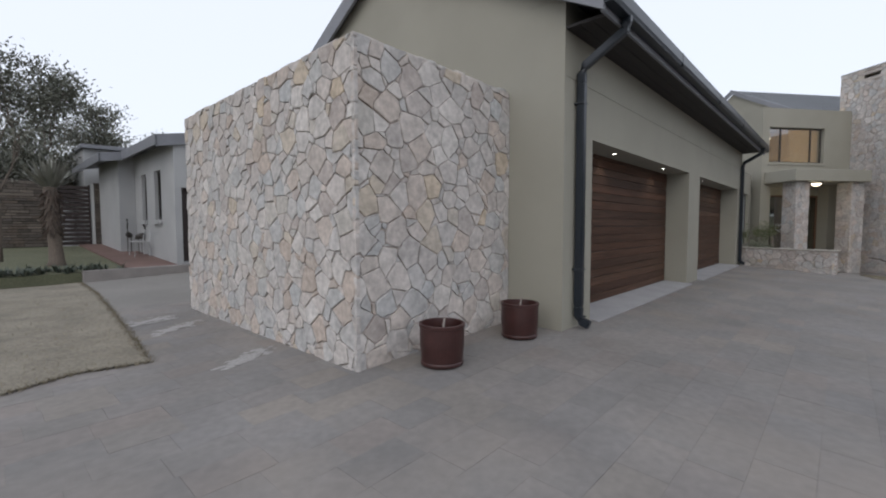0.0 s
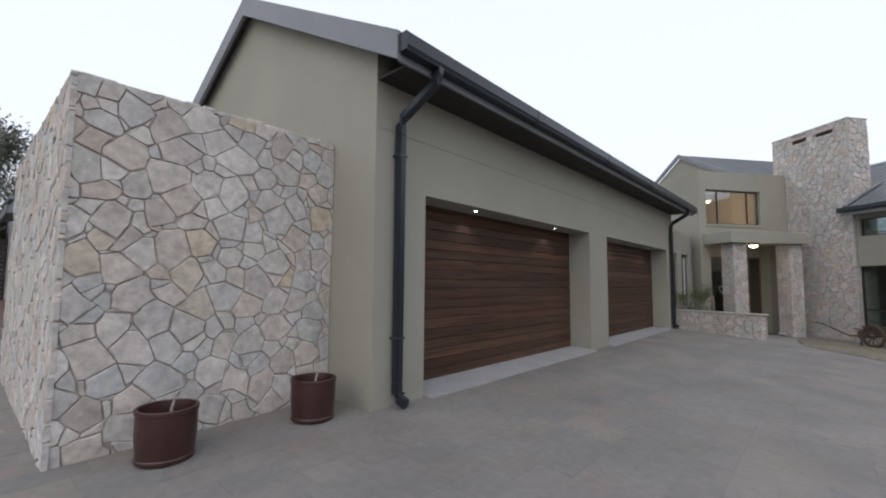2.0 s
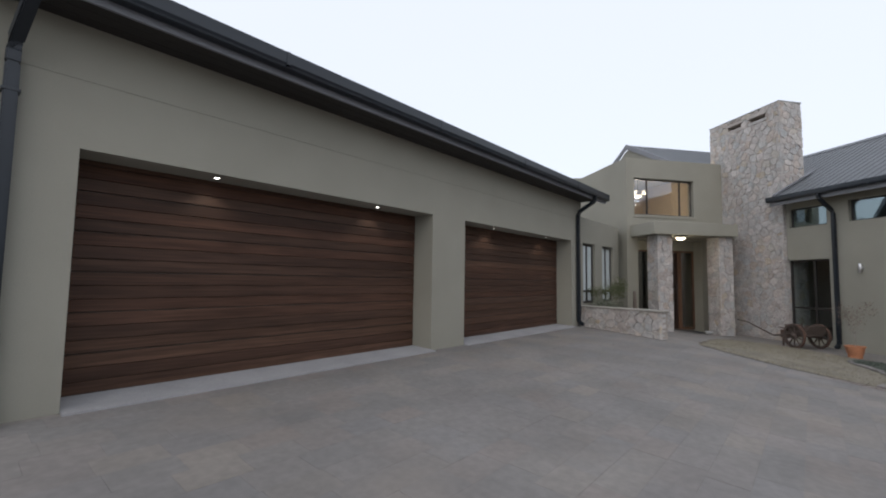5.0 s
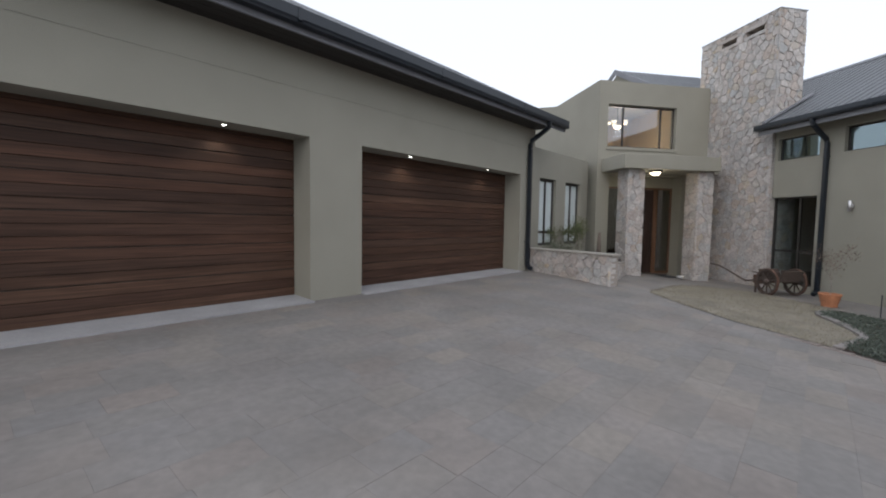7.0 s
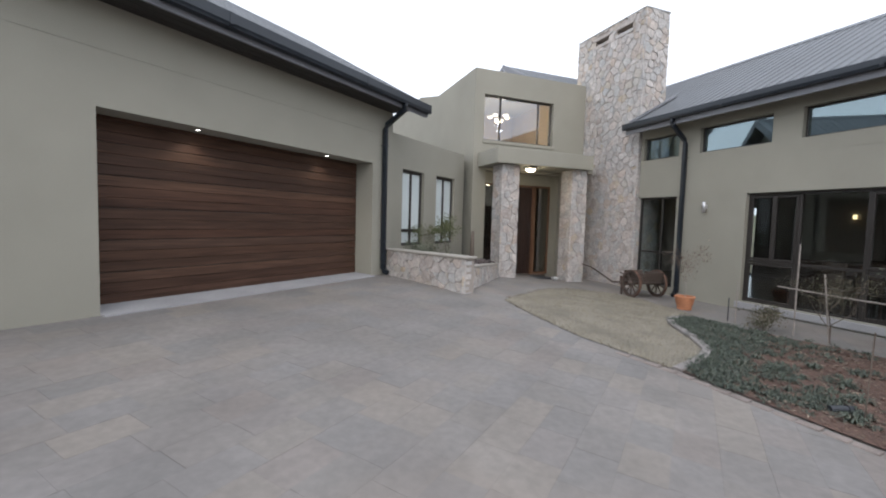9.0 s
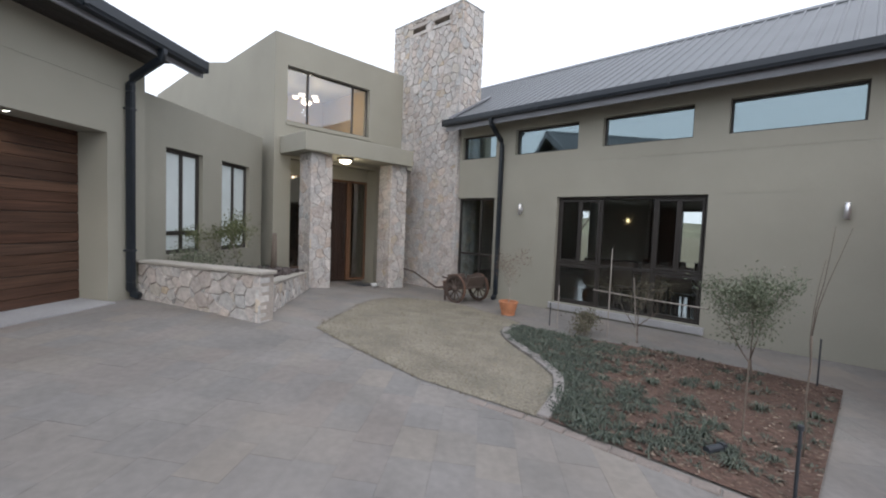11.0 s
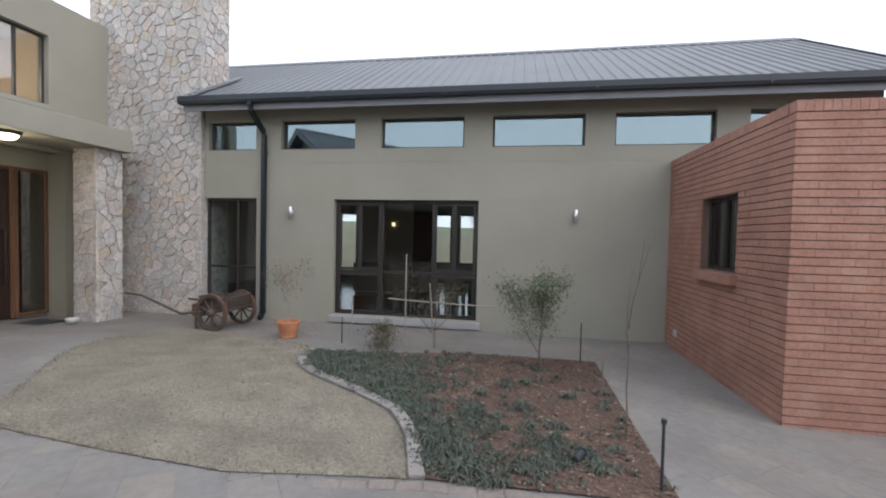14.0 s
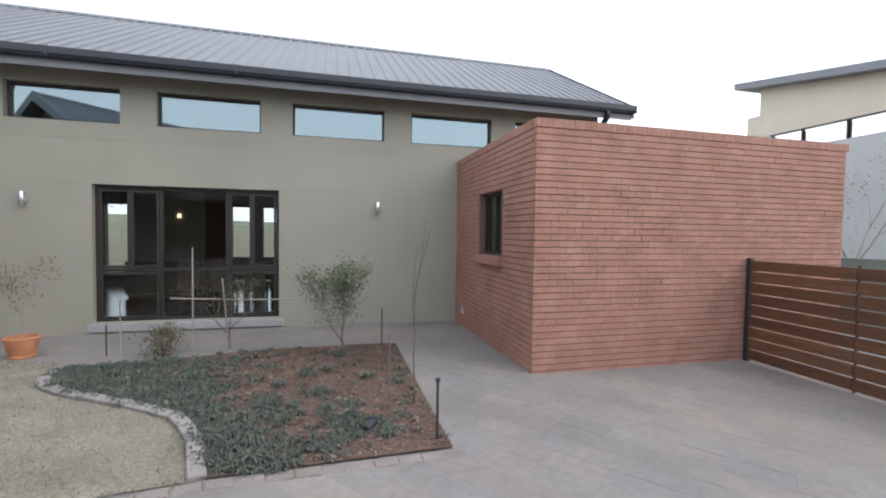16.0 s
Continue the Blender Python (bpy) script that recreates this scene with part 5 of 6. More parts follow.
def strip(name, line, width, height, mat, label, sink=0.05, pieces=None, kind="structure"):
    """A low edging that follows a line of (x, y) on the ground, cut into short blocks."""
    e = thing(name, GARAGE, label, "edging", kind=kind)
    pts = [Vector((*p, 0)) for p in line]
    total = [0.0]
    for a, b in zip(pts, pts[1:]):
        total.append(total[-1] + (b - a).length)
    n = pieces or max(1, round(total[-1] / 0.3))
    rng = random.Random(n)

    def at(d):
        for k in range(len(pts) - 1):
            if d <= total[k + 1] or k == len(pts) - 2:
                t = (d - total[k]) / max(1e-6, total[k + 1] - total[k])
                return pts[k].lerp(pts[k + 1], t)
    for k in range(n):
        a, b = at(total[-1] * k / n + 0.004), at(total[-1] * (k + 1) / n - 0.004)
        d = (b - a).normalized()
        ang = math.atan2(d.y, d.x)
        c = (a + b) / 2
        bm = bmesh.new()
        h = height + rng.uniform(-0.006, 0.006)
        box(bm, -(b - a).length / 2, -width / 2, -sink, (b - a).length / 2, width / 2, h, 0.008)
        ob = part("edging_block", bm, mat, e)
        ob.matrix_local = pose(c.x, c.y, ground_z(c.x, c.y), 0, 0, math.degrees(ang))
    return e


PINK_PAVER = material("pink_paver", (0.21, 0.18, 0.162), 0.85, grain=0.12, grain_scale=40, stain=0.2, stain_scale=3, coord="World")
strip("bed_kerb", [tuple(house(w, s).xy) for w, s in CURVE], 0.115, 0.05, KERB, "curved kerb of grey blocks between lawn and bed")
strip("bed_edging", [tuple(house(w, s).xy) for w, s in ((13.48, 4.42), (13.27, 6.24), (13.1, 6.9))], 0.10, 0.014, PINK_PAVER, "flush pinkish paver edging along the bed", pieces=14)


# ---- plants ----
def leaf_quads(verts, faces, p, out, ln, wd, rng, fold=0.2):
    """One pointed leaf from p, growing along out."""
    out = out.normalized()
    side = out.cross(Vector((rng.uniform(-1, 1), rng.uniform(-1, 1), 0.6 + rng.random()))).normalized()
    nrm = side.cross(out)
    k = len(verts)
    verts += [tuple(p), tuple(p + out * ln * 0.45 + side * wd + nrm * fold * wd), tuple(p + out * ln), tuple(p + out * ln * 0.45 - side * wd + nrm * fold * wd)]
    faces.append((k, k + 1, k + 2, k + 3))


def mesh_of(verts, faces, mat):
    me = bpy.data.meshes.new("leaves")
    me.from_pydata([tuple(v) for v in verts], [], faces)
    me.materials.append(mat)
    return me


GREY_GREEN = material("grey_green_leaf", (0.075, 0.10, 0.075), 0.6, random_tint=0.85, tint=[(0.040, 0.052, 0.039), (0.080, 0.097, 0.073), (0.048, 0.062, 0.045), (0.028, 0.036, 0.028), (0.105, 0.108, 0.076)])
CLUMP_LEAF = material("clump_leaf", (0.09, 0.115, 0.09), 0.55, random_tint=0.85, tint=[(0.062, 0.080, 0.058), (0.10, 0.12, 0.09), (0.042, 0.054, 0.04), (0.13, 0.14, 0.105)])
OLIVE_LEAF = material("olive_leaf", (0.12, 0.14, 0.09), 0.6, random_tint=0.85, tint=[(0.10, 0.125, 0.075), (0.15, 0.17, 0.11), (0.08, 0.10, 0.06), (0.17, 0.18, 0.13)])
DARK_LEAF = material("dark_tree_leaf", (0.075, 0.08, 0.06), 0.7, random_tint=0.85, tint=[(0.085, 0.09, 0.068), (0.13, 0.135, 0.10), (0.16, 0.155, 0.125), (0.10, 0.105, 0.085)])
DRY_LEAF = material("dry_leaf", (0.20, 0.15, 0.10), 0.85, random_tint=0.85, tint=[(0.19, 0.135, 0.10), (0.10, 0.07, 0.052), (0.30, 0.24, 0.19), (0.07, 0.058, 0.045), (0.14, 0.10, 0.075)])
SHRUB_LEAF = material("shrub_leaf", (0.10, 0.095, 0.06), 0.7, random_tint=0.85, tint=[(0.09, 0.09, 0.05), (0.14, 0.12, 0.08), (0.07, 0.075, 0.045), (0.17, 0.13, 0.09)])
BARK = material("bark", (0.13, 0.105, 0.085), 0.9, grain=0.25, grain_scale=25, bump=0.006, bump_scale=30, stretch=(3, 3, 0.6))
TWIG = material("grey_twig", (0.28, 0.25, 0.225), 0.9, grain=0.2, grain_scale=40)
AGAVE = material("aloe_leaf", (0.20, 0.20, 0.17), 0.6, random_tint=0.7, tint=[(0.20, 0.205, 0.17), (0.14, 0.14, 0.115), (0.27, 0.265, 0.225)])


def clump(rng, verts, faces, c, r, n, ln, wd, droop=0.4):
    """A clump of strap leaves that arch out from the base."""
    for _ in range(n):
        a, t = rng.uniform(0, 6.283), rng.uniform(0.25, 1.1)
        h = ln * rng.uniform(0.7, 1.2)
        d = Vector((math.cos(a) * math.sin(t), math.sin(a) * math.sin(t), math.cos(t)))
        side = Vector((-math.sin(a), math.cos(a), 0)) * wd
        p0 = c + Vector((math.cos(a), math.sin(a), 0)) * r * 0.15
        p1 = p0 + d * h * 0.55
        p2 = p1 + Vector((d.x, d.y, d.z - droop * 1.6)).normalized() * h * 0.5
        k = len(verts)
        verts += [tuple(p0 - side), tuple(p0 + side), tuple(p1 + side * 0.9), tuple(p1 - side * 0.9), tuple(p2)]
        faces += [(k, k + 1, k + 2, k + 3), (k + 3, k + 2, k + 4)]


def build_ground_cover():
    rng = random.Random(8)
    verts, faces = [], []
    made = 0
    while made < 1050:
        w, s = rng.uniform(13.4, 17.2), rng.uniform(4.5, 8.6)
        if not inside_ring(BED, w, s):
            continue
        # dense by the curved kerb, thin towards the path
        d = min(math.hypot(w - a, s - b) for a, b in CURVE)
        dens = 1.3 * math.exp(-(d / 0.7) ** 2) + 0.05 + 0.55 * math.exp(-(((w - 16.1) / 0.6) ** 2 + ((s - 7.7) / 0.9) ** 2)) + 0.28 * math.exp(-((w - 13.9) / 0.35) ** 2) * (s > 4.9)
        if noise.noise(Vector((w * 1.8, s * 1.8, 3))) < -0.02 and d > 0.35:
            dens *= 0.3
        if rng.random() > dens:
            continue
        p = house(w, s)
        p.z = ground_z(p.x, p.y) + 0.015
        size = rng.uniform(0.05, 0.11) + 0.06 * max(0.0, noise.noise(Vector((w * 3.1, s * 3.1, 9))))
        clump(rng, verts, faces, p, 0.16, rng.randint(14, 24), size, 0.0055, droop=0.7)
        made += 1
    ob = new("ground_cover", mesh_of(verts, faces, GREY_GREEN))
    tagged(ob, "grey-green strap-leaved ground cover along the kerb", "ground cover", kind="stuff")
    # taller clumps with paler, arching leaves, here and there among them
    verts, faces = [], []
    for _ in range(130):
        w, s = rng.uniform(13.5, 16.9), rng.uniform(4.6, 8.4)
        d = min(math.hypot(w - a, s - b) for a, b in CURVE)
        if inside_ring(BED, w, s) and rng.random() < 0.9 * math.exp(-(d / 1.0) ** 2) + 0.10:
            p = house(w, s)
            p.z = ground_z(p.x, p.y) + 0.015
            clump(rng, verts, faces, p, 0.16, 40, rng.uniform(0.09, 0.165), 0.006, droop=0.6)
    tagged(new("strap_leaf_clumps", mesh_of(verts, faces, CLUMP_LEAF)), "taller clumps of arching grey-green strap leaves", "plants", kind="stuff")
    # dead leaves, chips and clods on the soil
    verts, faces = [], []
    for _ in range(5200):
        w, s = rng.uniform(13.4, 17.3), rng.uniform(4.4, 8.6)
        if not inside_ring(BED, w, s):
            continue
        p = house(w, s)
        p.z = ground_z(p.x, p.y) + 0.035
        a = rng.uniform(0, 6.28)
        leaf_quads(verts, faces, p, Vector((math.cos(a), math.sin(a), rng.uniform(-0.05, 0.35))), rng.uniform(0.015, 0.06), rng.uniform(0.004, 0.013), rng)
    tagged(new("leaf_litter", mesh_of(verts, faces, DRY_LEAF)), "dry leaf litter scattered on red soil", "leaf litter", kind="stuff")
    bm = bmesh.new()
    for _ in range(420):
        w, s = rng.uniform(13.5, 17.2), rng.uniform(4.5, 8.5)
        if not inside_ring(BED, w, s):
            continue
        p = house(w, s)
        r = rng.uniform(0.008, 0.03)
        m = Matrix.LocRotScale((p.x, p.y, ground_z(p.x, p.y) + 0.02), Euler((rng.uniform(0, 3), rng.uniform(0, 3), rng.uniform(0, 3))), (r, r * rng.uniform(0.6, 1), r * rng.uniform(0.5, 0.9)))
        bmesh.ops.create_icosphere(bm, subdivisions=1, radius=1.0, matrix=m)
    tagged(solid("soil_clods", bm, SOIL, GARAGE, "loose clods of red soil", "clods"), kind="stuff")


def branchy(bm, rng, p, d, ln, r, depth, tips, spread=0.5):
    """A tapering limb that forks; the ends are gathered in tips."""
    steps = 4
    pts, rad = [p.copy()], [r]
    for k in range(steps):
        d = (d + Vector((rng.uniform(-1, 1), rng.uniform(-1, 1), rng.uniform(-0.5, 0.8))) * 0.12).normalized()
        pts.append(pts[-1] + d * ln / steps)
        rad.append(r * (1 - 0.4 * (k + 1) / steps))
    tube(bm, pts, rad, 6 if r < 0.03 else 8)
    tips.append((pts[-1], d))
    tips.append((pts[-2], d))
    if depth <= 0:
        return
    for _ in range(rng.choice((2, 3))):
        nd = (d + Vector((rng.uniform(-1, 1), rng.uniform(-1, 1), rng.uniform(-0.2, 0.7))) * spread).normalized()
        branchy(bm, rng, pts[-1 if rng.random() < 0.6 else -2], nd, ln * rng.uniform(0.6, 0.85), rad[-1] * 0.8, depth - 1, tips, spread)


def tree(name, place, height, trunk_r, depth, leaf_mat, leaves, leaf, label, seed, spread=0.55, fork=0.4, lean=(0, 0), category="tree", cluster=0.25, bark=None):
    """A trunk with forking limbs and a crown of many small leaves about the twig ends."""
    rng = random.Random(seed)
    t = thing(name, Matrix.Translation(place), label, category)
    bm = bmesh.new()
    tips = []
    d = Vector((lean[0], lean[1], 1)).normalized()
    pts = [Vector((0, 0, -0.05))]
    for k in range(4):
        pts.append(pts[-1] + (d + Vector((rng.uniform(-1, 1), rng.uniform(-1, 1), 0)) * 0.06) * height * fork / 4)
    tube(bm, pts, [trunk_r * (1.15 - 0.1 * k) for k in range(5)], 8)
    for k in range(3):
        a = 2.1 * k + rng.uniform(0, 1)
        nd = (d + Vector((math.cos(a), math.sin(a), 0)) * spread).normalized()
        branchy(bm, rng, pts[-1] if k else pts[-2], nd, height * (1 - fork) * 0.45, trunk_r * 0.62, depth, tips, spread)
    part("trunk", bm, bark or BARK, t, smooth=True)
    if leaves:
        verts, faces = [], []
        for _ in range(leaves):
            p, dd = rng.choice(tips)
            q = p + Vector((rng.gauss(0, 1), rng.gauss(0, 1), rng.gauss(0, 0.8))) * cluster
            leaf_quads(verts, faces, q, Vector((rng.uniform(-1, 1), rng.uniform(-1, 1), rng.uniform(-0.5, 0.9))) + dd * 0.5, leaf * rng.uniform(0.6, 1.3), leaf * 0.2, rng)
        part("crown", mesh_of(verts, faces, leaf_mat), leaf_mat, t)
    return t


def on_ground(w, s, up=0.0):
    p = house(w, s)
    return (p.x, p.y, ground_z(p.x, p.y) + up)


def build_bed_plants():
    build_ground_cover()
    tree("olive_sapling", on_ground(16.7, 5.25), 1.35, 0.015, 2, OLIVE_LEAF, 4800, 0.048, "young olive sapling with a loose grey-green crown", 5, spread=0.46, fork=0.25, cluster=0.10, bark=BARK, lean=(0.02, 0.10))
    tree("low_shrub", on_ground(17.2, 7.75), 0.46, 0.012, 2, SHRUB_LEAF, 1300, 0.05, "low half-bare shrub with brownish leaves", 6, spread=1.15, fork=0.12, cluster=0.075, category="shrub", bark=TWIG)
    tree("trellis_vine", on_ground(17.5, 6.95), 1.15, 0.014, 3, SHRUB_LEAF, 800, 0.04, "thin half-bare vine trained on stakes", 11, spread=1.05, fork=0.3, cluster=0.09, category="vine", bark=BARK)
    tree("bare_sapling", on_ground(14.6, 4.62), 3.0, 0.007, 0, DRY_LEAF, 0, 0.03, "tall leafless sapling with whip-like twigs", 14, spread=0.10, fork=0.35, category="sapling", bark=BARK)
    # stakes
    def stake(w, s, h, r, label, lean=(0, 0), mat=TWIG, cap=False):
        x, y, z = on_ground(w, s)
        t = thing("garden_stake", Matrix.Translation((x, y, z)), label, "stake", "garden stakes")
        bm = bmesh.new()
        tube(bm, [(0, 0, -0.05), (lean[0] * h, lean[1] * h, h)], r, 8)
        part("rod", bm, mat, t)
        if cap:
            bm = bmesh.new()
            lathe(bm, [(r * 0.8, 0), (r * 1.7, 0.004), (r * 1.7, 0.035), (r * 0.8, 0.04)], 12, centre=(lean[0] * h, lean[1] * h, h - 0.02))
            part("cap", bm, DARK_METAL, t)
    stake(13.68, 4.60, 0.52, 0.011, "slim grey irrigation riser with a dark cap", mat=DARK_METAL, cap=True)
    stake(17.17, 4.66, 0.62, 0.010, "thin dark stake at the bed's corner", mat=DARK_METAL)
    stake(17.38, 8.52, 0.45, 0.010, "thin dark stake among the ground cover", mat=DARK_METAL)
    stake(17.27, 8.30, 0.80, 0.010, "thin pale wooden stake")
    stake(17.46, 7.44, 1.55, 0.012, "tall pale wooden stake of the trellis")
    stake(17.5, 6.95, 1.1, 0.012, "leaning wooden stake of the trellis", lean=(-0.05, 0.12))
    stake(14.0, 4.95, 0.80, 0.006, "thin bare stick standing in the soil", lean=(0.03, -0.03), mat=BARK)
    x, y, z = on_ground(17.46, 7.74, 0.80)
    x2, y2, z2 = on_ground(17.46, 5.96, 0.75)
    bm = bmesh.new()
    tube(bm, [(x, y, z), ((x + x2) / 2, (y + y2) / 2, (z + z2) / 2 - 0.01), (x2, y2, z2)], 0.012, 7)
    solid("trellis_rail", bm, TWIG, GARAGE, "pale horizontal rod tied across the stakes", "rail")
    x, y, z = on_ground(13.9, 5.15, 0.05)
    bm = bmesh.new()
    tube(bm, [(0, 0, 0), (0.14, 0.03, 0.01)], 0.032, 12)
    tube(bm, [(0.14, 0.03, 0.01), (0.18, 0.04, 0.02)], [0.04, 0.025], 12)
    solid("drain_pipe_end", bm, DARK_METAL, pose(x, y, z, 0, 0, -80), "short grey pipe end lying on the soil", "pipe")


def pot(name, x, y, r, h, label, mat, rim=0.02, z=None, taper=0.95, cat="plant pot", group=""):
    z = ground_z(x, y) + 0.01 if z is None else z
    t = thing(name, Matrix.Translation((x, y, z)), label, cat, group)
    bm = bmesh.new()
    lathe(bm, [(r * taper, 0), (r * taper + 0.008, 0.012), (r * taper + 0.008, 0.03), (r * taper, 0.04), (0.5 * r * (1 + taper) + 0.006, h * 0.5), (r, h - 0.035), (r + rim, h - 0.03), (r + rim, h - 0.004), (r + rim - 0.004, h), (r - 0.016, h), (r - 0.02, h - 0.03), (r - 0.03, h - 0.14), (r * 0.5, h - 0.15)], 40)
    part("shell", bm, mat, t, smooth=False)
    bm = bmesh.new()
    lathe(bm, [(0.01, h - 0.17), (r - 0.026, h - 0.165), (r - 0.026, h - 0.15), (0.01, h - 0.135)], 28)
    part("soil", bm, SOIL, t)
    return t, z


def build_pots():
    red = material("oxblood_glaze", (0.044, 0.016, 0.014), 0.36, grain=0.12, grain_scale=25, stain=0.22, stain_scale=5, bump=0.001)
    terracotta = material("terracotta", (0.46, 0.20, 0.10), 0.75, grain=0.1, grain_scale=30, stain=0.15, stain_scale=6)
    for x, y in ((2.98, 2.78), (4.24, 2.72)):
        t, z = pot("plant_pot", x, y, 0.215, 0.395, "round oxblood glazed pot with a bare cut stem", red, rim=0.007, taper=0.93, group="oxblood pots")
        bm = bmesh.new()
        tube(bm, [(0.02, 0, 0.23), (0.03, 0.01, 0.36), (0.05, 0.01, 0.44)], [0.014, 0.011, 0.009], 7)
        part("stem", bm, TWIG, t)
        bm = bmesh.new()
        bmesh.ops.create_icosphere(bm, subdivisions=2, radius=0.06, matrix=Matrix.Translation((-0.05, -0.05, 0.27)) @ Matrix.Diagonal((1.2, 1, 0.6, 1)))
        part("stone", bm, TWIG, t, smooth=True)
    x, y, z = on_ground(17.55, 9.6)
    t, z = pot("terracotta_pot", x, y, 0.19, 0.29, "orange terracotta pot beside the lawn", terracotta, rim=0.015, taper=0.72)
    tree("potted_sapling", (x, y, z + 0.12), 1.3, 0.008, 2, DRY_LEAF, 600, 0.045, "sparse sapling with dry leaves in the terracotta pot", 31, spread=0.5, fork=0.4, cluster=0.09, category="sapling", bark=TWIG)


def build_cart():
    """An old two-wheeled wooden cart with spoked wheels and a long bent shaft."""
    old = material("weathered_cart_wood", (0.088, 0.066, 0.054), 0.85, grain=0.3, grain_scale=20, stain=0.25, stain_scale=4, bump=0.003, stretch=(1, 1, 4))
    iron = material("rusty_iron", (0.12, 0.065, 0.045), 0.8, grain=0.3, grain_scale=30, stain=0.3, stain_scale=8)
    x, y, z = on_ground(18.0, 11.2)
    c = thing("wooden_cart", Matrix.Translation((x, y, z + 0.012)) @ pose(0, 0, 0, 0, 0, -PHI), "old wooden cart with spoked wheels and bent shafts", "cart")
    R = 0.34
    wheels = ((-0.34, 0.02), (0.40, -0.08))
    for wx, wy in wheels:
        bm = bmesh.new()
        m = Matrix.Translation((wx, wy, R)) @ Matrix.Rotation(math.pi / 2, 4, "Y") @ Matrix.Rotation(0.12, 4, "X")
        sides = 28
        for ring_r0, ring_r1, half in ((R - 0.055, R - 0.004, 0.028),):
            vs = []
            for k in range(sides):
                a = 2 * math.pi * k / sides
                vs.append([bm.verts.new(m @ Vector((rr * math.cos(a), rr * math.sin(a), hh))) for rr, hh in ((ring_r0, -half), (ring_r1, -half), (ring_r1, half), (ring_r0, half))])
            for k in range(sides):
                p, q = vs[k], vs[(k + 1) % sides]
                for e in range(4):
                    bm.faces.new((p[e], q[e], q[(e + 1) % 4], p[(e + 1) % 4]))
        wheel = part("wheel", bm, old, c)
        bm = bmesh.new()
        vs = []
        for k in range(sides):
            a = 2 * math.pi * k / sides
            vs.append([bm.verts.new(m @ Vector((rr * math.cos(a), rr * math.sin(a), hh))) for rr, hh in ((R - 0.004, -0.03), (R + 0.006, -0.03), (R + 0.006, 0.03), (R - 0.004, 0.03))])
        for k in range(sides):
            p, q = vs[k], vs[(k + 1) % sides]
            for e in range(4):
                bm.faces.new((p[e], q[e], q[(e + 1) % 4], p[(e + 1) % 4]))
        part("iron_tyre", bm, iron, wheel, "rusty iron tyre")
        for k in range(10):
            a = 2 * math.pi * k / 10
            bm = bmesh.new()
            tube(bm, [m @ Vector((0.05 * math.cos(a), 0.05 * math.sin(a), 0)), m @ Vector(((R - 0.05) * math.cos(a), (R - 0.05) * math.sin(a), 0))], [0.02, 0.015], 6)
            part("spoke", bm, old, wheel)
        bm = bmesh.new()
        tube(bm, [m @ Vector((0, 0, -0.09)), m @ Vector((0, 0, -0.04)), m @ Vector((0, 0, 0.04)), m @ Vector((0, 0, 0.09))], [0.04, 0.07, 0.07, 0.04], 12)
        part("hub", bm, old, wheel)
    bm = bmesh.new()
    tube(bm, [(-0.42, 0.02, R), (0.48, -0.08, R)], 0.025, 8)
    part("axle", bm, iron, c)
    bm = bmesh.new()
    box(bm, -0.27, -0.3, R + 0.02, 0.33, 0.5, R + 0.06, 0.008)
    part("bed", bm, old, c)
    for yy in (-0.26, 0.26):
        bm = bmesh.new()
        for v in box(bm, -0.28, yy - 0.015, R + 0.06, 0.34, yy + 0.015, R + 0.30, 0.006):
            v.co.y += 0.35 * (v.co.z - R - 0.06) * (1 if yy > 0 else -1)
        part("side_board", bm, old, c)
    for xx in (-0.265, 0.325):
        bm = bmesh.new()
        box(bm, xx - 0.012, -0.25, R + 0.06, xx + 0.012, 0.25, R + 0.28, 0.006)
        part("end_board", bm, old, c)
    for xx in (-0.28,):
        bm = bmesh.new()
        tube(bm, [(xx, 0.2, R + 0.02), (xx - 0.02, 0.7, R - 0.06), (xx - 0.05, 1.1, R + 0.10), (xx - 0.08, 1.5, R + 0.26), (xx - 0.1, 1.85, R + 0.30)], [0.028, 0.026, 0.024, 0.02, 0.016], 8)
        part("shaft", bm, old, c, smooth=True)
    bm = bmesh.new()
    tube(bm, [(0.2, 0.2, R + 0.04), (0.2, 0.7, R + 0.13), (0.18, 0.95, R + 0.15)], [0.026, 0.022, 0.018], 8)
    part("shaft", bm, old, c, smooth=True)
    bm = bmesh.new()
    box(bm, -0.25, 0.32, R - 0.1, 0.1, 0.52, R + 0.13, 0.01)
    part("tool_box", bm, iron, c)
    bm = bmesh.new()
    box(bm, -0.3, 0.38, -0.01, -0.26, 0.42, R, 0.005)
    part("prop_leg", bm, old, c)


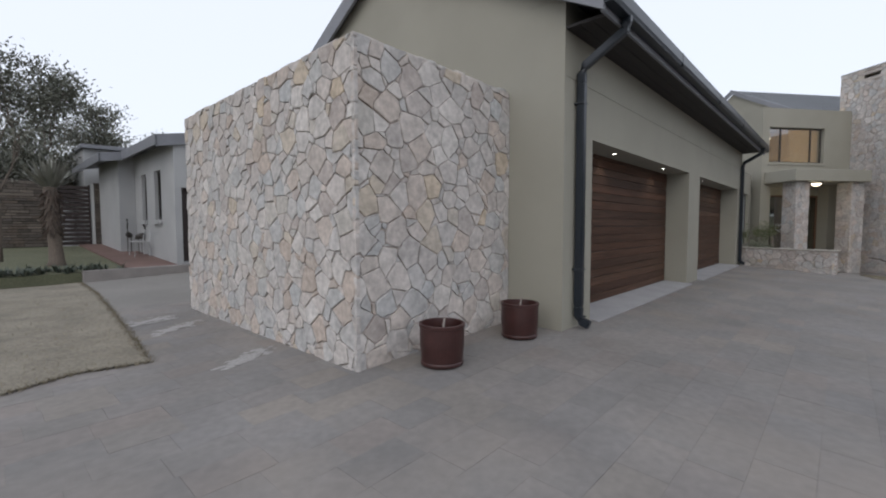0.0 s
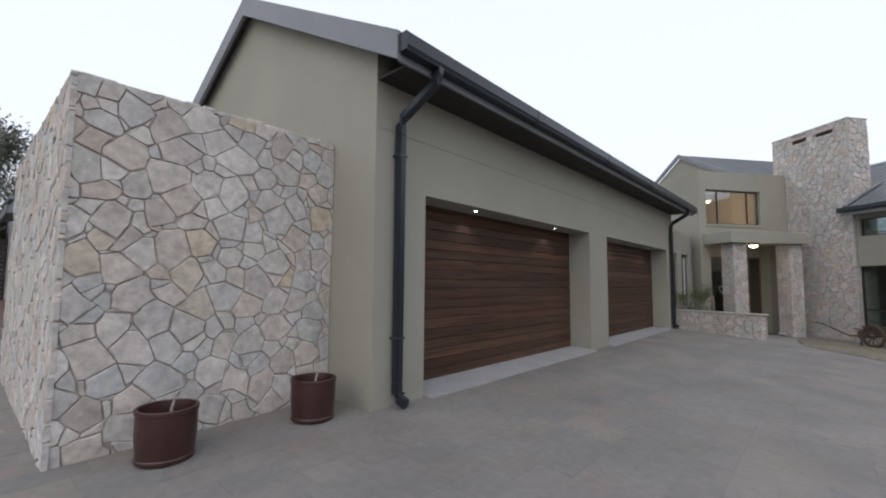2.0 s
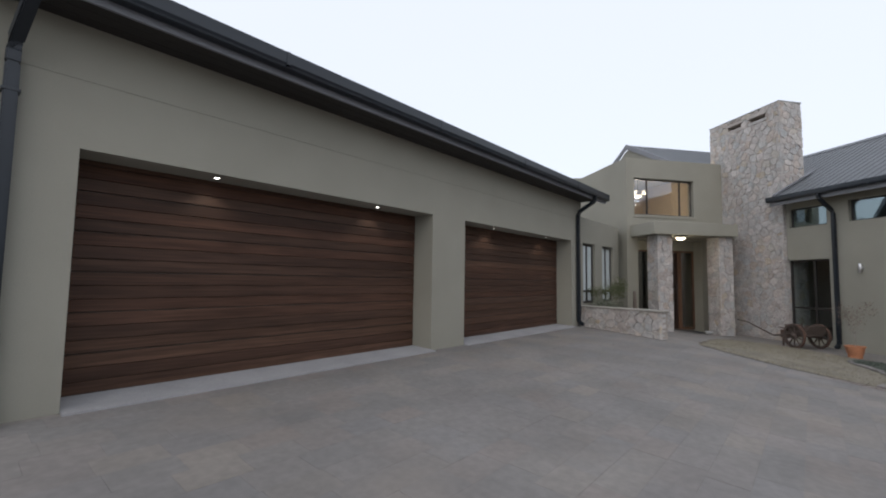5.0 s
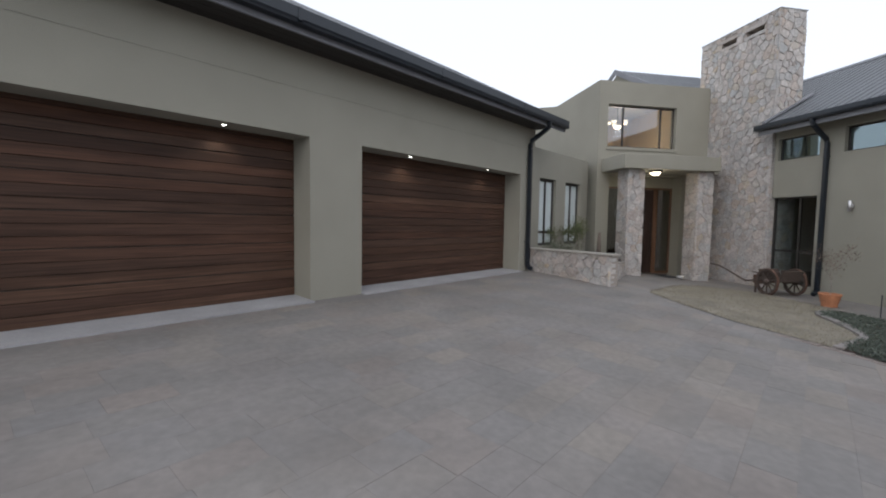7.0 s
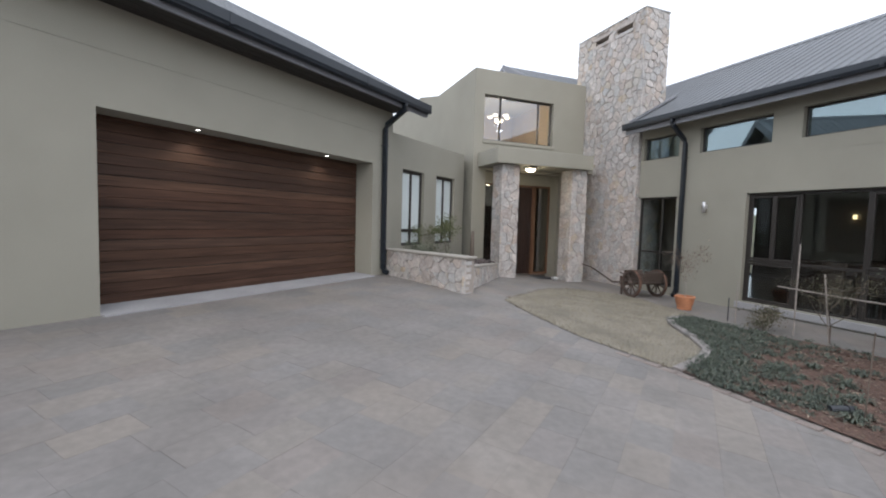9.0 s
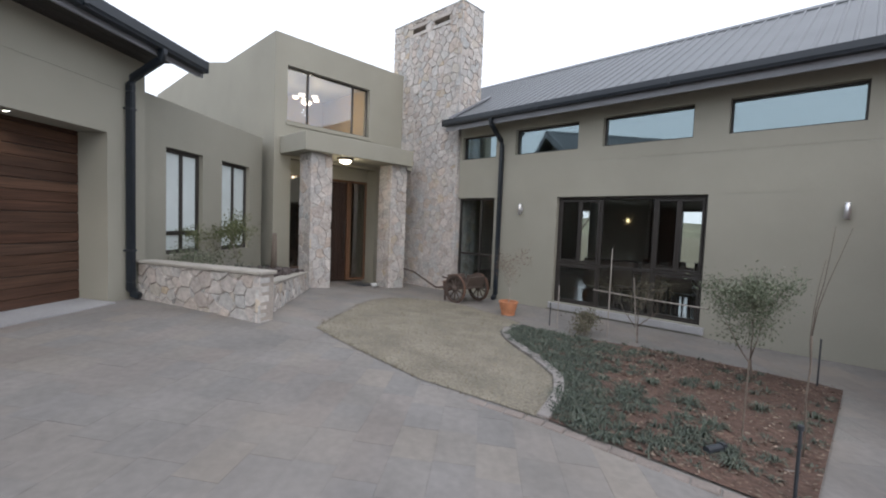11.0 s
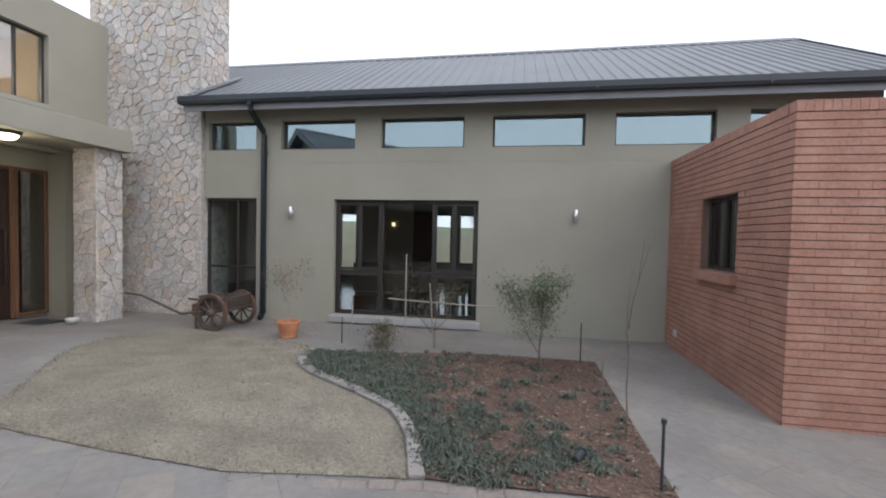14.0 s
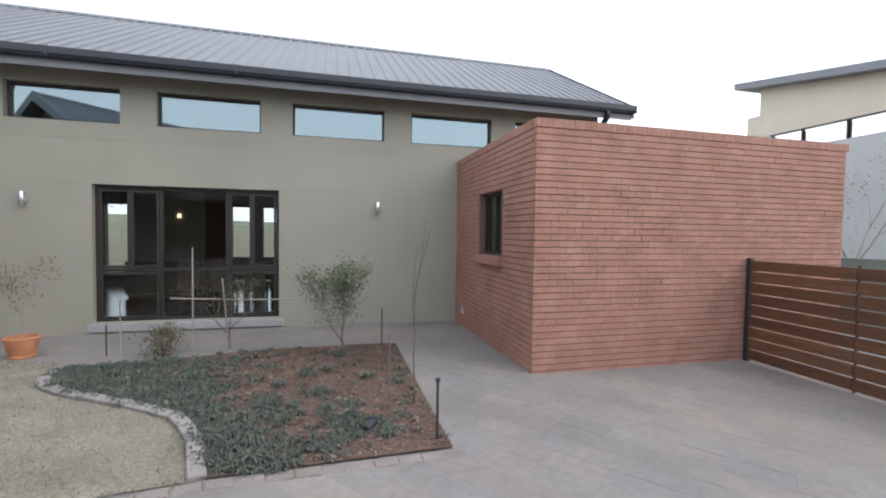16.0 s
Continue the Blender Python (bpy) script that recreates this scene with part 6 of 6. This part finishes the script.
def build_planter_plants():
    rng = random.Random(15)
    tree("planter_shrub", (18.6, 2.05, 0.50), 1.15, 0.014, 3, material("yellow_green_leaf", (0.13, 0.14, 0.05), 0.6, random_tint=0.8, tint=[(0.07, 0.09, 0.035), (0.13, 0.14, 0.06), (0.05, 0.07, 0.03)]), 2600, 0.055,
         "leafy yellow-green shrub growing in the stone planter", 21, spread=0.95, fork=0.12, cluster=0.07, category="shrub", bark=TWIG)
    tree("planter_shrub", (17.4, 1.9, 0.59), 0.55, 0.01, 2, OLIVE_LEAF, 1000, 0.05, "small low shrub in the stone planter", 22, spread=0.9, fork=0.25, cluster=0.09, category="shrub", bark=TWIG)
    verts, faces = [], []
    for _ in range(5):
        c = Vector((rng.uniform(18.0, 18.4), rng.uniform(1.3, 1.9), 0.53))
        clump(rng, verts, faces, c, 0.1, 16, 0.32, 0.014, droop=0.2)
    tagged(new("spiky_plants", mesh_of(verts, faces, GREY_GREEN)), "grey-blue spiky plants in the planter", "plants", kind="stuff")
    bm = bmesh.new()
    tube(bm, [(0, 0, 0), (0.02, 0, 0.5), (0.05, 0.01, 0.95)], [0.075, 0.065, 0.045], 9)
    solid("dead_stump", bm, BARK, Matrix.Translation((20.0, 1.9, 0.38)), "upright dead stump in the stone planter", "stump", smooth=True)
    bm = bmesh.new()
    for _ in range(150):
        p = Vector((rng.uniform(18.6, 20.5), 0, 0))
        p.y = rng.uniform(0.95 + (p.x - 18.6) * 0.2, 2.4)
        r = rng.uniform(0.05, 0.11)
        m = Matrix.LocRotScale((p.x, p.y, 0.66 - 0.072 * (p.x - 16.5) + rng.uniform(0.0, 0.12)), Euler((rng.uniform(0, 3), rng.uniform(0, 3), rng.uniform(0, 3))), (r, r * 0.8, r * 0.6))
        bmesh.ops.create_icosphere(bm, subdivisions=1, radius=1.0, matrix=m)
    tagged(solid("lava_rocks", bm, material("dark_rock", (0.07, 0.057, 0.054), 0.9, grain=0.25, grain_scale=18, random_tint=0.6, tint=[(0.05, 0.042, 0.042), (0.10, 0.083, 0.078), (0.07, 0.055, 0.052)]), GARAGE, "pile of dark rough rocks in the planter", "rocks"), kind="stuff")


build_bed_plants()
build_pots()
build_cart()
build_planter_plants()


# ================= what lies beyond the court =================
# ---- behind the stone screen: raised garden, pale cottage, walls and trees ----
LEDGE_CORE = material("ledge_backing", (0.03, 0.027, 0.024), 0.95, grain=0.2, coord="World")
COTTAGE = material("cottage_plaster", (0.37, 0.375, 0.375), 0.85, grain=0.05, grain_scale=90, stain=0.09, stain_scale=0.8, bump=0.001, coord="World")
LEDGE = material("ledge_stone", (0.17, 0.145, 0.12), 0.9, grain=0.2, grain_scale=20, bump=0.004, random_tint=0.85, tint=[(0.12, 0.10, 0.08), (0.06, 0.052, 0.045), (0.17, 0.142, 0.115), (0.085, 0.075, 0.066), (0.11, 0.085, 0.065)], coord="World")
RED_PAVER = material("red_paver", (0.155, 0.098, 0.082), 0.85, grain=0.15, grain_scale=30, stain=0.15, coord="World")
GATE_WOOD = material("dark_gate_slat", (0.030, 0.020, 0.018), 0.6, grain=0.15, grain_scale=20, coord="World")
TERRACE = 0.58
DEAD_LEAF = material("dead_aloe_leaf", (0.06, 0.045, 0.035), 0.9, random_tint=0.8, tint=[(0.05, 0.038, 0.03), (0.085, 0.06, 0.045), (0.035, 0.028, 0.024)])


def build_beyond_left():
    bm = bmesh.new()
    box(bm, 1.65, 13.4, 0.0, 5.5, 13.6, TERRACE, 0.01)
    solid("terrace_step", bm, KERB, GARAGE, "low plastered retaining step beside the path", "step", kind="structure")
    bm = bmesh.new()
    prism(bm, [(13.5, -0.1), (21.62, -0.1), (21.62, 0.90), (13.5, TERRACE - 0.05)], "x", -14, 2.6)
    solid("lawn_terrace", bm, GREEN_LAWN, GARAGE, "raised patch of green lawn before the wall", "lawn", kind="structure")
    bm = bmesh.new()
    prism(bm, [(13.6, -0.1), (21.62, -0.1), (21.62, 0.96), (13.6, TERRACE)], "x", 2.6, 3.75)
    solid("patio", bm, RED_PAVER, GARAGE, "red brick-paved strip along the cottage wall", "patio", kind="structure")
    blades("grass", [(-3, 14.5), (2.5, 14.5), (2.5, 20), (-3, 20)], 2500, 0.05, GREEN_BLADE, "short green grass on the terrace", 41, 0.32)
    # hedge of low dark plants along the step
    rng = random.Random(51)
    verts, faces = [], []
    for _ in range(90):
        c = Vector((rng.uniform(-3.0, 2.5), rng.uniform(13.5, 14.2), TERRACE - 0.05))
        clump(rng, verts, faces, c, 0.1, 16, 0.26, 0.016)
    tagged(new("border_plants", mesh_of(verts, faces, GREY_GREEN)), "low dark border plants on the terrace edge", "plants", kind="stuff")
    # cottage
    bm = bmesh.new()
    wall_with_holes(bm, 13.95, 18.1, 0.3, 4.05, [(15.0, 15.72, 1.85, 3.35), (16.65, 17.25, 1.85, 3.35)], 3.75, 4.0, along="y")
    solid("wall_cottage", bm, COTTAGE, GARAGE, "pale plastered cottage wall with two narrow windows", "wall", kind="structure")
    bm = bmesh.new()
    wall_with_holes(bm, 3.75, 9.0, 0.3, 4.05, [(3.92, 4.8, 0.64, 2.75)], 13.7, 13.95)
    solid("wall_cottage_end", bm, COTTAGE, GARAGE, "pale plastered end wall of the cottage", "wall", kind="structure")
    bm = bmesh.new()
    box(bm, 3.92, 13.85, 0.64, 4.8, 13.91, 2.75, 0.01)
    solid("door_cottage", bm, GATE_WOOD, GARAGE, "dark timber door in the cottage wall", "door", kind="structure")
    bm = bmesh.new()
    box(bm, 3.28, 18.1, 0.3, 4.2, 21.5, 4.05)
    solid("wall_cottage_pier", bm, COTTAGE, GARAGE, "pale plastered pier at the cottage corner", "wall", kind="structure")
    for k, (y, wd) in enumerate(((15.0, 0.72), (16.65, 0.6))):
        window("window_%d" % (15 + k), GARAGE, y, y + wd, 1.85, 3.35, 3.85, "y", [], [], "narrow dark-framed cottage window", bar=0.05)
        bm = bmesh.new()
        box(bm, 3.66, y - 0.05, 1.72, 3.85, y + wd + 0.05, 1.85, 0.01)
        solid("window_sill", bm, COTTAGE, GARAGE, "pale cottage window sill", "sill", kind="structure")
    # dark panel behind the panes, painted as the shade of the room
    bm = bmesh.new()
    box(bm, 4.4, 14.2, 0.4, 4.5, 18.1, 4.0)
    solid("wall_cottage_inner", bm, SHADED_INSIDE, GARAGE, "dark panel standing for the unlit cottage inside", "wall", kind="structure")
    r = thing("cottage_roof", GARAGE, "grey metal cottage roof with a deep fascia", "roof", kind="structure")
    bm = bmesh.new()
    roof_slope(bm, 13.7, 17.7, (3.35, 4.12), (8.0, 5.0), axis="y")
    roof_slope(bm, 17.7, 23.4, (2.74, 4.0), (8.0, 5.0), axis="y")
    part("slope", bm, ROOF, r)
    bm = bmesh.new()
    prism(bm, [(3.33, 4.14), (8.0, 5.02), (8.0, 4.7), (3.33, 3.82)], "y", 13.62, 13.7)
    part("barge_board", bm, FASCIA, r)
    bm = bmesh.new()
    box(bm, 3.30, 13.62, 3.86, 3.35, 17.66, 4.14)
    part("fascia_board", bm, FASCIA, r)
    bm = bmesh.new()
    prism(bm, [(2.72, 4.02), (3.4, 4.15), (3.4, 3.86), (2.72, 3.76)], "y", 17.62, 17.7)
    part("barge_board", bm, FASCIA, r)
    bm = bmesh.new()
    box(bm, 2.69, 17.62, 3.76, 2.74, 23.4, 4.02)
    part("fascia_board", bm, FASCIA, r)
    # rear block, higher
    bm = bmesh.new()
    box(bm, 3.15, 24.0, 0, 9.0, 32.0, 5.0)
    solid("wall_rear_block", bm, COTTAGE, GARAGE, "pale plastered rear block under a flat grey roof", "wall", kind="structure")
    bm = bmesh.new()
    prism(bm, [(3.05, 5.15), (9.2, 5.30), (9.2, 5.12), (3.05, 5.0)], "y", 23.7, 32.5)
    prism(bm, [(4.6, 5.12), (6.2, 5.55), (9.2, 5.75), (9.2, 5.2)], "y", 25.5, 31.5)
    solid("rear_roof", bm, FASCIA, GARAGE, "grey mono-pitch roof of the rear block", "roof", kind="structure")
    # ledge-stone wall with a slatted gate
    rest_v, rest_f = [], []
    bm = bmesh.new()
    box(bm, -14, 21.6, 0.3, 2.0, 21.85, 3.36)
    wall = core("wall_ledge_stone", bm, GARAGE, "garden wall of thin stacked brown ledge stone", "wall", LEDGE_CORE)
    rb = bmesh.new()
    for x0, x1 in ((-7.0, 2.0), (3.1, 3.7)):
        z = 0.5
        while z < 3.3:
            h = rng.uniform(0.07, 0.13)
            x = x0
            while x < x1 - 0.02:
                ln = min(rng.uniform(0.2, 0.6), x1 - x)
                box(rb, x, 21.57 - rng.uniform(0.0, 0.07), z, x + ln - 0.015, 21.62, z + h - 0.02)
                x += ln
            z += h
    tagged(part("ledge_stones", rb, LEDGE, wall), kind="stuff")
    bm = bmesh.new()
    box(bm, 3.1, 21.6, 0.3, 3.7, 21.85, 3.3)
    part("pier", bm, LEDGE_CORE, wall)
    gate = thing("garden_gate", Matrix.Translation((2.0, 21.68, 0.92)), "dark slatted timber garden gate, closed", "gate")
    for k in range(14):
        bm = bmesh.new()
        box(bm, 0.05, 0, 0.02 + k * 0.165, 1.0, 0.03, 0.15 + k * 0.165)
        part("slat", bm, GATE_WOOD, gate)
    for x in (0.02, 0.95):
        bm = bmesh.new()
        box(bm, x, 0.03, 0, x + 0.06, 0.07, 2.35)
        part("stile", bm, GATE_WOOD, gate)
    bm = bmesh.new()
    box(bm, 3.03, 21.5, 0.5, 3.1, 21.65, 3.3)
    solid("gate_post", bm, PLASTER_PALE, GARAGE, "pale gate post beside the ledge stone", "post", kind="structure")
    # tall aloe with a skirt of dead leaves
    a = thing("aloe", Matrix.Translation((1.35, 15.3, TERRACE - 0.05)), "tall single-stemmed aloe with a skirt of dead leaves", "aloe")
    bm = bmesh.new()
    tube(bm, [(0, 0, -0.05), (0.02, 0, 0.2), (0.0, 0.0, 0.7), (-0.03, 0.03, 1.5), (-0.05, 0, 2.2)], [0.26, 0.17, 0.14, 0.15, 0.14], 12)
    part("stem", bm, BARK, a, smooth=True)
    verts, faces = [], []
    for ln, n, up in ((0.78, 60, 2.12), (0.68, 50, 2.22)):
        clump(rng, verts, faces, Vector((-0.05, 0, up)), 0.5, n, ln, 0.034, droop=-0.1)
    part("rosette", mesh_of(verts, faces, AGAVE), AGAVE, a)
    verts, faces = [], []
    for _ in range(260):
        t, z = rng.uniform(0, 6.28), rng.uniform(0.95, 2.15)
        leaf_quads(verts, faces, Vector((0.12 * math.cos(t) - 0.03, 0.12 * math.sin(t), z)), Vector((math.cos(t) * 0.75, math.sin(t) * 0.75, -1)), 0.24, 0.02, rng)
    part("dead_leaves", mesh_of(verts, faces, DEAD_LEAF), DEAD_LEAF, a, "dry brown hanging leaves")
    tree("thin_tree", (0.35, 17.0, 0.58), 4.6, 0.06, 2, DARK_LEAF, 500, 0.10, "thin young tree before the ledge-stone wall", 61, spread=0.4, fork=0.55, cluster=0.3)
    for k, (x, y, h) in enumerate(((-4.5, 27.5, 8.6), (0.6, 29.5, 8.3), (5.0, 37.0, 8.6), (-9.5, 26.0, 8.5), (0.2, 25.5, 4.4), (2.0, 26.5, 4.4), (-2.6, 25.0, 5.0))):
        tree("tree", (x, y, 0.0), h, 0.22, 4, DARK_LEAF, 9000, 0.22, "large dark evergreen tree beyond the garden wall", 70 + k, spread=0.72, fork=0.2, cluster=0.42)
    # two metal herons by the cottage wall
    rust = material("dark_bronze", (0.06, 0.055, 0.05), 0.5, metal=0.4, grain=0.1)
    for k, (x, y) in enumerate(((3.45, 17.75), (3.62, 17.1))):
        bm = bmesh.new()
        tube(bm, [(0, 0.05, 0), (0, 0.05, 0.5)], 0.012, 6)
        tube(bm, [(0, -0.05, 0), (0, -0.05, 0.5)], 0.012, 6)
        tube(bm, [(-0.25, 0, 0.48), (-0.1, 0, 0.56), (0.1, 0, 0.60), (0.2, 0, 0.66)], [0.01, 0.09, 0.09, 0.03], 10)
        tube(bm, [(0.2, 0, 0.66), (0.27, 0, 0.82), (0.2, 0, 0.98), (0.24, 0, 1.1), (0.42, 0, 1.06)], [0.03, 0.022, 0.02, 0.028, 0.005], 8)
        solid("heron_sculpture", bm, rust, pose(x, y, TERRACE + 0.0474 * (y - 13.6), 0, 0, 250 + 40 * k), "dark metal heron sculpture on the patio", "sculpture", "heron sculptures", smooth=True)
    b = thing("garden_bench", pose(3.42, 16.4, TERRACE + 0.13, 0, 0, 0), "small white metal garden bench by the wall", "bench")
    for yy in (-0.35, 0.35):
        bm = bmesh.new()
        tube(bm, [(-0.18, yy, 0), (-0.15, yy, 0.45), (0.2, yy, 0.45), (0.22, yy, 0)], 0.015, 6)
        tube(bm, [(0.2, yy, 0.45), (0.26, yy, 0.85)], 0.015, 6)
        part("side_frame", bm, PLASTER_PALE, b)
    for k in range(4):
        bm = bmesh.new()
        box(bm, -0.17 + 0.1 * k, -0.38, 0.455, -0.1 + 0.1 * k, 0.38, 0.47)
        part("seat_slat", bm, PLASTER_PALE, b)


build_beyond_left()


# ---- timber fence beside the brick room ----
def build_fence():
    f = thing("slatted_fence", HOUSE @ Matrix.Translation((15.44, -0.6, 0)), "oiled horizontal-board timber fence on dark posts", "fence")
    zt, n, h = 1.33, 9, 0.165
    for k in range(3):
        x1, x0 = -0.04 - k * 1.36, -0.04 - (k + 1) * 1.36
        for j in range(n):
            z = zt - 0.02 - (j + 1) * h
            bm = bmesh.new()
            box(bm, x0 + 0.004, 0.0, z + 0.016, x1 - (0.004 if k else 0.03), 0.024, z + h - 0.004, 0.003)
            part("board", bm, FENCE_WOOD, f)
        bm = bmesh.new()
        half = 0.012 if k else 0.03
        box(bm, x1 - half, -0.03, -0.25, x1 + half, 0.04 if not k else -0.004, zt + 0.01, 0.004)
        part("post", bm, DARK_METAL, f)
    bm = bmesh.new()
    box(bm, -4.15, -0.03, -0.25, -4.09, 0.04, zt + 0.01, 0.004)
    part("post", bm, DARK_METAL, f)


build_fence()


# ---- neighbour beyond the fence ----
PALE_LEAF = material("pale_leaf", (0.22, 0.23, 0.17), 0.7, random_tint=0.7, tint=[(0.19, 0.20, 0.14), (0.27, 0.27, 0.21), (0.16, 0.17, 0.12)])


def build_neighbour():
    s = -9.0
    cream = material("neighbour_cream", (0.60, 0.54, 0.44), 0.9, grain=0.04, stain=0.05, coord="World")
    SKY_GLASS = glass("mirror_tinted_glass", (0.6, 0.62, 0.62), base=0.72)
    h = thing("neighbour_house", HOUSE, "tall pale neighbouring house with a ribbon window", "house")
    bm = bmesh.new()
    wall_with_holes(bm, 12.0, 22.75, -0.3, 5.125, [(17.6, 21.9, 4.55, 5.12)], s - 0.25, s)
    part("wall", bm, PLASTER_PALE, h)
    bm = bmesh.new()
    prism(bm, [(12.0, 5.13), (22.3, 5.13), (22.3, 6.8), (12.0, 4.97)], "y", s - 0.2, s + 0.012)
    part("band", bm, cream, h, "cream plastered upper band")
    bm = bmesh.new()
    box(bm, 22.3, s - 0.2, 5.13, 22.75, s + 0.014, 5.9)
    part("step_wall", bm, cream, h)
    bm = bmesh.new()
    prism(bm, [(12.0, 5.2), (22.95, 7.15), (22.95, 6.92), (12.0, 4.97)], "y", s - 5.0, s + 0.45)
    part("roof_slab", bm, FASCIA, h)
    for a, b in ((17.6, 19.6), (19.65, 20.85), (20.9, 21.9)):
        bm = bmesh.new()
        box(bm, a + 0.03, s - 0.12, 4.58, b - 0.03, s - 0.11, 5.09)
        p = part("pane", bm, SKY_GLASS, h)
        p.visible_shadow = False
        bm = bmesh.new()
        box(bm, a, s - 0.14, 4.55, a + 0.04, s - 0.06, 5.12)
        part("window_bar", bm, FRAME, h)
    bm = bmesh.new()
    box(bm, 17.5, s - 0.8, 3.9, 22.0, s - 0.7, 5.2)
    part("room_back", bm, INTERIOR, h)
    bm = bmesh.new()
    box(bm, 11.0, -5.2, -0.3, 25.0, -5.0, 1.25)
    solid("wall_boundary", bm, material("boundary_green", (0.20, 0.225, 0.19), 0.9, grain=0.05, stain=0.08, coord="World"), HOUSE, "low grey-green boundary wall beyond the fence", "wall", kind="structure")
    p = house(17.6, -6.3)
    tree("thin_tree", (p.x, p.y, -0.2), 3.6, 0.04, 3, PALE_LEAF, 500, 0.07, "slender pale tree before the neighbouring house", 91, spread=0.6, fork=0.35, cluster=0.2, bark=TWIG)
    # a long low hill on the plain
    bm = bmesh.new()
    rows = []
    for k in range(61):
        a = radians(-110 + 2.4 * k)
        rise = 9.0 + 4.0 * noise.noise(Vector((k * 0.13, 0.7, 0)))
        rows.append([bm.verts.new((20 + d * math.cos(a), d * math.sin(a), z)) for d, z in ((230, -0.4), (270, rise * 0.45), (320, rise), (420, -0.4))])
    for r0, r1 in zip(rows, rows[1:]):
        for k in range(3):
            bm.faces.new((r0[k], r1[k], r1[k + 1], r0[k + 1]))
    solid("hill", bm, material("hill_grass", (0.17, 0.165, 0.10), 0.95, grain=0.3, grain_scale=0.4, stain=0.3, stain_scale=0.05, coord="World"), GARAGE, "long low grassy hill in the distance", "hill", kind="structure", smooth=True)
    # distance
    for k in range(14):
        a = radians(100 + k * 20)
        d = 70 + 12 * (k % 3)
        x, y = 8 + d * math.cos(a + 2.2), d * math.sin(a + 2.2)
        tree("tree", (x, y, -0.2), 6.5 + (k % 4), 0.2, 3, DARK_LEAF, 2200, 0.5, "distant dark tree on the plain", 200 + k, spread=0.8, fork=0.2, cluster=0.9)


build_neighbour()
build_paving()
lime_bloom(1.62, 7.25, 0.5, 0.22, 0.2, 5)
lime_bloom(1.75, 6.5, 0.45, 0.12, 0.6, 6)
lime_bloom(1.8, 4.45, 0.4, 0.10, 0.5, 7)
